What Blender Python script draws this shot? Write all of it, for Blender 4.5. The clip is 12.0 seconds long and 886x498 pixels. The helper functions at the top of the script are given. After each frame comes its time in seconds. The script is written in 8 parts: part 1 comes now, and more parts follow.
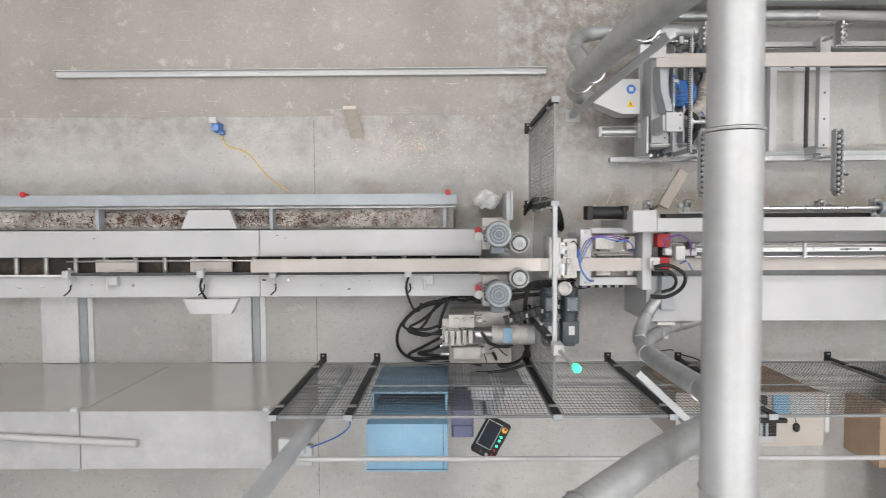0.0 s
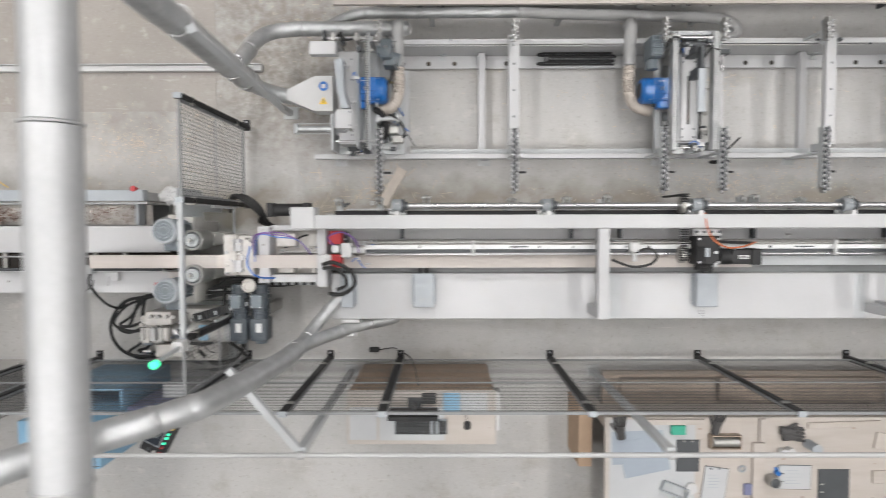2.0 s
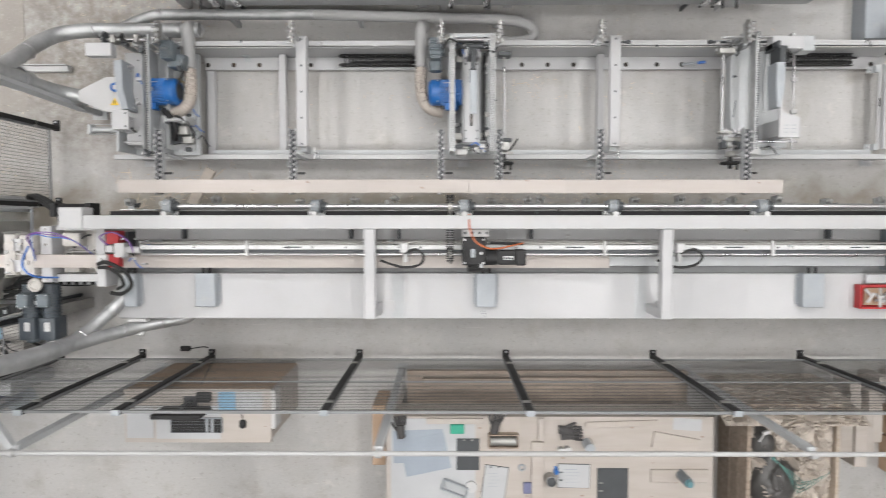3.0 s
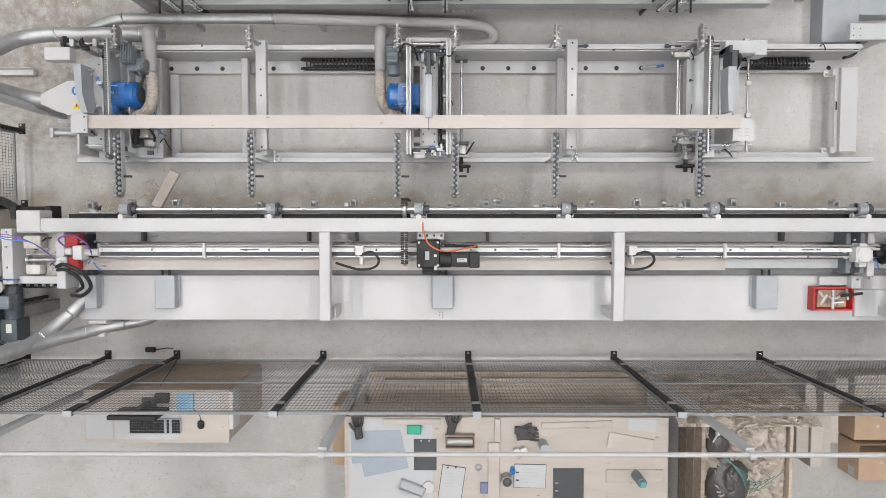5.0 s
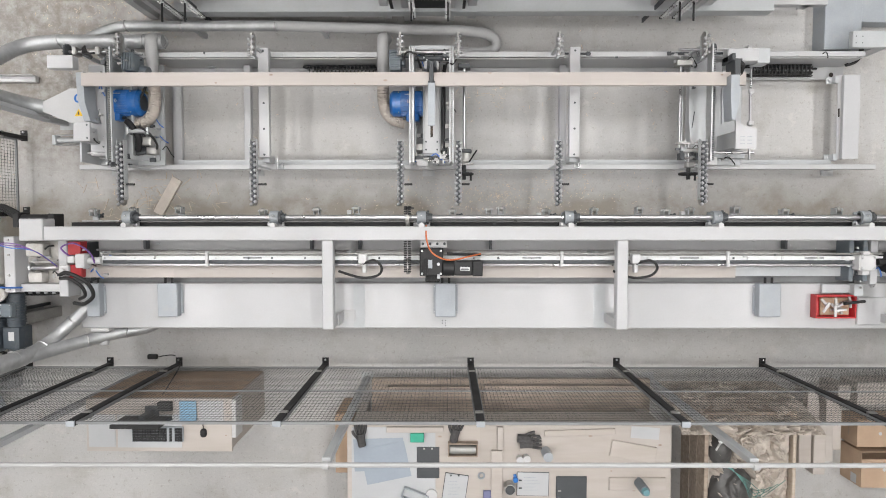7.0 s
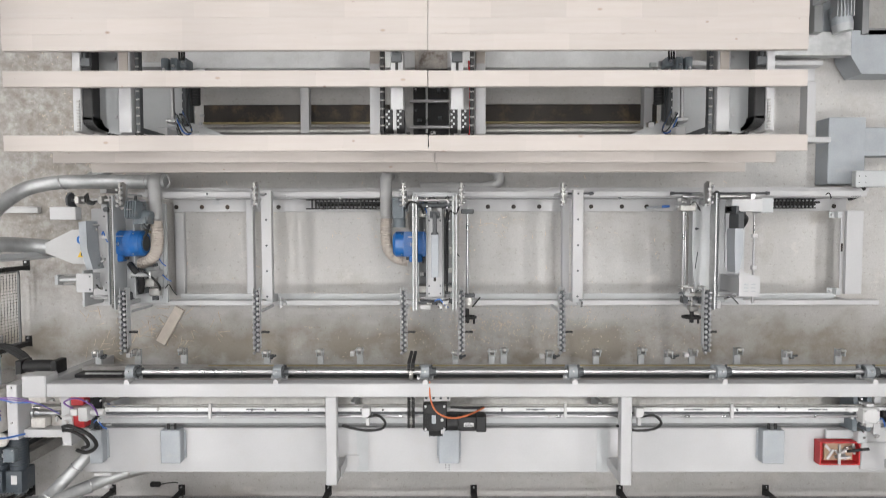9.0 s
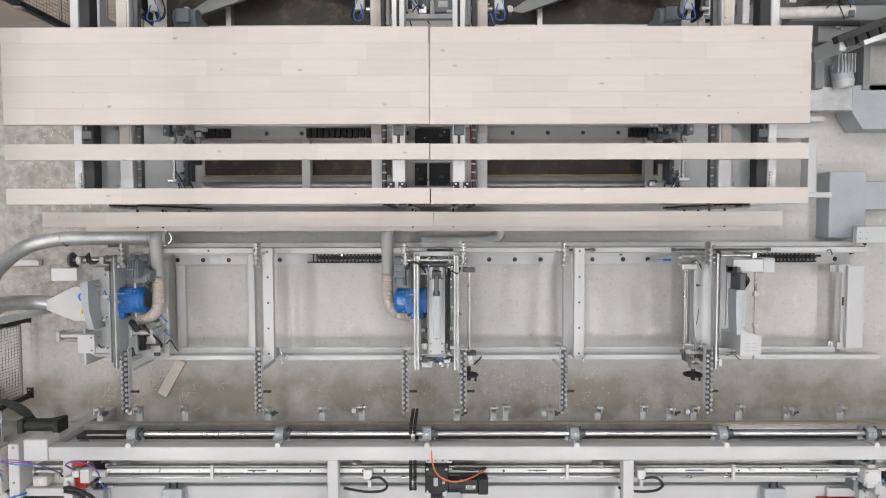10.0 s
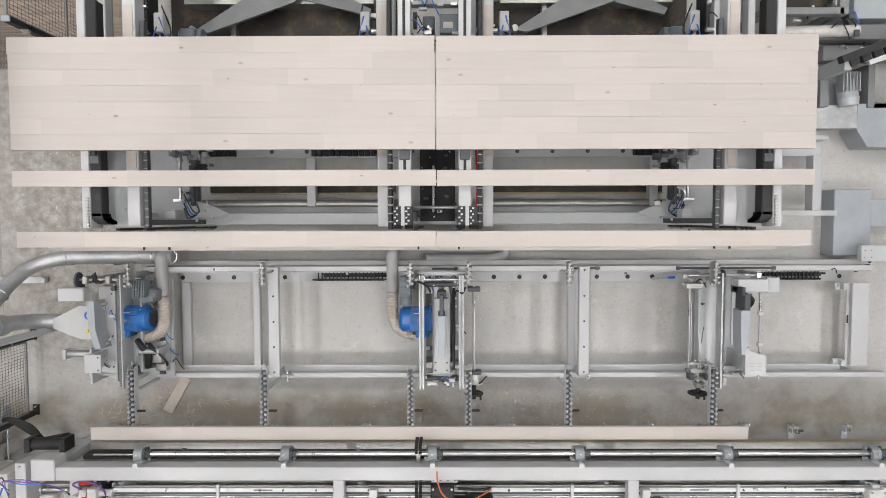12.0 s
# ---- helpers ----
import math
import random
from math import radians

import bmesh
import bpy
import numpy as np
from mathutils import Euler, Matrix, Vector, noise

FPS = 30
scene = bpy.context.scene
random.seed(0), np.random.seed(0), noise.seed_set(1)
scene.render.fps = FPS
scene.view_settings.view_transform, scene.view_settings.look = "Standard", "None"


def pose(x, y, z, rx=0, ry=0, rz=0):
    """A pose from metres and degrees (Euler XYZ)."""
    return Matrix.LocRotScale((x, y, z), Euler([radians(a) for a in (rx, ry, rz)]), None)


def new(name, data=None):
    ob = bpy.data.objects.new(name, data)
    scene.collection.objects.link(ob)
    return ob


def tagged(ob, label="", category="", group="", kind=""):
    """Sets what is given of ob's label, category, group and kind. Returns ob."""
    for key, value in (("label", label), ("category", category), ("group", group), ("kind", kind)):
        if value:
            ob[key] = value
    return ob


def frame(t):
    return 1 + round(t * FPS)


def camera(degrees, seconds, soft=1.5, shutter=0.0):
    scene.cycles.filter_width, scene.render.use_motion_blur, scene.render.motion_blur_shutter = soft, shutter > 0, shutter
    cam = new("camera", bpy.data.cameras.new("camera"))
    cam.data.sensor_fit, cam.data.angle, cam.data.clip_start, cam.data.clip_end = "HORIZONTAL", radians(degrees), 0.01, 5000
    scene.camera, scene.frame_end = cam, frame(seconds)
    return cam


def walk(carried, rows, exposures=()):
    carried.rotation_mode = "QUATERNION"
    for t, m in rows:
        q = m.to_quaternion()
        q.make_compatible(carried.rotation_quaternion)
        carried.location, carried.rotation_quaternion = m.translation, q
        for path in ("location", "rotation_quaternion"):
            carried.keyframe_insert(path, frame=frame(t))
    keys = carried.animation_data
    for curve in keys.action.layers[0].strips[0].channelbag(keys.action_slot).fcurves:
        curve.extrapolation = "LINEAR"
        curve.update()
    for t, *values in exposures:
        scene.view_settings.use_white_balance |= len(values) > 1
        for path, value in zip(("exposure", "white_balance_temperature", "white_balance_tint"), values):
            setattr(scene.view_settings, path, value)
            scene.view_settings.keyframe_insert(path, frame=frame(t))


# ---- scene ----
cam = camera(73.0, 12.0, soft=0.9, shutter=0.5)
PATH = [
    (0.0, pose(-5.019, -0.012, 5.954, -2.59, 0.50, -0.32)), (0.5, pose(-4.609, -0.028, 5.950, -2.57, 0.53, -0.29)),
    (1.0, pose(-3.938, -0.042, 5.930, -2.55, 0.50, -0.23)), (1.5, pose(-3.194, -0.052, 5.910, -2.55, 0.40, -0.19)),
    (2.0, pose(-2.271, -0.049, 5.919, -2.58, 0.33, -0.13)), (2.5, pose(-1.342, -0.046, 5.932, -2.63, 0.32, -0.05)),
    (3.0, pose(-0.373, -0.035, 5.952, -2.70, 0.34, 0.0)), (3.2, pose(-0.105, -0.03, 5.96, -2.71, 0.34, 0.0)),
    (3.5, pose(-0.01, -0.02, 5.97, -2.72, 0.34, 0.0)), (4.0, pose(0.003, -0.012, 5.985, -2.74, 0.34, 0.0)),
    (5.0, pose(0.002, -0.008, 5.999, -2.745, 0.33, 0.0)), (5.5, pose(0.0, 0.0, 6.0, -2.75, 0.32, 0.0)),
    (6.0, pose(-0.001, 0.0, 6.0, -2.75, 0.31, 0.0)), (6.5, pose(-0.014, -0.005, 6.0, -2.75, 0.29, -0.01)),
    (6.7, pose(-0.02, 0.01, 6.0, -2.75, 0.29, -0.01)), (7.1, pose(-0.03, 0.09, 5.99, -2.75, 0.28, -0.01)),
    (7.5, pose(-0.04, 0.27, 5.98, -2.74, 0.28, 0.0)), (7.9, pose(-0.05, 0.51, 5.97, -2.73, 0.27, 0.0)),
    (8.3, pose(-0.055, 0.80, 5.96, -2.73, 0.27, 0.0)), (8.5, pose(-0.056, 0.948, 5.955, -2.727, 0.27, -0.01)),
    (9.0, pose(-0.059, 1.339, 5.928, -2.713, 0.24, -0.08)), (9.5, pose(-0.068, 1.614, 5.918, -2.70, 0.20, -0.12)),
    (10.0, pose(-0.076, 1.854, 5.906, -2.71, 0.19, -0.13)), (10.5, pose(-0.081, 2.008, 5.897, -2.75, 0.21, -0.09)),
    (11.0, pose(-0.092, 2.042, 5.903, -2.78, 0.24, -0.09)), (11.5, pose(-0.102, 2.039, 5.908, -2.81, 0.28, -0.12)),
    (12.0, pose(-0.111, 2.036, 5.907, -2.83, 0.29, -0.16)),
]
walk(cam, PATH, exposures=[(0.0, -0.04), (2.0, 0.03), (5.0, 0.08), (7.0, 0.08), (9.0, -0.03), (12.0, -0.11)])

# ---- light: a closed hall with rows of linear fixtures ----
world = bpy.data.worlds.new("hall_air")
world.use_nodes = True
world.node_tree.nodes["Background"].inputs[0].default_value = (0.9, 0.95, 1.0, 1)
world.node_tree.nodes["Background"].inputs[1].default_value = 0.03
scene.world = world
LAMP_WATTS = 104


# ---- materials ----
def material(name, base, rough=0.5, metal=0.0, vary=0.12, scale=3.0, grain=60.0, bump=0.05, dirt=None, dirt_amount=0.0, coat=0.0, piece=0.0, tint=None):
    """Paint, metal or mineral with broad mottling, fine grain, optional dirt and relief."""
    m = bpy.data.materials.new(name)
    m.use_nodes = True
    n, l = m.node_tree.nodes, m.node_tree.links
    b = n["Principled BSDF"]
    co = n.new("ShaderNodeTexCoord")
    big, fine = n.new("ShaderNodeTexNoise"), n.new("ShaderNodeTexNoise")
    big.inputs["Scale"].default_value, big.inputs["Detail"].default_value = scale, 5
    fine.inputs["Scale"].default_value, fine.inputs["Detail"].default_value = grain, 3
    l.new(co.outputs["Object"], big.inputs["Vector"])
    l.new(co.outputs["Object"], fine.inputs["Vector"])
    ramp = n.new("ShaderNodeMapRange")
    ramp.inputs["From Min"].default_value, ramp.inputs["From Max"].default_value = 0.3, 0.7
    ramp.inputs["To Min"].default_value, ramp.inputs["To Max"].default_value = 1 - vary, 1 + vary * 0.6
    l.new(big.outputs["Fac"], ramp.inputs["Value"])
    small = n.new("ShaderNodeMapRange")
    small.inputs["From Min"].default_value, small.inputs["From Max"].default_value = 0.25, 0.75
    small.inputs["To Min"].default_value, small.inputs["To Max"].default_value = 1 - vary * 0.4, 1 + vary * 0.4
    l.new(fine.outputs["Fac"], small.inputs["Value"])
    mul = n.new("ShaderNodeMath")
    mul.operation = "MULTIPLY"
    l.new(ramp.outputs[0], mul.inputs[0])
    l.new(small.outputs[0], mul.inputs[1])
    last = mul.outputs[0]
    if piece:
        info, pr = n.new("ShaderNodeObjectInfo"), n.new("ShaderNodeMapRange")
        pr.inputs["To Min"].default_value, pr.inputs["To Max"].default_value = 1 - piece, 1 + piece
        l.new(info.outputs["Random"], pr.inputs["Value"])
        mp = n.new("ShaderNodeMath")
        mp.operation = "MULTIPLY"
        l.new(last, mp.inputs[0])
        l.new(pr.outputs[0], mp.inputs[1])
        last = mp.outputs[0]
    col = n.new("ShaderNodeVectorMath")
    col.operation = "SCALE"
    col.inputs[0].default_value = base
    l.new(last, col.inputs["Scale"])
    out = col.outputs[0]
    if dirt:
        dn, dr, mix = n.new("ShaderNodeTexNoise"), n.new("ShaderNodeMapRange"), n.new("ShaderNodeMix")
        dn.inputs["Scale"].default_value, dn.inputs["Detail"].default_value, dn.inputs["Roughness"].default_value = scale * 1.7, 8, 0.7
        l.new(co.outputs["Object"], dn.inputs["Vector"])
        dr.inputs["From Min"].default_value, dr.inputs["From Max"].default_value = 0.52, 0.72
        dr.inputs["To Max"].default_value = dirt_amount
        l.new(dn.outputs["Fac"], dr.inputs["Value"])
        mix.data_type = "RGBA"
        l.new(dr.outputs[0], mix.inputs["Factor"])
        l.new(out, mix.inputs["A"])
        mix.inputs["B"].default_value = (*dirt, 1)
        out = mix.outputs["Result"]
    l.new(out, b.inputs["Base Color"])
    rr = n.new("ShaderNodeMapRange")
    rr.inputs["To Min"].default_value, rr.inputs["To Max"].default_value = max(0.02, rough - 0.1), min(1, rough + 0.1)
    l.new(big.outputs["Fac"], rr.inputs["Value"])
    l.new(rr.outputs[0], b.inputs["Roughness"])
    b.inputs["Metallic"].default_value = metal
    b.inputs["Coat Weight"].default_value = coat
    if bump:
        bp = n.new("ShaderNodeBump")
        bp.inputs["Strength"].default_value, bp.inputs["Distance"].default_value = bump, 0.004
        l.new(fine.outputs["Fac"], bp.inputs["Height"])
        l.new(bp.outputs["Normal"], b.inputs["Normal"])
    return m


def concrete(name, base, scuff, stained=False):
    """Power-floated slab: cloudy grey, pale scuffs, brown dust stains, pores, hairline scratches."""
    m = material(name, base, rough=0.45, vary=0.16, scale=0.9, grain=55, bump=0.08)
    n, l = m.node_tree.nodes, m.node_tree.links
    b = n["Principled BSDF"]
    src = b.inputs["Base Color"].links[0].from_socket
    co = n.new("ShaderNodeTexCoord")

    def lay(fac, tone):
        nonlocal src
        x = n.new("ShaderNodeMix")
        x.data_type = "RGBA"
        l.new(fac, x.inputs["Factor"])
        l.new(src, x.inputs["A"])
        x.inputs["B"].default_value = tone
        src = x.outputs["Result"]

    def cloud(scale, detail, lo, hi, amount, stretch=(1, 1, 1), turn=0.0):
        t, r, mp = n.new("ShaderNodeTexNoise"), n.new("ShaderNodeMapRange"), n.new("ShaderNodeMapping")
        mp.inputs["Scale"].default_value = stretch
        mp.inputs["Rotation"].default_value = (0, 0, turn)
        l.new(co.outputs["Object"], mp.inputs["Vector"])
        t.inputs["Scale"].default_value, t.inputs["Detail"].default_value, t.inputs["Roughness"].default_value = scale, detail, 0.68
        l.new(mp.outputs[0], t.inputs["Vector"])
        r.inputs["From Min"].default_value, r.inputs["From Max"].default_value, r.inputs["To Max"].default_value = lo, hi, amount
        l.new(t.outputs["Fac"], r.inputs["Value"])
        return r.outputs[0]

    lay(cloud(0.45, 5, 0.42, 0.72, 0.45), (0.365, 0.345, 0.32, 1))
    lay(cloud(2.3, 12, 0.54, 0.72, scuff), (0.30, 0.265, 0.225, 1))
    lay(cloud(6.0, 14, 0.56, 0.70, 0.30), (0.62, 0.60, 0.57, 1))
    lay(cloud(1.3, 9, 0.50, 0.66, 0.40), (0.345, 0.325, 0.30, 1))
    lay(cloud(24.0, 8, 0.57, 0.67, 0.55), (0.25, 0.225, 0.195, 1))
    lay(cloud(4.2, 14, 0.60, 0.66, 0.5), (0.56, 0.54, 0.51, 1))
    lay(cloud(34.0, 8, 0.60, 0.68, 0.45), (0.60, 0.57, 0.53, 1))
    lay(cloud(9.0, 6, 0.63, 0.69, 0.35, (0.25, 6, 1), 0.5), (0.64, 0.62, 0.59, 1))
    lay(cloud(8.0, 6, 0.64, 0.70, 0.3, (5, 0.2, 1), 0.3), (0.60, 0.58, 0.55, 1))
    if stained:
        # trodden sawdust and dirt on the slab around the west end of the saws
        west, xr, yr, m1, m2 = (n.new("ShaderNodeSeparateXYZ"), n.new("ShaderNodeMapRange"), n.new("ShaderNodeMapRange"), n.new("ShaderNodeMath"), n.new("ShaderNodeMath"))
        l.new(co.outputs["Object"], west.inputs[0])
        xr.inputs["From Min"].default_value, xr.inputs["From Max"].default_value = -2.7, -3.6
        yr.inputs["From Min"].default_value, yr.inputs["From Max"].default_value = 0.3, 1.1
        l.new(west.outputs["X"], xr.inputs["Value"])
        l.new(west.outputs["Y"], yr.inputs["Value"])
        m1.operation = m2.operation = "MULTIPLY"
        l.new(xr.outputs[0], m1.inputs[0])
        l.new(yr.outputs[0], m1.inputs[1])
        far_west, m3 = n.new("ShaderNodeMapRange"), n.new("ShaderNodeMath")
        far_west.inputs["From Min"].default_value, far_west.inputs["From Max"].default_value = -4.9, -4.2
        l.new(west.outputs["X"], far_west.inputs["Value"])
        m3.operation = "MULTIPLY"
        l.new(m1.outputs[0], m3.inputs[0])
        l.new(far_west.outputs[0], m3.inputs[1])
        l.new(m1.outputs[0], m2.inputs[0])
        l.new(cloud(5.0, 12, 0.32, 0.64, 0.72), m2.inputs[1])
        lay(m2.outputs[0], (0.215, 0.185, 0.155, 1))
        for args, tone in (((11.0, 12, 0.40, 0.62, 0.85), (0.19, 0.165, 0.14, 1)), ((7.0, 10, 0.56, 0.66, 0.28), (0.44, 0.40, 0.35, 1)), ((19.0, 8, 0.60, 0.66, 0.5), (0.54, 0.50, 0.44, 1))):
            spot = n.new("ShaderNodeMath")
            spot.operation = "MULTIPLY"
            l.new(m3.outputs[0], spot.inputs[0])
            l.new(cloud(*args), spot.inputs[1])
            lay(spot.outputs[0], tone)
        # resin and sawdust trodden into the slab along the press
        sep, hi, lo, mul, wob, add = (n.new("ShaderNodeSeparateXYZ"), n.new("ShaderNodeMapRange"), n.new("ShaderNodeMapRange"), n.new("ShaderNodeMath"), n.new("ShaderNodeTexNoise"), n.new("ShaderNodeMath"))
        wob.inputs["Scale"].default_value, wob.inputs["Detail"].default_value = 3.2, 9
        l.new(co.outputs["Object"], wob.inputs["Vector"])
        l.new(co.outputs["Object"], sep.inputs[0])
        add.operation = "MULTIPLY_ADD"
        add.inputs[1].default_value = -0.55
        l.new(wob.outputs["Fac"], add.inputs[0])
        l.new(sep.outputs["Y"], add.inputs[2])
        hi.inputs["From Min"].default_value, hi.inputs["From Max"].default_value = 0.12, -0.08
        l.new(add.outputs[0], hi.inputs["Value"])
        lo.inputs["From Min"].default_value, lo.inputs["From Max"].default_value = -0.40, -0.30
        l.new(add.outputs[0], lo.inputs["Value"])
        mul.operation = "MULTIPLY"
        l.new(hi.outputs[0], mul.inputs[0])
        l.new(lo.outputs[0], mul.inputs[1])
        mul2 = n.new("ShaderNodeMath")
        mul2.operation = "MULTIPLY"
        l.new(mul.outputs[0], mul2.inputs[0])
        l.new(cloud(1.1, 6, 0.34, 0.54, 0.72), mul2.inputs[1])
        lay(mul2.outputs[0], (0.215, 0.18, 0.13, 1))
    l.new(src, b.inputs["Base Color"])
    return m


def timber(name, pale, dark, stretch=(1.2, 14, 14), knots=True, rough=0.6, piece=0.03):
    """Planed softwood: grain along x, finger-jointed lengths of slightly different tone, small knots."""
    m = bpy.data.materials.new(name)
    m.use_nodes = True
    n, l = m.node_tree.nodes, m.node_tree.links
    b = n["Principled BSDF"]
    co, mp, info = n.new("ShaderNodeTexCoord"), n.new("ShaderNodeMapping"), n.new("ShaderNodeObjectInfo")
    shift = n.new("ShaderNodeVectorMath")
    shift.operation = "MULTIPLY_ADD"
    shift.inputs[1].default_value, shift.inputs[2].default_value = (31.0, 17.0, 0.0), (0, 0, 0)
    l.new(info.outputs["Random"], shift.inputs[0])
    add = n.new("ShaderNodeVectorMath")
    l.new(co.outputs["Object"], add.inputs[0])
    l.new(shift.outputs[0], add.inputs[1])
    mp.inputs["Scale"].default_value = stretch
    l.new(add.outputs[0], mp.inputs["Vector"])
    g = n.new("ShaderNodeTexNoise")
    g.inputs["Scale"].default_value, g.inputs["Detail"].default_value, g.inputs["Distortion"].default_value = 2.2, 6, 0.6
    l.new(mp.outputs[0], g.inputs["Vector"])
    cr = n.new("ShaderNodeValToRGB")
    cr.color_ramp.elements[0].position, cr.color_ramp.elements[0].color = 0.32, (*dark, 1)
    cr.color_ramp.elements[1].position, cr.color_ramp.elements[1].color = 0.62, (*pale, 1)
    l.new(g.outputs["Fac"], cr.inputs["Fac"])
    src = cr.outputs["Color"]
    # lengths glued end to end: a random tone per cell along the board
    sx, fl, wn = n.new("ShaderNodeSeparateXYZ"), n.new("ShaderNodeMath"), n.new("ShaderNodeTexWhiteNoise")
    l.new(add.outputs[0], sx.inputs[0])
    fl.operation = "FLOOR"
    k = n.new("ShaderNodeMath")
    k.operation = "MULTIPLY"
    k.inputs[1].default_value = 1.9
    l.new(sx.outputs["X"], k.inputs[0])
    l.new(k.outputs[0], fl.inputs[0])
    wn.noise_dimensions = "1D"
    l.new(fl.outputs[0], wn.inputs["W"])
    tr, sc = n.new("ShaderNodeMapRange"), n.new("ShaderNodeVectorMath")
    tr.inputs["To Min"].default_value, tr.inputs["To Max"].default_value = 1 - piece, 1 + piece
    l.new(wn.outputs["Value"], tr.inputs["Value"])
    sc.operation = "SCALE"
    l.new(src, sc.inputs[0])
    l.new(tr.outputs[0], sc.inputs["Scale"])
    src = sc.outputs[0]
    if knots:
        v, r, x, mk = n.new("ShaderNodeTexVoronoi"), n.new("ShaderNodeMapRange"), n.new("ShaderNodeMix"), n.new("ShaderNodeMapping")
        mk.inputs["Scale"].default_value = (1.9, 3.6, 1)
        l.new(add.outputs[0], mk.inputs["Vector"])
        l.new(mk.outputs[0], v.inputs["Vector"])
        v.voronoi_dimensions = "2D"
        v.inputs["Scale"].default_value, v.inputs["Randomness"].default_value = 1.0, 1.0
        r.inputs["From Min"].default_value, r.inputs["From Max"].default_value = 0.010, 0.034
        r.inputs["To Min"].default_value, r.inputs["To Max"].default_value = 0.8, 0.0
        grow, size = n.new("ShaderNodeMath"), n.new("ShaderNodeSeparateColor")
        l.new(v.outputs["Color"], size.inputs[0])
        spread = n.new("ShaderNodeMapRange")
        spread.inputs["To Min"].default_value, spread.inputs["To Max"].default_value = 0.75, 4.0
        l.new(size.outputs[0], spread.inputs["Value"])
        grow.operation = "MULTIPLY"
        l.new(v.outputs["Distance"], grow.inputs[0])
        l.new(spread.outputs[0], grow.inputs[1])
        l.new(grow.outputs[0], r.inputs["Value"])
        x.data_type = "RGBA"
        l.new(r.outputs[0], x.inputs["Factor"])
        l.new(src, x.inputs["A"])
        x.inputs["B"].default_value = (0.23, 0.145, 0.10, 1)
        src = x.outputs["Result"]
        v2, r2, x2, m2 = n.new("ShaderNodeTexVoronoi"), n.new("ShaderNodeMapRange"), n.new("ShaderNodeMix"), n.new("ShaderNodeMapping")
        m2.inputs["Scale"].default_value, m2.inputs["Location"].default_value = (1.1, 2.2, 1), (3.3, 7.1, 0)
        l.new(add.outputs[0], m2.inputs["Vector"])
        l.new(m2.outputs[0], v2.inputs["Vector"])
        v2.voronoi_dimensions = "2D"
        v2.inputs["Scale"].default_value = 1.0
        r2.inputs["From Min"].default_value, r2.inputs["From Max"].default_value = 0.010, 0.026
        r2.inputs["To Min"].default_value, r2.inputs["To Max"].default_value = 0.75, 0.0
        l.new(v2.outputs["Distance"], r2.inputs["Value"])
        x2.data_type = "RGBA"
        l.new(r2.outputs[0], x2.inputs["Factor"])
        l.new(src, x2.inputs["A"])
        x2.inputs["B"].default_value = (0.31, 0.225, 0.17, 1)
        src = x2.outputs["Result"]
    l.new(src, b.inputs["Base Color"])
    b.inputs["Roughness"].default_value = rough
    bp = n.new("ShaderNodeBump")
    bp.inputs["Strength"].default_value, bp.inputs["Distance"].default_value = 0.15, 0.002
    l.new(g.outputs["Fac"], bp.inputs["Height"])
    l.new(bp.outputs["Normal"], b.inputs["Normal"])
    return m


def glow(name, colour, strength):
    m = bpy.data.materials.new(name)
    m.use_nodes = True
    b = m.node_tree.nodes["Principled BSDF"]
    b.inputs["Base Color"].default_value = (*colour, 1)
    b.inputs["Emission Color"].default_value = (*colour, 1)
    b.inputs["Emission Strength"].default_value = strength
    return m


def clear_sheet(name):
    m = bpy.data.materials.new(name)
    m.use_nodes = True
    b = m.node_tree.nodes["Principled BSDF"]
    b.inputs["Base Color"].default_value = (0.86, 0.88, 0.88, 1)
    b.inputs["Roughness"].default_value, b.inputs["IOR"].default_value, b.inputs["Transmission Weight"].default_value = 0.02, 1.03, 1.0
    return m


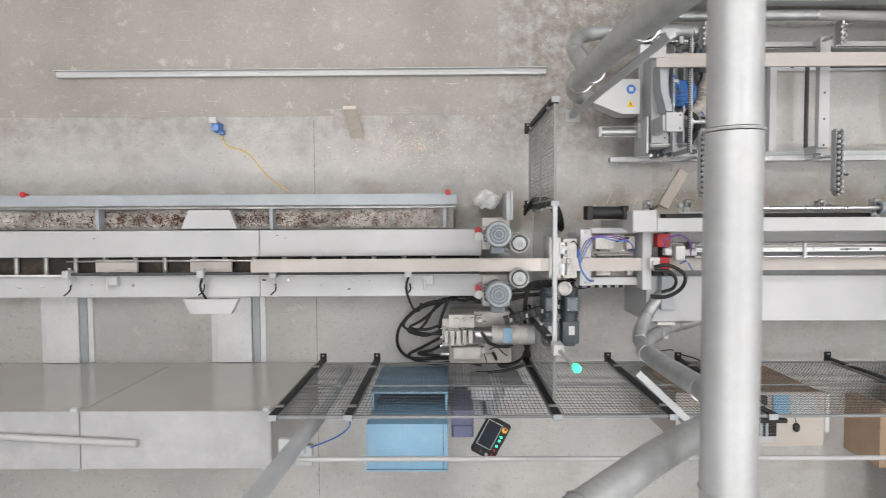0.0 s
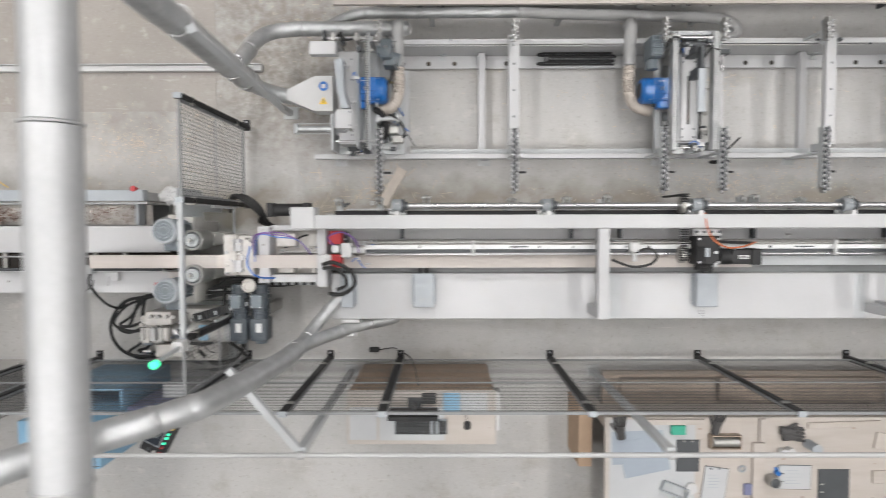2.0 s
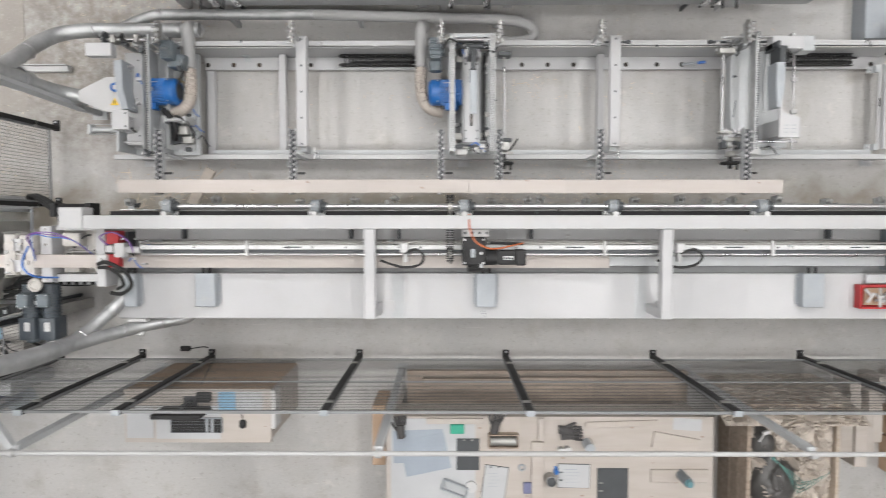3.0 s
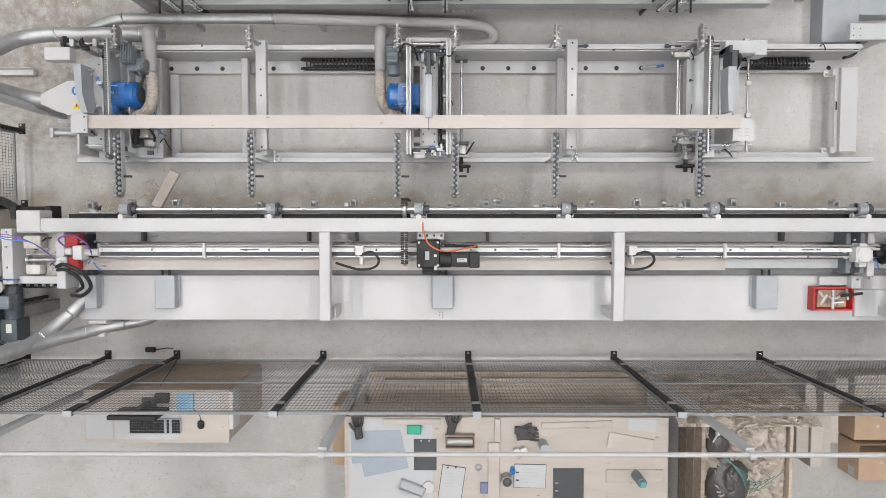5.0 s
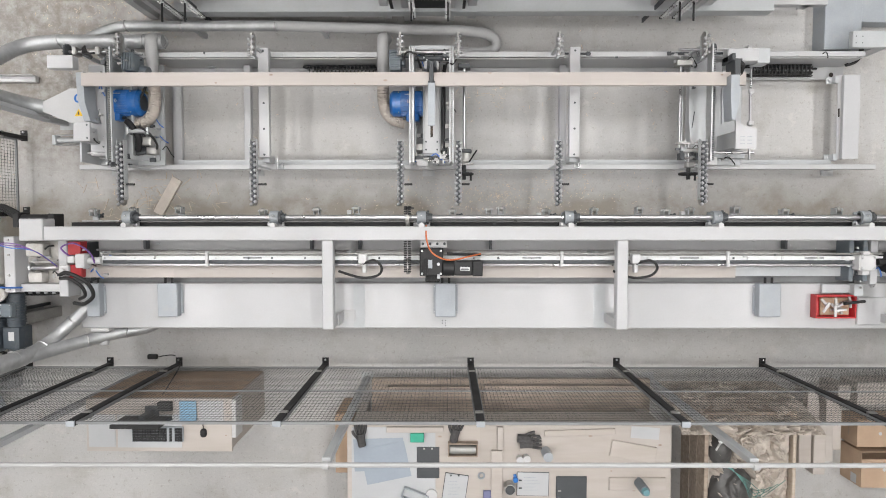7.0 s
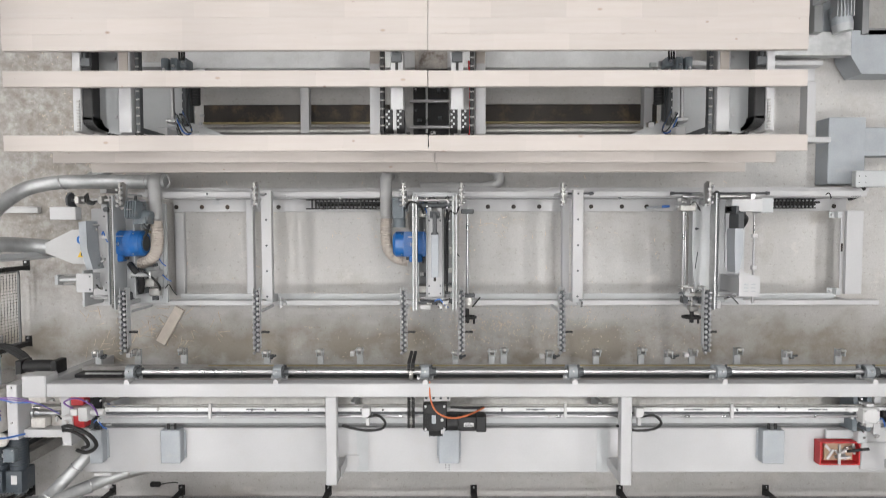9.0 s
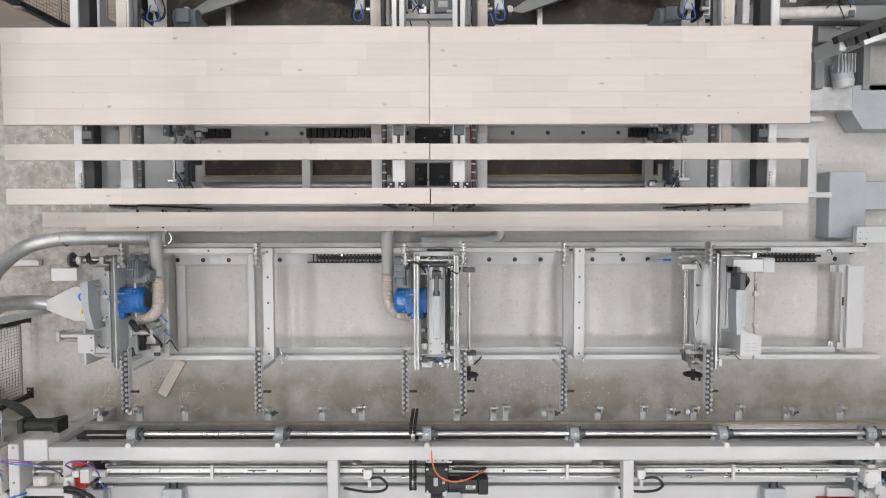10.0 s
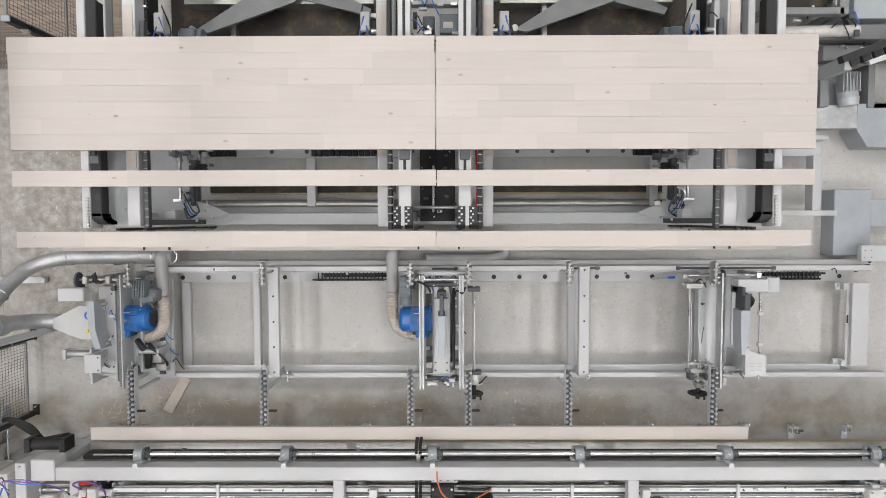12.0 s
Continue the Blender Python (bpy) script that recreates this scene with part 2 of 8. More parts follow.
M = {
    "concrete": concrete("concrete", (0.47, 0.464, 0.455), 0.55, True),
    "sheet": concrete("grey_sheet", (0.315, 0.288, 0.262), 0.4),
    "hall": material("hall_paint", (0.62, 0.62, 0.615), rough=0.8, vary=0.06, scale=0.6),
    "white": material("white_machine_paint", (0.445, 0.447, 0.455), rough=0.45, vary=0.05, scale=2.5, dirt=(0.42, 0.38, 0.33), dirt_amount=0.18, coat=0.1),
    "cream": material("cream_cast_iron", (0.53, 0.51, 0.485), rough=0.5, vary=0.15, scale=9, dirt=(0.35, 0.31, 0.26), dirt_amount=0.55),
    "grey": material("grey_machine_paint", (0.33, 0.355, 0.38), rough=0.42, vary=0.08, scale=5, dirt=(0.45, 0.42, 0.38), dirt_amount=0.25),
    "pale_grey": material("pale_grey_paint", (0.43, 0.445, 0.455), rough=0.4, vary=0.07, scale=4, dirt=(0.40, 0.37, 0.33), dirt_amount=0.2),
    "motor_grey": material("motor_grey", (0.13, 0.155, 0.175), rough=0.45, vary=0.12, scale=8, dirt=(0.35, 0.32, 0.28), dirt_amount=0.3),
    "zinc": material("galvanised_sheet", (0.46, 0.47, 0.475), rough=0.40, metal=0.55, vary=0.22, scale=5, grain=25, bump=0.03),
    "duct_zinc": material("weathered_galvanised_duct", (0.41, 0.415, 0.42), rough=0.46, metal=0.35, vary=0.10, scale=4, grain=30, bump=0.03, dirt=(0.36, 0.35, 0.33), dirt_amount=0.25),
    "steel": material("bright_steel", (0.52, 0.52, 0.53), rough=0.3, metal=0.95, vary=0.12, scale=7, grain=90, bump=0.03),
    "dull_steel": material("dull_steel", (0.40, 0.395, 0.38), rough=0.42, metal=0.75, vary=0.2, scale=6, dirt=(0.22, 0.18, 0.13), dirt_amount=0.4),
    "black": material("black_paint", (0.010, 0.010, 0.011), rough=0.6, vary=0.15, scale=8, dirt=(0.10, 0.09, 0.08), dirt_amount=0.12),
    "rubber": material("black_rubber", (0.018, 0.018, 0.018), rough=0.65, vary=0.2, scale=10),
    "wire": material("grey_fence_wire", (0.07, 0.07, 0.07), rough=0.5, metal=0.3, vary=0.1, bump=0),
    "blue": material("blue_enamel", (0.012, 0.13, 0.42), rough=0.35, vary=0.12, scale=9, dirt=(0.28, 0.27, 0.25), dirt_amount=0.2, coat=0.2),
    "pale_blue": material("pale_blue_paint", (0.20, 0.37, 0.52), rough=0.5, vary=0.12, scale=3, dirt=(0.45, 0.45, 0.44), dirt_amount=0.35),
    "violet": material("violet_grey_paint", (0.17, 0.18, 0.30), rough=0.5, vary=0.12, scale=5),
    "brass": material("dull_brass_strip", (0.36, 0.30, 0.15), rough=0.5, metal=0.3, vary=0.2, scale=6),
    "frame_grey": material("mid_grey_paint", (0.20, 0.205, 0.21), rough=0.5, vary=0.1, scale=6),
    "bright": material("bright_white_sheet", (0.66, 0.665, 0.67), rough=0.35, vary=0.1, scale=4, dirt=(0.4, 0.38, 0.35), dirt_amount=0.3),
    "red": material("red_plastic", (0.42, 0.02, 0.025), rough=0.4, vary=0.12, scale=8),
    "orange": material("orange_cable", (0.50, 0.13, 0.04), rough=0.5),
    "yellow": material("yellow_plastic", (0.80, 0.52, 0.03), rough=0.45),
    "green": material("green_plastic", (0.03, 0.36, 0.24), rough=0.45),
    "purple": material("purple_air_hose", (0.17, 0.08, 0.28), rough=0.4),
    "blue_hose": material("blue_air_hose", (0.05, 0.16, 0.50), rough=0.4),
    "plastic_white": material("white_plastic", (0.52, 0.52, 0.52), rough=0.4, vary=0.05, scale=6),
    "hose": material("beige_spiral_hose", (0.46, 0.41, 0.365), rough=0.5, vary=0.1, scale=12),
    "pale_hose": material("pale_grey_pvc", (0.40, 0.40, 0.40), rough=0.5, vary=0.06, scale=5),
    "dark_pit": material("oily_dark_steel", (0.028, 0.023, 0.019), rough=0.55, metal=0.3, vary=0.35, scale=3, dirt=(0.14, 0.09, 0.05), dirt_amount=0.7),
    "card": material("cardboard", (0.42, 0.30, 0.21), rough=0.85, vary=0.1, scale=6, grain=120),
    "ply": timber("pale_plywood", (0.455, 0.415, 0.38), (0.42, 0.375, 0.335), (0.8, 6, 6), knots=True, piece=0.03),
    "old_wood": timber("weathered_boards", (0.34, 0.275, 0.22), (0.22, 0.17, 0.135), (1.5, 12, 12), piece=0.15),
    "spruce": timber("planed_spruce", (0.450, 0.413, 0.388), (0.438, 0.396, 0.366), piece=0.045),
    "spruce_raw": timber("sawn_spruce", (0.52, 0.45, 0.375), (0.45, 0.37, 0.29), piece=0.08),
    "cloth": material("crumpled_beige_cloth", (0.50, 0.445, 0.39), rough=0.9, vary=0.2, scale=10, grain=150, bump=0.2),
    "paper": material("white_paper", (0.455, 0.465, 0.475), rough=0.8, vary=0.03, scale=8, bump=0),
    "blue_paper": material("pale_blue_paper", (0.31, 0.35, 0.40), rough=0.8, vary=0.05, scale=5, bump=0),
    "glove": material("grey_knitted_glove", (0.075, 0.072, 0.072), rough=0.9, vary=0.3, scale=40, grain=300, bump=0.3),
    "offcut": material("pale_offcut_wood", (0.60, 0.54, 0.48), rough=0.7, vary=0.1, scale=12, grain=60),
    "bark": material("red_brown_bark", (0.17, 0.075, 0.045), rough=0.9, vary=0.4, scale=20, piece=0.3),
    "motor_cast": material("grey_cast_iron", (0.24, 0.26, 0.275), rough=0.5, vary=0.15, scale=10, dirt=(0.40, 0.37, 0.33), dirt_amount=0.35),
    "clear": clear_sheet("clear_guard_sheet"),
    "dark_motor": material("dark_slate_motor", (0.055, 0.068, 0.082), rough=0.45, vary=0.15, scale=9, dirt=(0.3, 0.28, 0.25), dirt_amount=0.2),
    "teal": material("teal_plastic", (0.13, 0.28, 0.31), rough=0.5, vary=0.1, scale=10),
    "rope": material("dull_green_rope", (0.10, 0.22, 0.20), rough=0.8, vary=0.2, scale=30),
    "slate": material("dark_slate_plastic", (0.055, 0.06, 0.065), rough=0.5, vary=0.1, scale=8),
    "bag": material("dark_plastic_bag", (0.075, 0.072, 0.07), rough=0.35, vary=0.2, scale=14, grain=20, bump=0.25),
    "film": material("cloudy_plastic_film", (0.36, 0.36, 0.365), rough=0.42, vary=0.16, scale=2.2, grain=7, bump=0.6, dirt=(0.47, 0.47, 0.47), dirt_amount=0.5),
    "gloss_grey": material("glossy_light_grey_panel", (0.42, 0.395, 0.375), rough=0.16, vary=0.03, scale=1.5, bump=0, coat=0.3),
    "chips": material("wood_shavings", (0.62, 0.52, 0.40), rough=0.9, vary=0.3, scale=30, piece=0.1),
    "sawdust": material("sawdust_and_bark", (0.47, 0.44, 0.41), rough=0.95, vary=0.4, scale=5.0, dirt=(0.12, 0.065, 0.045), dirt_amount=0.95),
    "glass": material("dark_screen_glass", (0.03, 0.035, 0.045), rough=0.08, vary=0.05, bump=0),
    "lamp": glow("lamp_diffuser", (1.0, 0.98, 0.95), 6.0),
    "green_light": glow("green_signal_light", (0.05, 0.85, 0.38), 1.5),
    "sign_blue": material("sign_blue", (0.02, 0.15, 0.50), rough=0.4, bump=0),
    "led": glow("green_button_light", (0.05, 0.9, 0.5), 1.2),
}


# ---- mesh helpers: each returns a function that adds a form to a bmesh ----
def box(x0, x1, y0, y1, z0, z1, bevel=0.0, turn=0.0):
    def add(bm):
        c = Vector(((x0 + x1) / 2, (y0 + y1) / 2, (z0 + z1) / 2))
        m = Matrix.Translation(c) @ Matrix.Rotation(radians(turn), 4, "Z") @ Matrix.Diagonal((abs(x1 - x0), abs(y1 - y0), abs(z1 - z0), 1))
        if not bevel:
            bmesh.ops.create_cube(bm, size=1, matrix=m)
            return
        t = bmesh.new()
        bmesh.ops.create_cube(t, size=1, matrix=m)
        bmesh.ops.bevel(t, geom=t.edges[:], offset=bevel, segments=2 if bevel > 0.008 else 1, affect="EDGES", profile=0.5)
        merge(bm, t)
    return add


def merge(bm, t):
    me = bpy.data.meshes.new("scratch")
    t.to_mesh(me)
    t.free()
    bm.from_mesh(me)
    bpy.data.meshes.remove(me)


def rod(a, b, r, n=16, r2=None):
    def add(bm):
        p, q = Vector(a), Vector(b)
        m = Matrix.Translation((p + q) / 2) @ (q - p).to_track_quat("Z", "Y").to_matrix().to_4x4()
        bmesh.ops.create_cone(bm, cap_ends=True, segments=n, radius1=r, radius2=r if r2 is None else r2, depth=(q - p).length, matrix=m)
    return add


def beam(a, b, w, h, bevel=0.0):
    """A square profile from a to b."""
    def add(bm):
        p, q = Vector(a), Vector(b)
        m = Matrix.Translation((p + q) / 2) @ (q - p).to_track_quat("Z", "Y").to_matrix().to_4x4() @ Matrix.Diagonal((w, h, (q - p).length, 1))
        bmesh.ops.create_cube(bm, size=1, matrix=m)
    return add


def tube(points, r, n=10, smooth=4, ribs=0.0, pitch=0.012):
    """A pipe or hose along a rounded line; ribs gives it a corrugated wall."""
    def add(bm):
        pts = [Vector(p) for p in points]
        line = []
        for i in range(len(pts) - 1):
            p0, p1, p2, p3 = pts[max(i - 1, 0)], pts[i], pts[i + 1], pts[min(i + 2, len(pts) - 1)]
            for k in range(smooth):
                u = k / smooth
                line.append(0.5 * ((2 * p1) + (p2 - p0) * u + (2 * p0 - 5 * p1 + 4 * p2 - p3) * u * u + (3 * p1 - p0 - 3 * p2 + p3) * u ** 3))
        line.append(pts[-1])
        if ribs:
            fine = []
            for p, q in zip(line, line[1:]):
                k = max(1, round((q - p).length / pitch))
                fine += [p.lerp(q, j / k) for j in range(k)]
            line = fine + [line[-1]]
        rings, side = [], None
        for i, p in enumerate(line):
            d = (line[min(i + 1, len(line) - 1)] - line[max(i - 1, 0)]).normalized()
            if side is None:
                side = d.orthogonal().normalized()
            side = (side - d * side.dot(d)).normalized()
            up = d.cross(side)
            rr = r + (ribs if i % 2 else 0)
            rings.append([bm.verts.new(p + (side * math.cos(2 * math.pi * k / n) + up * math.sin(2 * math.pi * k / n)) * rr) for k in range(n)])
        for a, b in zip(rings, rings[1:]):
            for k in range(n):
                bm.faces.new((a[k], a[(k + 1) % n], b[(k + 1) % n], b[k]))
        bm.faces.new(rings[0][::-1])
        bm.faces.new(rings[-1])
    return add


def prism(outline, z0, z1):
    """An upright prism over an outline in plan."""
    def add(bm):
        lo, hi = [bm.verts.new((x, y, z0)) for x, y in outline], [bm.verts.new((x, y, z1)) for x, y in outline]
        bm.faces.new(lo[::-1])
        bm.faces.new(hi)
        for i in range(len(outline)):
            j = (i + 1) % len(outline)
            bm.faces.new((lo[i], lo[j], hi[j], hi[i]))
    return add


def ball(x, y, z, r, flat=1.0):
    def add(bm):
        bmesh.ops.create_icosphere(bm, subdivisions=2, radius=r, matrix=Matrix.Translation((x, y, z)) @ Matrix.Diagonal((1, 1, flat, 1)))
    return add


def torus(c, axis, r, w, n=24, k=8):
    def add(bm):
        a = Vector(axis).normalized()
        s = a.orthogonal().normalized()
        t = a.cross(s)
        rings = []
        for i in range(n):
            d = s * math.cos(2 * math.pi * i / n) + t * math.sin(2 * math.pi * i / n)
            rings.append([bm.verts.new(Vector(c) + d * (r + w * math.cos(2 * math.pi * j / k)) + a * w * math.sin(2 * math.pi * j / k)) for j in range(k)])
        for i in range(n):
            for j in range(k):
                bm.faces.new((rings[i][j], rings[(i + 1) % n][j], rings[(i + 1) % n][(j + 1) % k], rings[i][(j + 1) % k]))
    return add


def clutter(parent, area, z, count, seed, size=0.05, mats=("dull_steel", "pale_grey", "slate", "steel", "plastic_white"), cables=True):
    """Small brackets, sensors, screws and couplings fixed on a machine's surface, each a part of its own."""
    rnd = random.Random(seed)
    for i in range(count):
        x, y = rnd.uniform(area[0], area[1]), rnd.uniform(area[2], area[3])
        w, d, h = size * rnd.uniform(0.3, 1.0), size * rnd.uniform(0.25, 0.8), size * rnd.uniform(0.2, 0.7)
        k = rnd.random()
        if k < 0.45:
            part("bracket", rnd.choice(mats), parent, box(x - w / 2, x + w / 2, y - d / 2, y + d / 2, z - 0.004, z + h, 0.002))
        elif k < 0.7:
            part("bolt", "steel", parent, rod((x, y, z - 0.004), (x, y, z + h * 0.6), size * 0.16, 8))
        elif k < 0.85 or not cables:
            part("coupling", rnd.choice(mats), parent, rod((x - w / 2, y, z + h / 2), (x + w / 2, y, z + h / 2), size * 0.2, 10), box(x - w / 4, x + w / 4, y - d / 6, y + d / 6, z - 0.004, z + h / 2))
        else:
            part("sensor_cable", rnd.choice(("rubber", "rubber", "blue_hose")), parent, tube([(x, y, z), (x + w, y + d, z + h), (x + w * 2, y - d, z + h), (x + w * 2.6, y - d * 2, z)], 0.005, 6, 4))


BASE = {}


def thing(name, label, category, at=(0, 0, 0), group="", kind=""):
    ob = tagged(new(name), label, category, group, kind)
    ob.location = at
    BASE[ob.name] = Vector(at)
    return ob


def part(name, mat, parent, *forms, label="", round_=True, kind=""):
    """One mesh under a thing or a part; the forms are given in the hall's coordinates."""
    bm = bmesh.new()
    for form in forms:
        form(bm)
    at = BASE[parent.name]
    bmesh.ops.translate(bm, verts=bm.verts, vec=-at)
    bmesh.ops.recalc_face_normals(bm, faces=bm.faces)
    me = bpy.data.meshes.new(name)
    bm.to_mesh(me)
    bm.free()
    me.materials.append(M[mat])
    if round_:
        me.shade_smooth()
        me.set_sharp_from_angle(angle=radians(35))
    ob = new(name, me)
    ob.parent = parent
    BASE[ob.name] = at
    if label:
        ob["label"] = label
    if kind:
        ob["kind"] = kind
    return ob


def solid(name, mat, label, category, *forms, at=(0, 0, 0), group="", kind=""):
    """A thing that is one mesh."""
    bm = bmesh.new()
    for form in forms:
        form(bm)
    bmesh.ops.translate(bm, verts=bm.verts, vec=-Vector(at))
    bmesh.ops.recalc_face_normals(bm, faces=bm.faces)
    me = bpy.data.meshes.new(name)
    bm.to_mesh(me)
    bm.free()
    me.materials.append(M[mat])
    me.shade_smooth()
    me.set_sharp_from_angle(angle=radians(35))
    ob = tagged(new(name, me), label, category, group, kind)
    ob.location = at
    BASE[ob.name] = Vector(at)
    return ob


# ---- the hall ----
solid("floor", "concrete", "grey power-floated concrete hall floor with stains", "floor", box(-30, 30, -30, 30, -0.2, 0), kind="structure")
for name, b in (("wall_north", (-30, 30, 14, 14.3, 0, 10)), ("wall_south", (-30, 30, -12.3, -12, 0, 10)), ("wall_east", (15, 15.3, -12, 14, 0, 10)), ("wall_west", (-18.3, -18, -12, 14, 0, 10))):
    solid(name, "hall", "plain pale grey hall wall", "wall", box(*b), kind="structure")
solid("ceiling", "hall", "pale hall ceiling", "ceiling", box(-18.3, 15.3, -12.3, 14.3, 10, 10.2), kind="structure")
for x in (-10.4, -6.0, -1.6, 2.8, 7.2):
    for y in (-2.9, 2.0, 6.9):
        lampbox = thing("ceiling_light", "long linear hall light with a white diffuser", "ceiling light", (x, y, 9.55), group="ceiling lights")
        part("housing", "pale_grey", lampbox, box(x - 0.6, x + 0.6, y - 1.5, y + 1.5, 9.45, 9.6, 0.01), beam((x, y - 1.2, 9.6), (x, y - 1.2, 10), 0.02, 0.02), beam((x, y + 1.2, 9.6), (x, y + 1.2, 10), 0.02, 0.02))
        part("diffuser", "lamp", lampbox, box(x - 0.56, x + 0.56, y - 1.45, y + 1.45, 9.44, 9.449))
        light = bpy.data.lights.new("hall_light", "AREA")
        light.shape, light.size, light.size_y, light.energy, light.color = "RECTANGLE", 1.1, 2.9, LAMP_WATTS, (1.0, 0.985, 0.985)
        ob = new("hall_light", light)
        ob.matrix_world = pose(x, y, 9.42)


# ---- floor details ----
solid("floor_sheet", "sheet", "large warm grey floor covering lying on the slab", "floor", box(-17, -4.52, 1.04, 9, 0.0, 0.004), kind="structure")
for n, b in enumerate(((-6.344, -6.340, -12, 1.0),)):
    solid("floor_joint", "slate", "thin sawn joint in the concrete floor", "floor joint", box(b[0], b[1], b[2], b[3], -0.02, 0.001), kind="structure")
solid("floor_mat", "old_wood", "brown board laid on the floor behind the fence", "board", box(-5.5, -3.0, 3.56, 6.5, 0, 0.012), kind="structure")
solid("floor_profile", "plastic_white", "long white steel profile lying on the floor", "profile", box(-8.85, -4.06, 1.42, 1.475, 0.004, 0.06, 0.004), box(-8.85, -4.06, 1.475, 1.482, 0.004, 0.10))
solid("batten_offcut", "offcut", "pale wooden offcut board lying on the floor", "board", box(-0.2, 0.2, -0.05, 0.05, 0, 0.03, 0.002), at=(0, 0, 0)).matrix_world = pose(-2.80, 0.30, 0.001, 0, 0, 60)
solid("leaning_board", "offcut", "short pale board leaning on a stub", "board", box(-0.06, 0.06, -0.02, 0.02, 0, 0.46, 0.002)).matrix_world = pose(-5.92, 0.84, 0.005, -26, 0, 0)
tap = thing("floor_socket", "small blue and white floor connection box", "socket", (-7.27, 0.93, 0))
part("box", "blue", tap, box(-7.31, -7.24, 0.88, 0.97, 0, 0.12, 0.005), box(-7.27, -7.22, 0.86, 0.9, 0.0, 0.08))
part("lid", "plastic_white", tap, box(-7.32, -7.25, 0.95, 1.01, 0.10, 0.16, 0.005))
part("cable", "yellow", tap, tube([(-7.26, 0.88, 0.03), (-7.2, 0.75, 0.01), (-7.0, 0.68, 0.01), (-6.8, 0.45, 0.01), (-6.6, 0.3, 0.01)], 0.004, 6))


def scatter(name, label, count, area, size, mat, seed, z=0.002):
    rnd = random.Random(seed)
    def add(bm):
        for _ in range(count):
            x, y = rnd.uniform(area[0], area[1]), rnd.uniform(area[2], area[3])
            cx, cy = (area[0] + area[1]) / 2, (area[2] + area[3]) / 2
            k = rnd.random() ** 0.7
            x, y = cx + (x - cx) * k, cy + (y - cy) * k
            s, w = size * rnd.uniform(0.3, 1.0), rnd.uniform(0.002, 0.006)
            bmesh.ops.create_cube(bm, size=1, matrix=Matrix.Translation((x, y, z + w / 4)) @ Matrix.Rotation(rnd.uniform(0, 3.14), 4, "Z") @ Matrix.Diagonal((s, w, w / 2, 1)))
    return solid(name, mat, label, "shavings", add, kind="stuff")


scatter("wood_shavings", "thin wood splinters scattered over the concrete", 110, (-3.9, -2.1, -0.1, 0.6), 0.13, "chips", 3)
scatter("wood_shavings", "fine wood chips scattered over the concrete", 520, (-6.3, -4.3, 0.25, 1.2), 0.028, "chips", 4)
scatter("wood_shavings", "fine sawdust chips on the floor by the saws", 700, (-1.6, 2.6, -0.1, 0.7), 0.025, "chips", 5)
scatter("wood_shavings", "pale wood flakes on the floor behind the saws", 420, (-4.3, -2.2, 1.4, 3.2), 0.035, "chips", 7)
scatter("wood_shavings", "fine chips under the saw table", 160, (-3.0, 3.6, 0.6, 2.0), 0.05, "chips", 6)


# ---- safety fence ----
def fence_post(fence, x, y, h):
    p = part("fence_post", "black", fence, box(x - 0.03, x + 0.03, y - 0.02, y + 0.02, 0.008, h, 0.003), label="black square steel post")
    part("foot", "black", p, box(x - 0.032, x + 0.032, y - 0.03, y + 0.075, 0, 0.008))
    part("bolt", "steel", p, rod((x, y + 0.055, 0.006), (x, y + 0.055, 0.025), 0.009, 8))
    part("cap", "grey", p, box(x - 0.031, x + 0.031, y - 0.021, y + 0.021, h, h + 0.012, 0.002))
    for z in (0.32, h - 0.22):
        part("clip", "dull_steel", p, box(x - 0.03, x + 0.03, y - 0.035, y + 0.03, z, z + 0.04, 0.003))


def fence_panel(fence, a, b, z0, z1):
    """Welded mesh in a tube frame between two floor points."""
    (ax, ay), (bx, by) = a, b
    d = Vector((bx - ax, by - ay, 0))
    length, d = d.length - 0.06, d.normalized()
    o = Vector((ax, ay, 0)) + d * 0.03
    at = lambda u, z: o + d * u + Vector((0, 0, z))
    f = part("panel_frame", "frame_grey", fence, beam(at(0, z0), at(length, z0), 0.018, 0.018), beam(at(0, z1), at(length, z1), 0.02, 0.02), beam(at(0, z0), at(0, z1), 0.018, 0.018), beam(at(length, z0), at(length, z1), 0.018, 0.018), beam(at(0, (z0 + z1) / 2), at(length, (z0 + z1) / 2), 0.012, 0.012), label="grey panel frame")
    wires = [beam(at(u * 0.03, z0), at(u * 0.03, z1), 0.0024, 0.0024) for u in range(1, int(length / 0.03))]
    wires += [beam(at(0, z0 + k * 0.04), at(length, z0 + k * 0.04), 0.0024, 0.0024) for k in range(1, int((z1 - z0) / 0.04))]
    part("wire_mesh", "wire", f, *wires, round_=False, label="welded dark wire mesh", kind="stuff")


south = thing("safety_fence", "wire mesh safety fence with black posts along the line", "fence", (0, -1.40, 0))
FENCE_X = (-6.28, -5.74, -4.25, -3.43, -2.73, -1.245, 0.222, 1.692, 3.16, 4.63)
for x in FENCE_X:
    fence_post(south, x, -1.40, 1.76)
for p, q in zip(FENCE_X, FENCE_X[1:]):
    fence_panel(south, (p, -1.40), (q, -1.40), 0.12, 1.74)
cross_fence = thing("safety_fence", "short wire mesh fence across the planer", "fence", (-4.23, 0, 0))
for y in (0.88, 0.12, -0.92):
    fence_post(cross_fence, -4.23, y, 1.52)
fence_panel(cross_fence, (-4.23, 0.88), (-4.23, 0.12), 0.12, 1.5)
fence_panel(cross_fence, (-4.23, -0.92), (-4.23, -1.38), 0.12, 1.5)
rear_fence = thing("safety_fence", "wire mesh fence corner beside the lay-up frame", "fence", (-3.3, 3.5, 0))
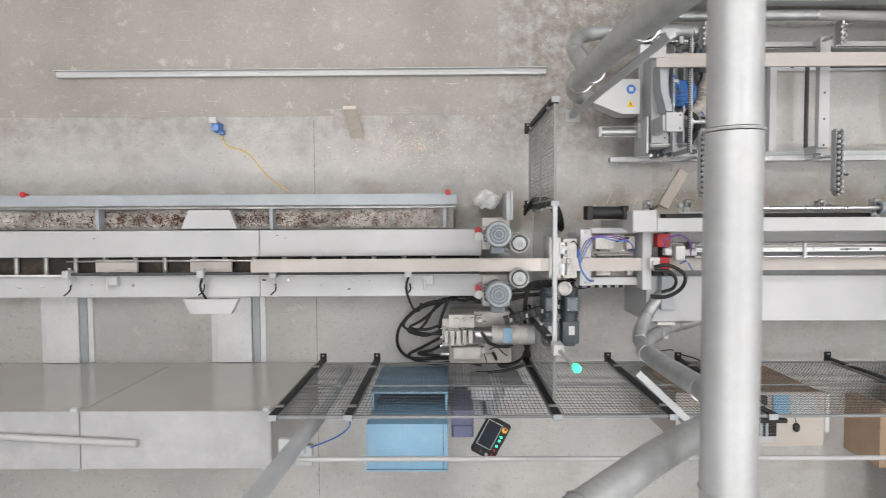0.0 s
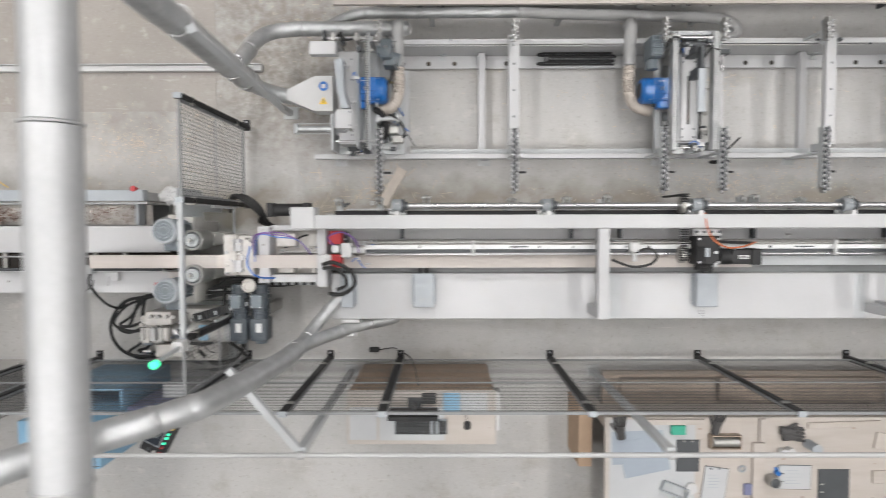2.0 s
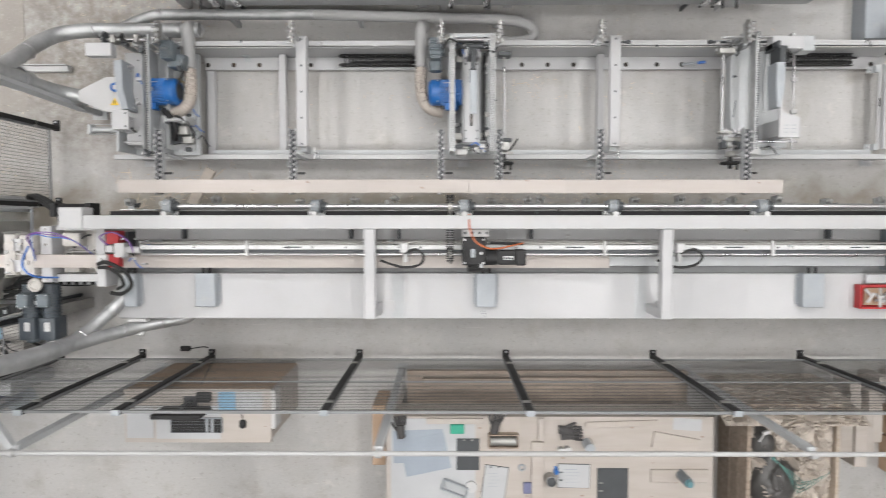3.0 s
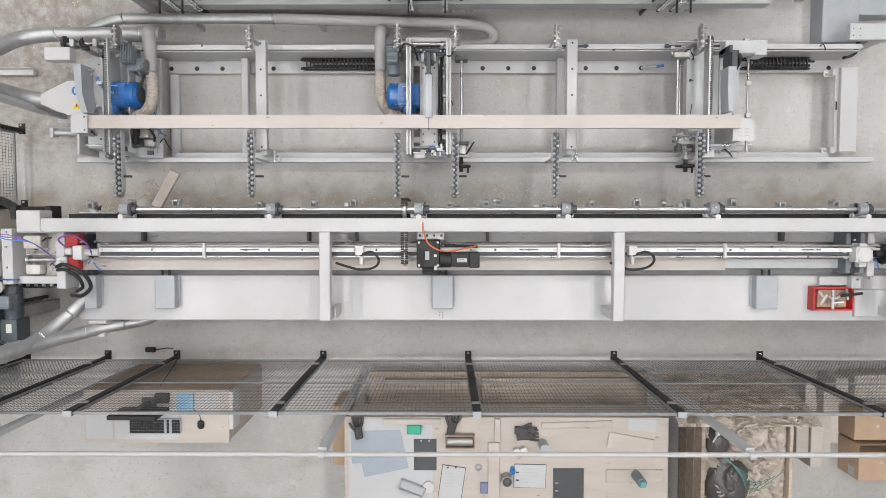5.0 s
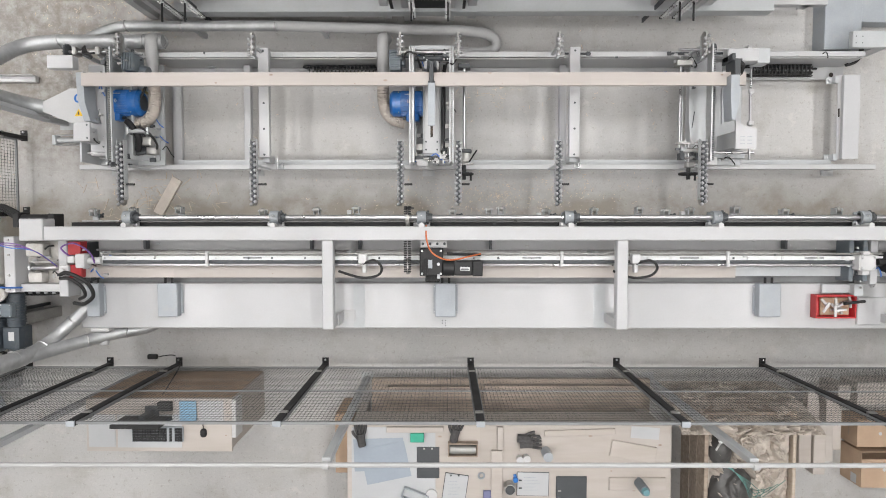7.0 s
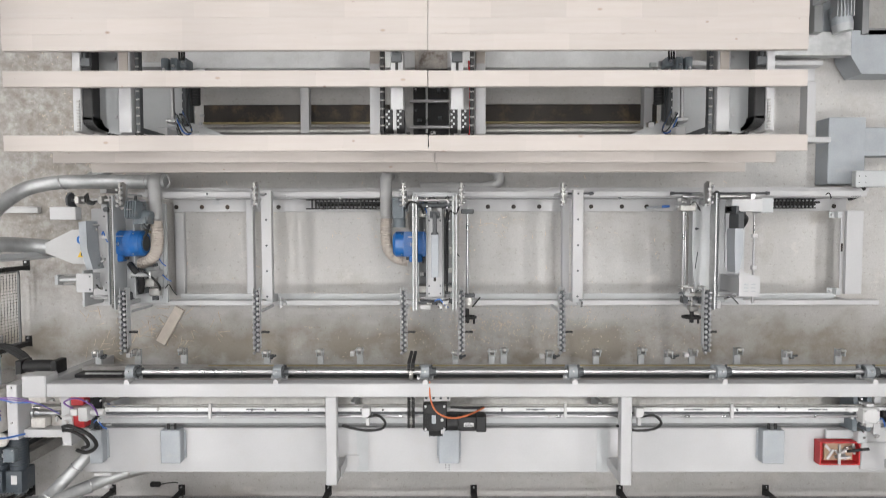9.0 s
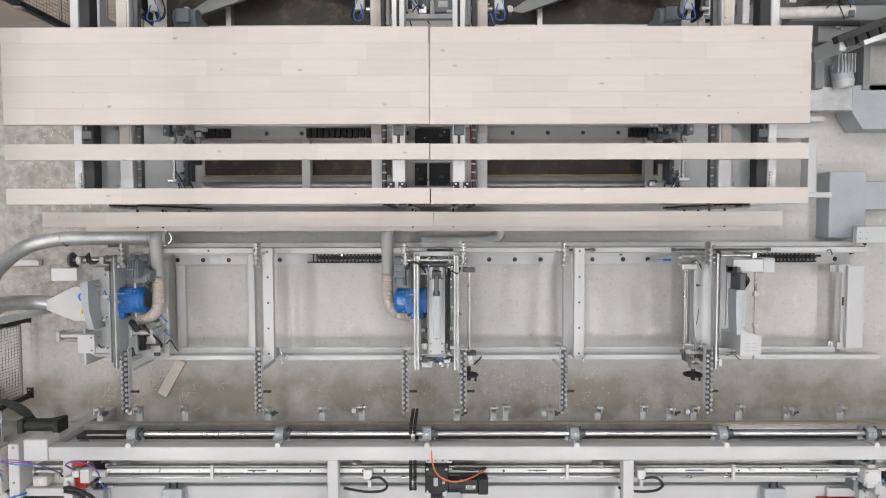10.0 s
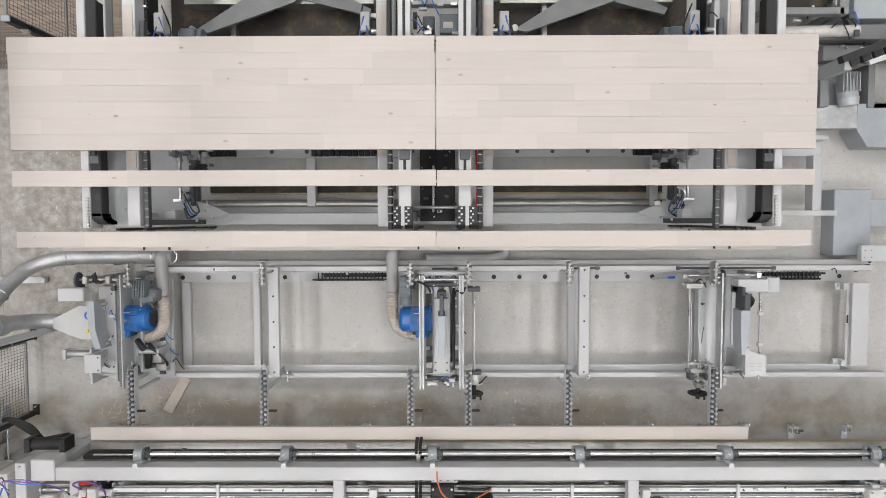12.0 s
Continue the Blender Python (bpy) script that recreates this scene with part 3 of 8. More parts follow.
for x, y in ((-3.3, 3.5), (-4.7, 3.5), (-3.3, 4.9)):
    fence_post(rear_fence, x, y, 1.5)
fence_panel(rear_fence, (-3.3, 3.5), (-3.3, 4.9), 0.1, 1.5)
fence_panel(rear_fence, (-4.7, 3.5), (-3.3, 3.5), 0.1, 1.5)
guard = thing("guard_door", "narrow clear machine guard in a grey frame", "guard", (-4.21, -0.4, 0))
part("frame", "grey", guard, beam((-4.23, 0.10, 0.40), (-4.23, -0.90, 0.40), 0.012, 0.012), beam((-4.23, 0.10, 1.5), (-4.23, -0.90, 1.5), 0.03, 0.03))
part("rail", "pale_grey", guard, box(-4.245, -4.215, -0.90, 0.10, 1.515, 1.53))
pane = part("pane", "clear", guard, box(-4.233, -4.227, -0.885, 0.085, 0.40, 1.485), label="clear plastic sheet")
pane.visible_shadow = False
part("edge_strip", "pale_grey", guard, box(-4.24, -4.22, 0.075, 0.095, 0.40, 0.90), box(-4.24, -4.22, -0.895, -0.875, 0.0, 0.90))

# thin overhead pipe and its struts
pipe = thing("overhead_pipe", "thin pale grey overhead conduit pipe on struts", "pipe", (-6.1, -1.555, 2.12))
part("pipe", "pale_hose", pipe, rod((-6.1, -1.555, 2.12), (7.5, -1.545, 2.12), 0.0165, 12))
for x in (-3.22, -0.82, 2.01, 4.85):
    part("support_post", "pale_grey", pipe, box(x - 0.03, x + 0.03, -1.555, -1.51, 0.0, 2.10, 0.004), label="grey square support post")
    part("clamp", "pale_hose", pipe, rod((x - 0.02, -1.555, 2.12), (x + 0.02, -1.555, 2.12), 0.026, 12))
    part("foot", "pale_grey", pipe, box(x - 0.06, x + 0.06, -1.58, -1.47, 0, 0.008))
part("brace", "pale_grey", pipe, beam((-3.74, -1.04, 1.93), (-3.23, -1.535, 2.09), 0.045, 0.045))

# ---- extraction ducts ----
big = thing("main_duct", "large round galvanised extraction duct high overhead", "duct", (-3.86, 0, 3.5))
part("pipe", "duct_zinc", big, rod((-3.86, -7, 3.5), (-3.86, 0.34, 3.5), 0.112, 40), label="smooth galvanised duct length")
part("pipe", "duct_zinc", big, rod((-3.86, 0.36, 3.5), (-3.86, 8, 3.5), 0.106, 40), label="smooth galvanised duct length")
for y in (0.35, -1.13, 1.9):
    part("collar", "duct_zinc", big, torus((-3.86, y, 3.5), (0, 1, 0), 0.112, 0.007, 40, 6))
for y in (-3.0, 3.0):
    part("hanger", "dull_steel", big, beam((-3.98, y, 3.5), (-3.98, y, 10), 0.01, 0.02), beam((-3.74, y, 3.5), (-3.74, y, 10), 0.01, 0.02))
low = thing("branch_duct", "galvanised branch duct rising from the planer", "duct", (-3.4, -1.0, 0.8))
part("pipe", "zinc", low, tube([(-3.16, -0.66, 0.72), (-3.30, -0.82, 0.78), (-3.42, -0.98, 0.95), (-3.46, -1.05, 1.2)], 0.052, 20, 6))
part("riser", "zinc", low, tube([(-3.46, -1.05, 1.2), (-3.47, -1.05, 1.7), (-3.53, -1.0, 2.75), (-3.60, -1.0, 2.93), (-3.70, -1.02, 3.02)], 0.07, 24, 6))
part("header", "zinc", low, tube([(-3.70, -1.02, 3.02), (-4.05, -1.085, 3.24), (-4.5, -1.17, 3.6), (-5.4, -1.34, 4.3)], 0.075, 24, 3))
part("side_branch", "zinc", low, tube([(-3.47, -1.06, 1.15), (-3.30, -1.02, 0.86), (-3.05, -0.97, 0.6), (-2.8, -0.93, 0.5), (-2.68, -0.86, 0.5), (-2.66, -0.8, 0.5)], 0.056, 20, 6))
for c, a, r in (((-3.30, -0.82, 0.78), (1, 1.2, -0.4), 0.055), ((-3.43, -1.0, 1.0), (0.3, 0.6, -1), 0.056), ((-3.20, -1.0, 0.76), (1, 0.1, -1), 0.058), ((-3.465, -1.05, 1.3), (0, 0, 1), 0.068), ((-3.51, -1.02, 2.4), (0, 0, 1), 0.068), ((-3.58, -1.0, 2.9), (1, 0, -1), 0.07), ((-3.72, -1.025, 3.03), (1, 0.18, -0.7), 0.077), ((-4.5, -1.17, 3.6), (1, 0.18, -0.75), 0.077), ((-2.95, -0.955, 0.55), (1, -0.1, -0.3), 0.058)):
    part("clamp_ring", "steel", low, torus(c, a, r, 0.006, 24, 6))
up = thing("branch_duct", "galvanised drop duct with a square steel brace", "duct", (-3.92, 1.15, 0.6))
part("pipe", "zinc", up, tube([(-3.80, 1.12, 3.42), (-3.84, 1.13, 2.9), (-3.90, 1.15, 2.0), (-3.93, 1.14, 1.10), (-3.925, 1.14, 0.82)], 0.09, 24, 6))
for z in (0.95, 1.3, 2.35):
    part("clamp_ring", "steel", up, torus((-3.925 + (z - 0.95) * 0.05, 1.14, z), (0, 0, 1), 0.093, 0.008, 28, 6))
part("outlet", "zinc", up, tube([(-3.93, 1.14, 0.90), (-3.92, 1.135, 0.68), (-3.86, 1.12, 0.52), (-3.76, 1.105, 0.43), (-3.68, 1.095, 0.40)], 0.068, 24, 6))
part("brace", "pale_grey", up, beam((-3.80, 1.02, 0.3), (-3.73, 1.06, 2.45), 0.05, 0.05))
part("foot", "pale_grey", up, box(-3.86, -3.72, 0.96, 1.08, 0.0, 0.012), beam((-3.80, 1.02, 0.0), (-3.80, 1.02, 0.3), 0.05, 0.05))
floor_duct = thing("floor_duct", "galvanised suction duct with a grey spiral hose along the floor", "duct", (-2.5, 1.86, 0.2))
part("pipe", "zinc", floor_duct, tube([(-3.915, 1.15, 1.20), (-3.93, 1.33, 0.93), (-3.925, 1.50, 0.70), (-3.83, 1.63, 0.54), (-3.62, 1.69, 0.45), (-3.38, 1.70, 0.42), (-2.62, 1.70, 0.42)], 0.064, 24, 8))
part("pipe", "zinc", floor_duct, tube([(-3.36, 1.72, 0.40), (-3.20, 1.82, 0.34), (-3.06, 1.875, 0.31), (-2.9, 1.88, 0.30), (-1.6, 1.88, 0.30)], 0.048, 20, 5))
part("hose", "pale_hose", floor_duct, tube([(-1.6, 1.88, 0.30), (-0.5, 1.86, 0.26), (0.2, 1.85, 0.22), (0.42, 1.80, 0.2), (0.44, 1.70, 0.2), (0.30, 1.66, 0.2), (0.1, 1.66, 0.2), (-0.3, 1.66, 0.2)], 0.046, 14, 6, 0.004, 0.016), label="grey spiral suction hose")
for c, a, r in (((-3.93, 1.40, 0.83), (0, 0.6, -0.8), 0.066), ((-3.56, 1.69, 0.44), (1, 0.3, 0), 0.064), ((-2.80, 1.70, 0.42), (1, 0, 0), 0.064), ((-3.02, 1.878, 0.31), (1, 0.2, 0), 0.05), ((-1.62, 1.88, 0.3), (1, 0, 0), 0.05), ((-2.5, 1.88, 0.3), (1, 0, 0), 0.05)):
    part("clamp_ring", "steel", floor_duct, torus(c, a, r, 0.006, 24, 6))
part("hose_mouth", "steel", floor_duct, torus((-2.655, 1.70, 0.42), (0.3, 0.1, 1), 0.062, 0.010, 24, 6))
for x in (-2.4, -1.2, 0.1):
    part("stand", "pale_grey", floor_duct, box(x - 0.02, x + 0.02, 1.85, 1.90, 0, 0.25))

def crumple(x0, x1, y0, y1, z, amp, n, seed, long=5, drop=0.0, ny=0):
    """A heap of cloth: a closed sheet folded by layered noise."""
    def add(bm):
        rows = []
        m = ny or n
        for i in range(n + 1):
            row = []
            for j in range(m + 1):
                u, v = i / n, j / m
                p = Vector((u * long + seed, v * 6, seed))
                q = p + Vector((noise.noise(p * 0.9), noise.noise(p * 0.9 + Vector((9, 0, 0))), 0)) * 1.2
                ridge = 1 - abs(noise.noise(q * 1.3)) * 2
                fold = 1 - abs(noise.noise(q * 3.1)) * 2
                edge = min(u, 1 - u, v, 1 - v) * 6
                h = (0.55 * ridge + 0.30 * fold + 0.5 * noise.noise(q * 0.5)) * amp * min(1, edge + 0.15)
                row.append(bm.verts.new((x0 + (x1 - x0) * u, y0 + (y1 - y0) * v, z + h - drop * max(0.0, v - 0.25) ** 0.8)))
            rows.append(row)
        for i in range(n):
            for j in range(m):
                bm.faces.new((rows[i][j], rows[i + 1][j], rows[i + 1][j + 1], rows[i][j + 1]))
    return add


def billow(p):
    """Bulging folds with sharp creases between them."""
    q = p + Vector((noise.noise(p * 0.7), noise.noise(p * 0.7 + Vector((9, 3, 0))), 0)) * 0.9
    return 1.25 * abs(noise.noise(q)) + 0.7 * abs(noise.noise(q * 2.2)) + 0.3 * abs(noise.noise(q * 4.7))


def cloth_sheet(at, nu, nv, size, scale, amp, seed, out, flat=True):
    """Folded sheet: at(u, v) gives its place, out(u, v) the way it bulges."""
    def add(bm):
        rows = []
        for i in range(nu + 1):
            row = []
            for j in range(nv + 1):
                u, v = i / nu, j / nv
                d = billow(Vector((u * size[0] * scale + seed, v * size[1] * scale, seed))) - 0.45
                e = min(1.0, 0.1 + 9 * min(u, 1 - u), 0.1 + 9 * min(v, 1 - v)) if flat else 1.0
                row.append(bm.verts.new(Vector(at(u, v)) + Vector(out(u, v)) * (d * amp * e)))
            rows.append(row)
        for i in range(nu):
            for j in range(nv):
                bm.faces.new((rows[i][j], rows[i + 1][j], rows[i + 1][j + 1], rows[i][j + 1]))
    return add


def dome(cx, cy, rx, ry, z0, h, scale, amp, seed):
    """Stuffed, wrinkled lump resting on z0."""
    def at(u, v):
        a, p = 2 * math.pi * u, math.pi / 2 * v
        return (cx + rx * math.cos(a) * math.cos(p), cy + ry * math.sin(a) * math.cos(p), z0 + h * math.sin(p))

    def out(u, v):
        a, p = 2 * math.pi * u, math.pi / 2 * v
        k = min(1.0, 4 * u, 4 * (1 - u)) * (1 - v ** 6)
        return (math.cos(a) * math.cos(p) * k, math.sin(a) * math.cos(p) * k, math.sin(p) * k)
    return cloth_sheet(at, 64, 30, (4 * rx, 2 * h), scale, amp, seed, out, False)


# ---- infeed conveyor beside the west enclosure ----
feed = thing("infeed_conveyor", "long white steel infeed conveyor with waste trough", "conveyor", (-7, -0.3, 0))
part("side_rail", "grey", feed, box(-13, -4.94, 0.142, 0.242, 0.56, 0.65, 0.004), label="blue-grey side rail")
part("upper_beam", "white", feed, box(-13, -6.702, -0.312, -0.075, 0.28, 0.65, 0.006))
part("upper_beam", "white", feed, box(-6.698, -4.72, -0.312, -0.075, 0.28, 0.65, 0.006))
part("lower_beam", "white", feed, box(-13, -6.702, -0.672, -0.478, 0.28, 0.65, 0.006))
part("lower_beam", "white", feed, box(-6.698, -4.72, -0.672, -0.478, 0.28, 0.65, 0.006))
part("trough", "zinc", feed, box(-13, -4.95, -0.07, 0.14, 0.10, 0.12), box(-13, -4.95, 0.118, 0.135, 0.12, 0.56))
part("roller_bed", "dark_pit", feed, box(-13, -4.74, -0.477, -0.313, 0.42, 0.55), label="dark conveyor bed between the beams")
part("guide_rod", "steel", feed, rod((-8.4, -0.345, 0.69), (-4.75, -0.345, 0.69), 0.008, 10))
part("guide_rod", "slate", feed, rod((-8.4, -0.455, 0.74), (-4.75, -0.455, 0.74), 0.014, 10))
part("guide_bar", "bright", feed, box(-13, -4.75, -0.478, -0.462, 0.66, 0.70, 0.002), label="bright guide edge")
for k in range(16):
    part("bed_roller", "dull_steel", feed, rod((-9.2 + 0.27 * k, -0.475, 0.575), (-9.2 + 0.27 * k, -0.315, 0.575), 0.022, 14))
for y0, y1, y2 in ((-0.06, 0.105, 1), (-0.69, -0.82, -1)):
    part("bracket_cover", "white", feed, prism([(-7.39, y0), (-6.89, y0), (-6.96, y1), (-7.32, y1)], 0.60, 0.66), label="white trapezoid cover")
for x in (-8.2, -6.62, -5.05):
    part("bracket", "grey", feed, box(x - 0.015, x + 0.015, -0.07, 0.14, 0.35, 0.55))
for x in (-11.5, -9.8, -8.2, -6.6, -5.05):
    part("leg", "white", feed, box(x - 0.05, x + 0.05, -0.66, -0.08, 0, 0.28, 0.005))
    part("rail_leg", "white", feed, box(x - 0.05, x + 0.05, 0.15, 0.23, 0, 0.56, 0.005))
for x in (-8.36, -7.18, -6.55, -5.37):
    c = part("rod_clamp", "pale_grey", feed, box(x - 0.03, x + 0.03, -0.49, -0.42, 0.70, 0.785, 0.004), rod((x, -0.40, 0.72), (x, -0.55, 0.72), 0.012, 10))
    part("lever", "black", c, tube([(x + 0.01, -0.55, 0.72), (x + 0.02, -0.60, 0.76), (x - 0.02, -0.64, 0.78)], 0.007, 8))
for x in (-8.0, -5.2):
    part("stop_block", "white", feed, box(x - 0.05, x + 0.05, -0.56, -0.48, 0.66, 0.71, 0.004), rod((x - 0.03, -0.52, 0.71), (x - 0.03, -0.60, 0.73), 0.01, 8))
for x, y in ((-7.18, 0), (-5.37, 0)):
    part("cable", "rubber", feed, tube([(x, -0.49, 0.74), (x - 0.02, -0.6, 0.72), (x + 0.02, -0.78, 0.55), (x + 0.07, -0.84, 0.4), (x + 0.09, -0.78, 0.33)], 0.011, 8))
for x in (-8.79, -5.02):
    part("marker", "red", feed, rod((x, 0.25, 0.6), (x, 0.25, 0.66), 0.014, 8), rod((x, 0.25, 0.66), (x, 0.25, 0.67), 0.026, 12))
scatter("bark_waste", "brown bark strips lying in the trough", 1500, (-9.6, -4.98, -0.06, 0.11), 0.038, "bark", 8, 0.452)
solid("waste_heap", "sawdust", "heaped sawdust and bark in the trough", "sawdust", crumple(-10.5, -4.97, -0.068, 0.116, 0.42, 0.05, 420, 2.2, 150, 0.0, 14), kind="stuff")
for x0, x1 in ((-9.10, -8.58), (-7.39, -6.85)):
    d = thing("cross_duct", "flat galvanised floor channel running under the conveyor", "duct", ((x0 + x1) / 2, -1.0, 0), group="cross ducts")
    part("channel", "bright", d, box(x0 + 0.06, x1 - 0.13, -1.40, -0.2, 0, 0.06, 0.004))
    part("channel_edge", "bright", d, box(x0, x0 + 0.055, -1.40, -0.2, 0, 0.03), box(x1 - 0.05, x1, -1.40, -0.2, 0, 0.03))
    part("channel_slope", "grey", d, prism([(x1 - 0.12, -1.40), (x1 - 0.052, -1.40), (x1 - 0.052, -0.2), (x1 - 0.12, -0.2)], 0, 0.045))

for x0, x1 in ((-9.4, -7.77), (-7.76, -6.34), (-11.2, -9.41)):
    e = thing("machine_enclosure", "tall glossy light grey sheet metal enclosure", "enclosure", ((x0 + x1) / 2, -1.6, 0), group="enclosures")
    part("body", "gloss_grey", e, box(x0, x1, -1.835, -1.405, 0.03, 1.58, 0.006))
    part("top", "film", e, box(x0, x1, -1.838, -1.402, 1.583, 1.597, 0.004), label="cloudy film-covered top")
    part("plinth", "black", e, box(x0 + 0.01, x1 - 0.01, -1.82, -1.42, 0, 0.03))
    for y in (-1.39, -1.84):
        part("hinge", "pale_grey", e, box(x1 - 0.06, x1 - 0.01, y - 0.012, y + 0.012, 1.56, 1.605, 0.003))
solid("loose_pipe", "pale_hose", "grey pipe lying on the enclosure top", "pipe", rod((-9.4, -1.52, 1.625), (-7.32, -1.635, 1.625), 0.027, 16))
prop = thing("column_pipe", "thick grey upright pipe rising to the ceiling", "pipe", (-6.04, -1.45, 0))
part("pipe", "pale_grey", prop, rod((-6.02, -1.50, 1.45), (-6.14, -1.20, 10.0), 0.055, 24))
part("stand", "pale_grey", prop, box(-6.05, -5.99, -1.53, -1.47, 0, 1.45, 0.004))
part("bracket", "pale_grey", prop, box(-6.20, -6.02, -1.62, -1.5, 1.85, 1.9, 0.006), box(-6.12, -6.0, -1.75, -1.6, 1.7, 1.76, 0.006))
part("cable", "blue_hose", prop, tube([(-6.0, -1.6, 1.8), (-5.9, -1.7, 1.3), (-5.8, -1.6, 1.3), (-5.85, -1.45, 1.4)], 0.006, 8))

# ---- feed motors, pulleys and hydraulic unit ----
for y in (-0.117, -0.619):
    m = thing("gear_motor", "grey upright gear motor with a round fan cover", "motor", (-4.6, y, 0), group="feed motors")
    part("base", "cream", m, box(-4.72, -4.48, y - 0.14, y + 0.14, 0.45, 0.68, 0.01), box(-4.67, -4.53, y - 0.08, y + 0.08, 0, 0.45, 0.01))
    part("housing", "motor_grey", m, rod((-4.6, y, 0.68), (-4.6, y, 0.95), 0.10, 24), *[box(-4.6 - 0.112, -4.6 + 0.112, y + k * 0.03 - 0.004, y + k * 0.03 + 0.004, 0.72, 0.92) for k in range(-2, 3)])
    part("fan_cover", "grey", m, rod((-4.6, y, 0.95), (-4.6, y, 1.0), 0.112, 24, 0.10), torus((-4.6, y, 1.0), (0, 0, 1), 0.085, 0.004, 24, 6), torus((-4.6, y, 1.0), (0, 0, 1), 0.06, 0.004, 20, 6), torus((-4.6, y, 1.0), (0, 0, 1), 0.035, 0.004, 16, 6))
    part("fan_grille", "motor_grey", m, rod((-4.6, y, 1.0), (-4.6, y, 1.003), 0.09, 8))
    part("terminal_box", "motor_grey", m, box(-4.66, -4.54, y - 0.17, y - 0.09, 0.75, 0.88, 0.008))
    part("valve", "red", m, rod((-4.76, y + 0.03, 0.7), (-4.76, y + 0.03, 0.8), 0.03, 12))
    part("gauge", "plastic_white", m, rod((-4.76, y - 0.02, 0.78), (-4.76, y - 0.02, 0.83), 0.036, 16))
for y in (-0.197, -0.493):
    w = thing("drive_roller", "bright steel drive roller wheel beside the motors", "roller", (-4.418, y, 0), group="drive rollers")
    part("wheel", "dull_steel", w, rod((-4.418, y, 0.62), (-4.418, y, 0.88), 0.088, 32), torus((-4.418, y, 0.885), (0, 0, 1), 0.080, 0.008, 32, 8))
    part("face", "slate", w, rod((-4.418, y, 0.88), (-4.418, y, 0.884), 0.070, 24))
    part("hub", "pale_grey", w, rod((-4.418, y, 0.884), (-4.418, y, 0.905), 0.055, 24), torus((-4.418, y, 0.905), (0, 0, 1), 0.032, 0.005, 20, 6))
    part("bolt", "dull_steel", w, rod((-4.418, y, 0.925), (-4.418, y, 0.95), 0.02, 6))
    part("bracket", "cream", w, box(-4.5, -4.34, y - 0.06, y + 0.06, 0.3, 0.6, 0.008), box(-4.46, -4.38, y - 0.05, y + 0.05, 0, 0.3))
solid("pressure_column", "pale_grey", "bright vertical pressure column beside the roller", "column", box(-4.53, -4.515, 0.0, 0.24, 0.5, 0.93, 0.002), box(-4.49, -4.475, 0.0, 0.24, 0.5, 0.93, 0.002), box(-4.515, -4.49, 0.0, 0.24, 0.5, 0.90), box(-4.52, -4.49, 0.05, 0.2, 0.0, 0.5))
solid("plastic_rag", "plastic_white", "crumpled white rag on the conveyor end", "rag", dome(-4.67, 0.175, 0.11, 0.075, 0.64, 0.07, 9.0, 0.05, 4.2), box(-4.72, -4.60, 0.16, 0.20, 0.0, 0.655))
hyd = thing("hydraulic_unit", "oil-stained cream hydraulic power unit with hoses", "hydraulic unit", (-4.75, -1.1, 0))
part("tank", "cream", hyd, box(-5.02, -4.42, -1.36, -0.86, 0.05, 0.30, 0.02))
part("manifold", "cream", hyd, box(-5.08, -4.88, -1.16, -0.90, 0.30, 0.48, 0.015), box(-5.02, -4.78, -0.98, -0.86, 0.30, 0.52, 0.012), box(-4.98, -4.72, -1.30, -1.18, 0.30, 0.42, 0.012))
part("motor", "cream", hyd, rod((-4.62, -1.06, 0.42), (-4.30, -1.06, 0.42), 0.095, 24), label="ribbed cream electric motor")
part("cooling_fin", "cream", hyd, *[rod((-4.58 + 0.04 * k, -1.06, 0.42), (-4.575 + 0.04 * k, -1.06, 0.42), 0.104, 24) for k in range(6)], kind="stuff")
part("fan_cover", "pale_grey", hyd, rod((-4.30, -1.06, 0.42), (-4.22, -1.06, 0.42), 0.10, 24, 0.085))
part("flange", "steel", hyd, rod((-4.78, -1.06, 0.42), (-4.62, -1.06, 0.42), 0.07, 20))
for i in range(5):
    part("valve", ("dull_steel", "cream", "plastic_white")[i % 3], hyd, box(-5.06 + 0.055 * i, -5.02 + 0.055 * i, -1.12 - 0.02 * (i % 2), -1.0, 0.48, 0.53 + 0.02 * (i % 3), 0.005))
    part("fitting", "steel", hyd, rod((-5.1, -0.93 - 0.08 * i, 0.40), (-5.02, -0.93 - 0.08 * i, 0.40), 0.016, 8))
for i in range(4):
    part("fitting", "dull_steel", hyd, rod((-4.95 + 0.07 * i, -0.90, 0.52), (-4.95 + 0.07 * i, -0.90, 0.57), 0.018, 8))
part("label_plate", "pale_blue", hyd, box(-4.52, -4.44, -1.12, -0.98, 0.515, 0.53))
part("drip_tray", "pale_grey", hyd, box(-5.1, -4.36, -1.42, -0.82, 0.0, 0.05, 0.004))
rnd = random.Random(11)
for i in range(3):
    y0, s = -0.95 - 0.05 * i, rnd.uniform(0.15, 0.42)
    part("hydraulic_hose", "rubber", hyd, tube([(-5.05, y0, 0.42), (-5.12 - s * 0.4, y0 - rnd.uniform(0, 0.12), 0.38), (-5.15 - s * 0.9, -1.15 + rnd.uniform(-0.12, 0.15), 0.25), (-5.1 - s * 0.6, -0.95 + rnd.uniform(-0.08, 0.12), 0.3), (-5.05 + rnd.uniform(-0.1, 0.1), -0.74, 0.42), (-4.9 + 0.03 * i, -0.70 + rnd.uniform(-0.05, 0.03), 0.40), (-4.65, -0.74 + rnd.uniform(-0.05, 0.05), 0.40), (-4.3, -0.70 + 0.012 * i, 0.45)], 0.013, 8, 5))
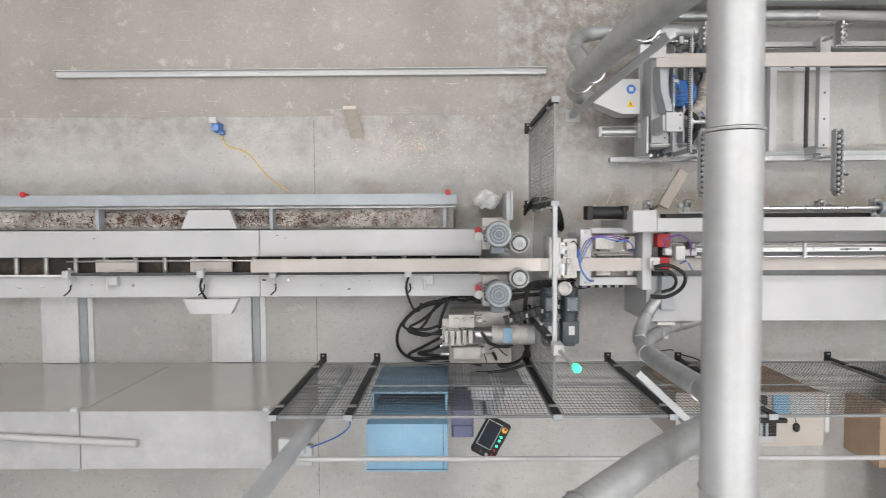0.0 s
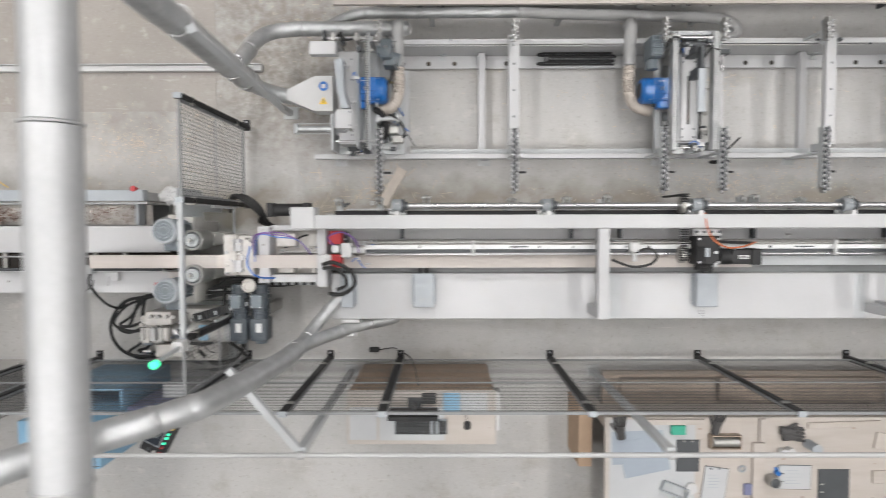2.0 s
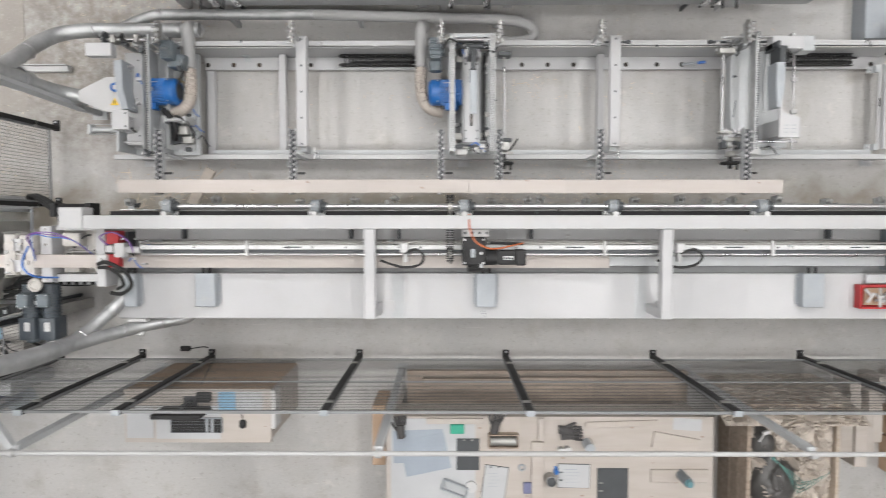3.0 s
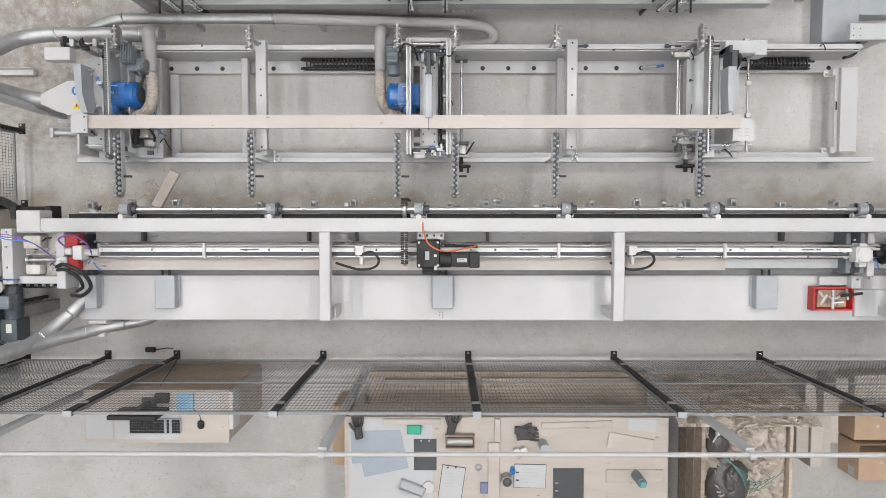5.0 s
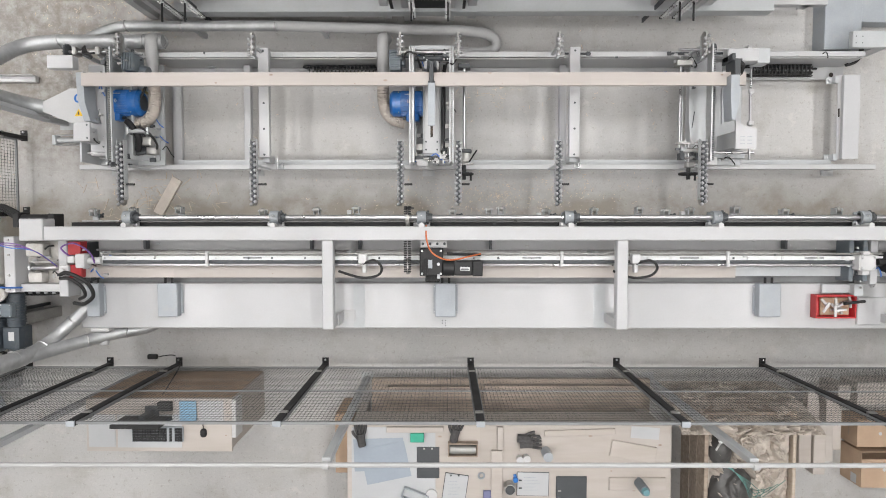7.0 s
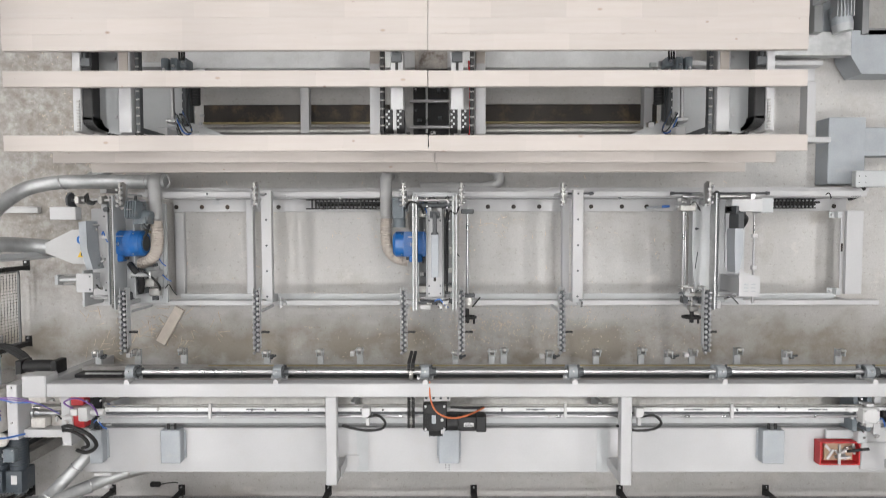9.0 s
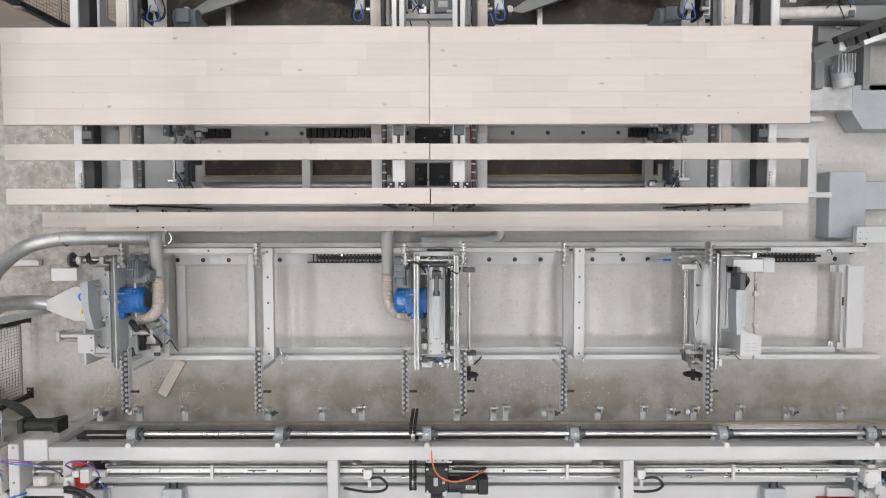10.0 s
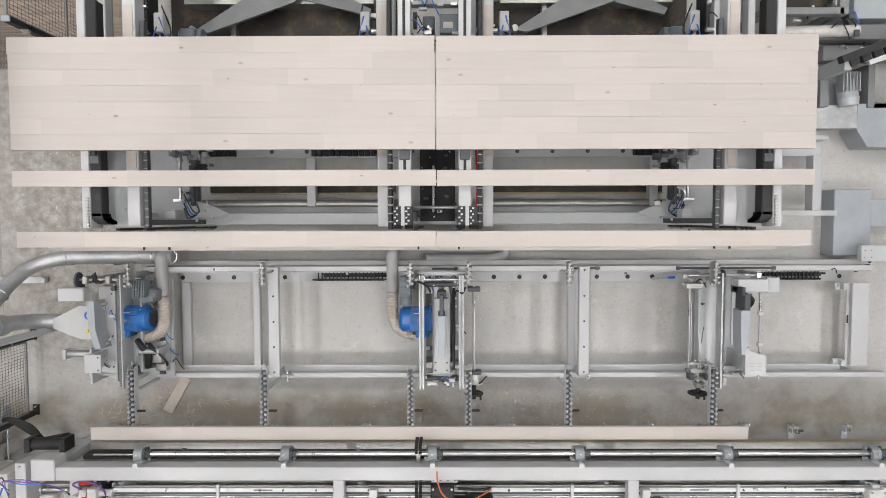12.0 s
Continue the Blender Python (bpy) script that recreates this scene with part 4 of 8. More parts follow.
for i in range(2):
    part("hydraulic_hose", "rubber", hyd, tube([(-4.6, -1.25, 0.35), (-4.5, -1.4 - 0.02 * i, 0.2), (-4.3, -1.35, 0.12), (-4.25 + 0.02 * i, -1.1, 0.2), (-4.32, -0.9, 0.4), (-4.3 + 0.02 * i, -0.6, 0.5)], 0.014, 8, 5))

# ---- blue shredder cabinet, console and signal lamp south of the fence ----
bl = thing("blue_cabinet", "pale blue sheet metal machine cabinet on the floor", "cabinet", (-5.36, -1.75, 0))
part("body", "pale_blue", bl, box(-5.685, -5.03, -2.01, -1.62, 0.02, 1.25, 0.01))
part("hopper", "pale_blue", bl, box(-5.685, -5.66, -1.62, -1.46, 0.02, 0.9), box(-5.055, -5.03, -1.62, -1.46, 0.02, 0.9), box(-5.66, -5.055, -1.48, -1.46, 0.02, 0.9))
part("hopper_floor", "dark_pit", bl, box(-5.66, -5.055, -1.62, -1.48, 0.1, 0.4))
part("seam", "slate", bl, box(-5.68, -5.035, -1.99, -1.985, 1.25, 1.253), box(-5.07, -5.065, -2.0, -1.63, 1.25, 1.253))
vb = thing("violet_box", "violet-grey electrical box beside the blue cabinet", "box", (-4.9, -1.74, 0))
part("body", "violet", vb, box(-5.0, -4.81, -1.86, -1.62, 0.3, 0.9, 0.01), box(-4.97, -4.84, -1.82, -1.66, 0, 0.3))
part("lid", "violet", vb, box(-4.99, -4.82, -1.85, -1.75, 0.9, 0.92, 0.005))
for x in (-4.72, -4.42):
    solid("paper_carton", "paper", "small white carton standing on a crate", "carton", box(x - 0.1, x + 0.1, -1.62, -1.5, 0.45, 0.62, 0.004), box(x - 0.09, x + 0.09, -1.61, -1.51, 0, 0.45))
con = thing("control_console", "tilted black operator console with lit buttons on a pole", "console", (-4.67, -1.83, 0))
part("pole", "grey", con, rod((-4.67, -1.83, 0.01), (-4.67, -1.83, 0.94), 0.025, 14), rod((-4.67, -1.83, 0), (-4.67, -1.83, 0.012), 0.16, 24))
case = part("case", "black", con, box(-0.105 - 4.67, 0.105 - 4.67, -0.165 - 1.83, 0.165 - 1.83, 0.94, 1.02, 0.01, -28))
def on_console(u, v):
    a = radians(-28)
    return -4.67 + u * math.cos(a) - v * math.sin(a), -1.83 + u * math.sin(a) + v * math.cos(a)
cx, cy = on_console(-0.03, 0.03)
part("screen", "glass", case, box(cx - 0.06, cx + 0.06, cy - 0.11, cy + 0.11, 1.02, 1.024, 0, -28))
part("screen_frame", "grey", case, box(cx - 0.067, cx + 0.067, cy - 0.117, cy + 0.117, 1.018, 1.022, 0, -28))
for u, v, c, r in ((0.065, 0.12, "yellow", 0.024), (0.065, 0.13, "red", 0.012), (0.065, 0.055, "led", 0.010), (0.065, 0.02, "led", 0.010), (0.065, -0.03, "led", 0.010), (0.065, -0.07, "red", 0.010), (0.065, -0.12, "red", 0.010), (0.02, -0.13, "plastic_white", 0.012), (-0.03, -0.13, "slate", 0.012)):
    bx, by = on_console(u, v)
    part("button", c, case, rod((bx, by, 1.02), (bx, by, 1.035 if c != "yellow" else 1.03), r, 14))
sig = thing("signal_lamp", "green signal lamp on a white bracket above the fence", "signal lamp", (-4.2, -0.95, 1.53))
part("bracket", "plastic_white", sig, box(-4.26, -4.18, -0.99, -0.91, 1.53, 1.64, 0.006))
part("stem", "pale_grey", sig, rod((-4.21, -0.955, 1.64), (-4.185, -0.97, 2.03), 0.015, 12))
part("lens", "green_light", sig, rod((-4.182, -0.975, 2.03), (-4.18, -0.977, 2.075), 0.027, 20), label="lit green lens")

# ---- planer head between conveyor and press ----
head = thing("planer_head", "white planer head with blue and purple air hoses", "machine", (-3.6, -0.3, 0))
part("body", "white", head, box(-3.86, -3.30, -0.55, -0.12, 0.10, 0.62, 0.010))
part("end_plate", "white", head, box(-3.885, -3.79, -0.57, -0.08, 0.62, 0.80, 0.006))
part("end_plate", "white", head, box(-3.37, -3.29, -0.60, -0.06, 0.62, 0.86, 0.006))
part("side_plate", "white", head, box(-3.788, -3.372, -0.12, -0.07, 0.60, 0.74, 0.005))
part("side_plate", "white", head, box(-3.788, -3.372, -0.57, -0.50, 0.60, 0.74, 0.005))
part("cavity_floor", "cream", head, box(-3.788, -3.372, -0.50, -0.12, 0.621, 0.63))
for x, w in ((-3.66, 0.16), (-3.43, 0.08)):
    part("chute", "cream", head, box(x - w / 2, x + w / 2, -0.26, -0.14, 0.63, 0.74, 0.018))
    part("chute", "cream", head, box(x - w / 2 + 0.01, x + w / 2 - 0.02, -0.49, -0.40, 0.63, 0.73, 0.015))
part("knife_shaft", "steel", head, rod((-3.70, -0.36, 0.70), (-3.48, -0.36, 0.70), 0.022, 16), rod((-3.72, -0.36, 0.70), (-3.70, -0.36, 0.70), 0.042, 16))
part("guide_strip", "dull_steel", head, box(-3.72, -3.40, -0.315, -0.30, 0.63, 0.72, 0.002))
part("lever", "black", head, tube([(-3.56, -0.19, 0.74), (-3.50, -0.165, 0.78), (-3.46, -0.16, 0.77)], 0.008, 8, 4))
part("bolt", "dull_steel", head, *[rod((x, y, 0.80), (x, y, 0.812), 0.010, 8) for x in (-3.84,) for y in (-0.54, -0.42, -0.24, -0.11)], kind="stuff")
part("clamp_block", "plastic_white", head, box(-3.33, -3.24, -0.42, -0.32, 0.86, 0.92, 0.008), rod((-3.29, -0.37, 0.92), (-3.29, -0.37, 0.95), 0.022, 12))
part("feed_block", "cream", head, box(-4.16, -4.06, -0.50, -0.15, 0.55, 0.86, 0.01), box(-4.04, -3.92, -0.50, -0.16, 0.5, 0.84, 0.01))
for y in (-0.24, -0.42):
    part("feed_roll", "steel", head, rod((-4.05, y - 0.05, 0.82), (-4.05, y + 0.05, 0.82), 0.05, 20))
part("air_cylinder", "black", head, rod((-3.78, 0.06, 0.70), (-3.50, 0.06, 0.70), 0.055, 20), box(-3.82, -3.77, 0.0, 0.12, 0.62, 0.77, 0.005), box(-3.51, -3.46, 0.0, 0.12, 0.62, 0.77, 0.005))
part("fan", "cream", head, torus((-4.0, -0.6, 0.72), (0, 0, 1), 0.05, 0.014), rod((-4.0, -0.6, 0.66), (-4.0, -0.6, 0.72), 0.04, 12))
for i in range(3):
    part("air_hose", ("purple", "purple", "blue_hose")[i], head, tube([(-3.90, -0.3 - 0.04 * i, 0.85), (-3.86 + 0.02 * i, -0.16, 1.0), (-3.66, -0.13 - 0.02 * i, 1.02), (-3.50, -0.20, 0.96), (-3.42, -0.34, 0.80)], 0.0045, 8, 6))
part("air_hose", "blue_hose", head, tube([(-3.92, -0.25, 0.9), (-3.92, -0.4, 0.98), (-3.85, -0.5, 0.95), (-3.76, -0.53, 0.76)], 0.008, 8, 6))
part("cable_loop", "rubber", head, tube([(-3.3, -0.4, 0.95), (-3.2, -0.38, 1.0), (-3.06, -0.46, 0.98), (-3.05, -0.58, 0.9), (-3.16, -0.66, 0.85), (-3.28, -0.66, 0.8)], 0.016, 10, 6), tube([(-3.3, -0.43, 0.95), (-3.2, -0.43, 0.98), (-3.12, -0.5, 0.95), (-3.12, -0.58, 0.9), (-3.2, -0.62, 0.85)], 0.014, 10, 6))
for x in (-4.115, -3.935):
    m = thing("spindle_motor", "dark grey spindle motor hanging beside the planer", "motor", (x, -0.82, 0), group="spindle motors")
    part("housing", "dark_motor", m, rod((x, -0.60, 0.60), (x, -0.90, 0.60), 0.070, 24))
    part("cooling_fin", "dark_motor", m, *[rod((x, -0.62 - 0.024 * k, 0.60), (x, -0.627 - 0.024 * k, 0.60), 0.080, 24) for k in range(11)], kind="stuff")
    part("gearbox", "dark_motor", m, box(x - 0.075, x + 0.075, -1.10, -0.90, 0.50, 0.68, 0.012))
    part("end_cover", "motor_grey", m, rod((x, -1.10, 0.59), (x, -1.13, 0.59), 0.065, 20, 0.05))
    part("terminal_box", "motor_grey", m, box(x - 0.05, x + 0.05, -0.80, -0.68, 0.67, 0.735, 0.008))
    part("type_plate", "plastic_white", m, box(x - 0.02, x + 0.03, -1.02, -0.94, 0.68, 0.683))
    part("screw", "steel", m, *[rod((x + a, b, 0.735), (x + a, b, 0.741), 0.006, 6) for a in (-0.04, 0.04) for b in (-0.79, -0.69)], kind="stuff")
    part("stand", "dull_steel", m, box(x - 0.03, x + 0.03, -0.9, -0.8, 0, 0.53))
ch = thing("cable_chain", "black energy chain with pale links beside the planer", "cable chain", (-3.8, -0.60, 0.5), group="cable chains")
part("tray", "dull_steel", ch, box(-4.16, -3.40, -0.63, -0.57, 0.40, 0.41), box(-4.1, -4.06, -0.61, -0.58, 0.0, 0.40), box(-3.5, -3.46, -0.61, -0.58, 0.0, 0.40))
for k in range(20):
    part("link", "black" if k % 2 else "pale_grey", ch, box(-4.15 + 0.037 * k, -4.118 + 0.037 * k, -0.625, -0.575, 0.411, 0.45, 0.003))
wires = thing("cable_bundle", "tangle of black cables behind the planer", "cables", (-4.1, -0.7, 0))
rnd = random.Random(5)
for i in range(12):
    o = rnd.uniform(-0.08, 0.08)
    part("cable", "rubber", wires, tube([(-4.45 + o, -0.66 + o * 0.4, 0.45), (-4.2, -0.62 + o, 0.5 + o), (-4.0 + o, -0.6 + o * 0.5, 0.42), (-3.75, -0.56 + o, 0.35), (-3.5 + o, -0.5 + o, 0.2), (-3.45, -0.3, 0.01)], 0.011, 8, 4))
for i in range(6):
    o = rnd.uniform(-0.07, 0.07)
    part("cable", "rubber", wires, tube([(-4.3, 0.12 + o, 0.3), (-4.15 + o, 0.2, 0.45), (-4.0, 0.1 + o, 0.4), (-3.95 + o, -0.05, 0.3), (-3.9, -0.1, 0.02)], 0.014, 8, 5))
for k, pts in enumerate((
        [(-4.95, -0.72, 0.5), (-5.25, -0.78, 0.42), (-5.48, -1.0, 0.25), (-5.52, -1.22, 0.12), (-5.40, -1.36, 0.05), (-5.1, -1.36, 0.08), (-4.82, -1.30, 0.3)],
        [(-5.02, -0.72, 0.5), (-5.10, -0.95, 0.40), (-5.08, -1.12, 0.28), (-4.96, -1.2, 0.34)],
        [(-5.02, -1.05, 0.40), (-5.25, -1.22, 0.15), (-5.42, -1.34, 0.05), (-5.2, -1.42, 0.04), (-4.9, -1.4, 0.06), (-4.7, -1.44, 0.05)],
        [(-4.98, -1.1, 0.40), (-5.18, -1.26, 0.15), (-5.32, -1.32, 0.05), (-5.05, -1.34, 0.1), (-4.75, -1.36, 0.25)],
        [(-4.72, -1.02, 0.52), (-4.64, -1.12, 0.55), (-4.50, -1.16, 0.50), (-4.42, -1.15, 0.42)],
        [(-4.30, -1.18, 0.35), (-4.24, -1.30, 0.2), (-4.26, -1.42, 0.08), (-4.5, -1.50, 0.04), (-4.75, -1.52, 0.03)])):
    part("hydraulic_hose", "rubber", wires, tube(pts, 0.015, 10, 6), label="thick black hydraulic hose")
drag = thing("cable_chain", "black energy chain with cables slung beside the planer", "cable chain", (-4.2, -0.9, 0.3), group="cable chains")
for k in range(13):
    u = k / 12
    part("link", "black", drag, beam((-4.52 + 0.56 * u, -0.90 + 0.16 * u, 0.62), (-4.52 + 0.56 * (u + 0.07), -0.90 + 0.16 * (u + 0.07), 0.62), 0.075, 0.05))
    if k % 3 == 1:
        part("clip", "pale_grey", drag, box(-4.52 + 0.56 * u, -4.50 + 0.56 * u, -0.90 + 0.16 * u - 0.02, -0.90 + 0.16 * u + 0.015, 0.646, 0.655))
part("stand", "slate", drag, box(-4.44, -4.41, -0.89, -0.86, 0.0, 0.60), box(-4.05, -4.02, -0.79, -0.76, 0.0, 0.60))
clutter(head, (-3.76, -3.40, -0.48, -0.15), 0.63, 22, 31, 0.05, ("cream", "dull_steel", "plastic_white", "slate"))
clutter(head, (-4.15, -3.94, -0.48, -0.18), 0.85, 14, 32, 0.05, ("cream", "steel", "plastic_white"))
clutter(hyd, (-5.05, -4.5, -1.33, -0.9), 0.31, 34, 33, 0.07, ("cream", "dull_steel", "cream", "plastic_white"))
clutter(hyd, (-5.06, -4.9, -1.14, -0.92), 0.48, 14, 34, 0.05, ("cream", "dull_steel", "slate"))
clutter(feed, (-8.9, -4.8, -0.66, -0.49), 0.65, 14, 35, 0.035, cables=False)
clutter(feed, (-8.9, -4.8, -0.29, -0.09), 0.65, 9, 36, 0.014, ("pale_grey", "slate"), cables=False)


# ---- long press ----
press = thing("press", "long white steel press with an overhead beam and shafts", "press", (0.8, -0.4, 0))
part("top_beam", "white", press, box(-3.33, 5.6, -0.103, 0.01, 0.97, 1.10, 0.006))
part("beam_end", "white", press, box(-3.53, -3.332, -0.105, 0.075, 0.94, 1.105, 0.008))
for x in (-3.44, 5.4):
    part("leg", "white", press, box(x - 0.06, x + 0.06, -0.09, 0.0, 0, 0.97, 0.005))
part("bed", "white", press, box(-3.28, 5.6, -0.90, -0.495, 0.04, 0.70, 0.008))
part("bed_plinth", "black", press, box(-3.24, 5.56, -0.88, -0.52, 0, 0.04))
for x in (-1.0, 1.42, 3.85):
    part("arm", "white", press, box(x - 0.045, x + 0.045, -0.84, -0.104, 1.01, 1.10, 0.006))
    part("arm_leg", "white", press, box(x - 0.045, x + 0.045, -0.84, -0.76, 0.70, 1.01, 0.006))
    part("gusset", "white", press, box(x + 0.05, x + 0.17, -0.84, -0.74, 0.70, 0.715), box(x + 0.05, x + 0.062, -0.84, -0.74, 0.71, 0.95))
for x in (-0.85, 1.28):
    part("bed_seam", "pale_grey", press, box(x, x + 0.10, -0.893, -0.51, 0.70, 0.703))
# Solid dark fill between bed and guide plate, coloured as the gap's shade.
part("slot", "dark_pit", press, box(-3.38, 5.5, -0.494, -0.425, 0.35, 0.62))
part("ledge", "frame_grey", press, box(-3.2, 5.5, -0.494, -0.43, 0.62, 0.66))
part("guide_plate", "pale_grey", press, box(-3.1, 5.5, -0.424, -0.34, 0.70, 0.79, 0.003))
part("back_plate", "white", press, box(-3.1, 5.5, -0.20, -0.106, 0.60, 0.72, 0.003))
part("channel", "dull_steel", press, box(-3.1, 5.5, -0.338, -0.205, 0.60, 0.66))
part("guide_rod", "dull_steel", press, rod((-2.95, -0.222, 0.93), (5.4, -0.222, 0.93), 0.009, 12))
part("guide_bar", "bright", press, box(-2.95, 5.4, -0.276, -0.240, 0.915, 0.935, 0.003), label="bright flat guide bar")
part("guide_slot", "slate", press, box(-2.95, 5.4, -0.303, -0.279, 0.90, 0.915))
part("guide_rod", "steel", press, rod((-2.95, -0.317, 0.925), (5.4, -0.317, 0.925), 0.011, 14))
rnd = random.Random(77)
for k in range(26):
    x = -2.7 + 0.24 * k + rnd.uniform(-0.06, 0.06)
    part("guide_screw", rnd.choice(("slate", "steel", "plastic_white")), press, rod((x, -0.258, 0.934), (x, -0.258, 0.945), rnd.uniform(0.006, 0.011), 8))
for x in (-1.75, 0.62, 1.95, 3.0):
    part("rail_stain", "slate", press, box(x, x + 0.16, -0.262, -0.252, 0.935, 0.9365), label="dark oily streak on the guide bar")
for x in (-2.05, 0.95, 2.35):
    part("short_stop", "plastic_white", press, box(x - 0.012, x + 0.012, -0.33, -0.20, 0.935, 0.96, 0.003))
for x in (-2.9, -0.85, 1.25, 3.46):
    part("rod_support", "pale_grey", press, box(x - 0.018, x + 0.018, -0.33, -0.20, 0.66, 0.912, 0.004))
for x in (-2.65, -1.2, -0.78, 0.36, 1.5, 2.92, 4.3):
    part("post_block", "slate", press, box(x - 0.012, x + 0.012, -0.19, -0.11, 0.73, 0.80, 0.003))
sh = part("shaft", "steel", press, rod((-2.6, 0.085, 1.0), (5.4, 0.085, 1.0), 0.021, 18), label="bright round drive shaft")
part("cover_strip", "black", press, box(-3.2, 5.5, 0.012, 0.045, 0.80, 0.93), label="black cover strip")
part("lower_shaft", "steel", press, rod((-3.1, 0.055, 0.945), (5.4, 0.055, 0.945), 0.008, 10))
for k in range(7):
    x = -2.66 + 1.2225 * k
    pb = part("pillow_block", "motor_cast", press, box(x - 0.065, x + 0.035, 0.02, 0.13, 0.93, 0.975, 0.008), rod((x - 0.05, 0.085, 1.0), (x + 0.02, 0.085, 1.0), 0.055, 20), box(x - 0.05, x + 0.02, 0.035, 0.135, 0.97, 1.03, 0.010), label="grey cast bearing block")
    part("foot", "pale_grey", pb, box(x - 0.085, x + 0.055, 0.012, 0.045, 0.96, 0.985, 0.004))
    for o in (-0.07, 0.04):
        part("bolt", "steel", pb, rod((x + o, 0.03, 0.985), (x + o, 0.03, 1.002), 0.011, 6))
    part("nut", "plastic_white", pb, rod((x - 0.012, 0.02, 0.985), (x - 0.012, 0.02, 1.09), 0.017, 12), rod((x - 0.012, 0.02, 1.09), (x - 0.012, 0.02, 1.10), 0.024, 6), label="white threaded stud")
    part("grease_nipple", "steel", pb, rod((x - 0.015, 0.10, 1.05), (x - 0.015, 0.10, 1.07), 0.006, 8))
    part("collar", "slate", pb, rod((x + 0.022, 0.085, 1.0), (x + 0.036, 0.085, 1.0), 0.050, 18), rod((x + 0.036, 0.085, 1.0), (x + 0.075, 0.085, 1.0), 0.034, 14), *[rod((x + 0.03, 0.085 + 0.05 * math.cos(a), 1.0 + 0.05 * math.sin(a)), (x + 0.045, 0.085 + 0.05 * math.cos(a), 1.0 + 0.05 * math.sin(a)), 0.009, 8) for a in [q * math.pi / 4 for q in range(8)]])
part("low_rail", "dull_steel", press, box(-3.34, 5.4, -0.05, 0.03, 0.52, 0.60, 0.004))
part("low_rail_edge", "brass", press, box(-2.2, 5.4, 0.031, 0.038, 0.575, 0.592), label="yellowish guide strip")
for i, x in enumerate((-3.23, -2.87, -2.45, -1.69, -1.20, -0.84, 0.03, 0.36, 0.47, 0.88, 1.31, 1.72, 1.96, 2.18, 2.59, 3.03, 3.51)):
    y = 0.12 + 0.012 * (i % 3)
    r = part("ejector_roller", "dull_steel", press, rod((x - 0.016, y + 0.025, 0.56), (x + 0.016, y + 0.025, 0.56), 0.026, 16), label="small steel ejector roller")
    part("fork", "pale_grey", r, box(x - 0.028, x - 0.019, y - 0.02, y + 0.04, 0.50, 0.585, 0.003), box(x + 0.019, x + 0.028, y - 0.02, y + 0.04, 0.50, 0.585, 0.003), box(x - 0.028, x + 0.028, 0.03, y - 0.02, 0.50, 0.53, 0.003))
    part("axle", "steel", r, rod((x - 0.042, y + 0.025, 0.56), (x + 0.042, y + 0.025, 0.56), 0.008, 10), rod((x + 0.030, y + 0.025, 0.56), (x + 0.042, y + 0.025, 0.56), 0.014, 6))
    if i % 3 == 0:
        part("air_fitting", "slate", r, rod((x + 0.05, y - 0.02, 0.54), (x + 0.09, y + 0.0, 0.56), 0.010, 10), box(x + 0.035, x + 0.06, y - 0.035, y + 0.0, 0.50, 0.56, 0.003))
    if i % 4 == 1:
        part("sensor", "plastic_white", r, box(x - 0.085, x - 0.045, y - 0.03, y + 0.01, 0.52, 0.57, 0.004))
gm = part("servo_motor", "black", press, box(-0.245, -0.05, -0.40, -0.17, 0.90, 1.06, 0.008), box(-0.20, -0.08, -0.455, -0.40, 0.90, 1.0, 0.008), rod((-0.05, -0.335, 1.02), (0.04, -0.335, 1.02), 0.066, 24), box(0.04, 0.19, -0.395, -0.275, 0.96, 1.08, 0.012), box(0.19, 0.275, -0.40, -0.27, 0.95, 1.085, 0.008), label="black servo gear motor")
part("name_plate", "plastic_white", gm, box(0.09, 0.17, -0.352, -0.322, 1.08, 1.083))
part("writing_bar", "slate", gm, box(0.095, 0.165, -0.346, -0.340, 1.083, 1.0845), box(0.10, 0.15, -0.334, -0.329, 1.083, 1.0845))
part("type_plate", "grey", gm, box(-0.175, -0.14, -0.335, -0.265, 1.06, 1.063))
part("type_plate", "pale_grey", gm, box(-0.10, -0.075, -0.42, -0.385, 1.0, 1.064))
part("vent_plug", "steel", gm, rod((-0.09, -0.30, 1.06), (-0.09, -0.30, 1.075), 0.013, 10))
for k in range(6):
    part("cooling_rib", "black", gm, box(-0.20, -0.085, -0.458 + 0.012 * k, -0.452 + 0.012 * k, 1.0, 1.012))
for k in range(4):
    part("cooling_rib", "black", gm, box(-0.235 + 0.016 * k, -0.227 + 0.016 * k, -0.39, -0.25, 1.06, 1.072))
for x, y in ((-0.225, -0.19), (-0.07, -0.19), (-0.225, -0.38), (-0.07, -0.38), (0.055, -0.385), (0.055, -0.285)):
    part("screw", "steel", gm, rod((x, y, 1.05), (x, y, 1.075), 0.010, 8))
mp = part("mount_plate", "plastic_white", press, box(-0.24, -0.02, -0.168, -0.106, 0.97, 1.0, 0.004))
for x in (-0.22, -0.16, -0.10, -0.04):
    part("bolt", "slate", mp, rod((x, -0.135, 1.0), (x, -0.135, 1.014), 0.012, 6))
part("orange_cable", "orange", gm, tube([(-0.19, 0.02, 1.08), (-0.185, -0.10, 1.12), (-0.14, -0.20, 1.15), (-0.04, -0.255, 1.15), (0.06, -0.255, 1.14), (0.16, -0.235, 1.10), (0.26, -0.22, 1.0)], 0.0065, 10, 6), label="orange servo cable")
part("cable", "black", gm, tube([(-0.02, -0.215, 1.0), (0.10, -0.222, 1.0), (0.20, -0.225, 0.99), (0.26, -0.23, 0.96)], 0.011, 8, 5))
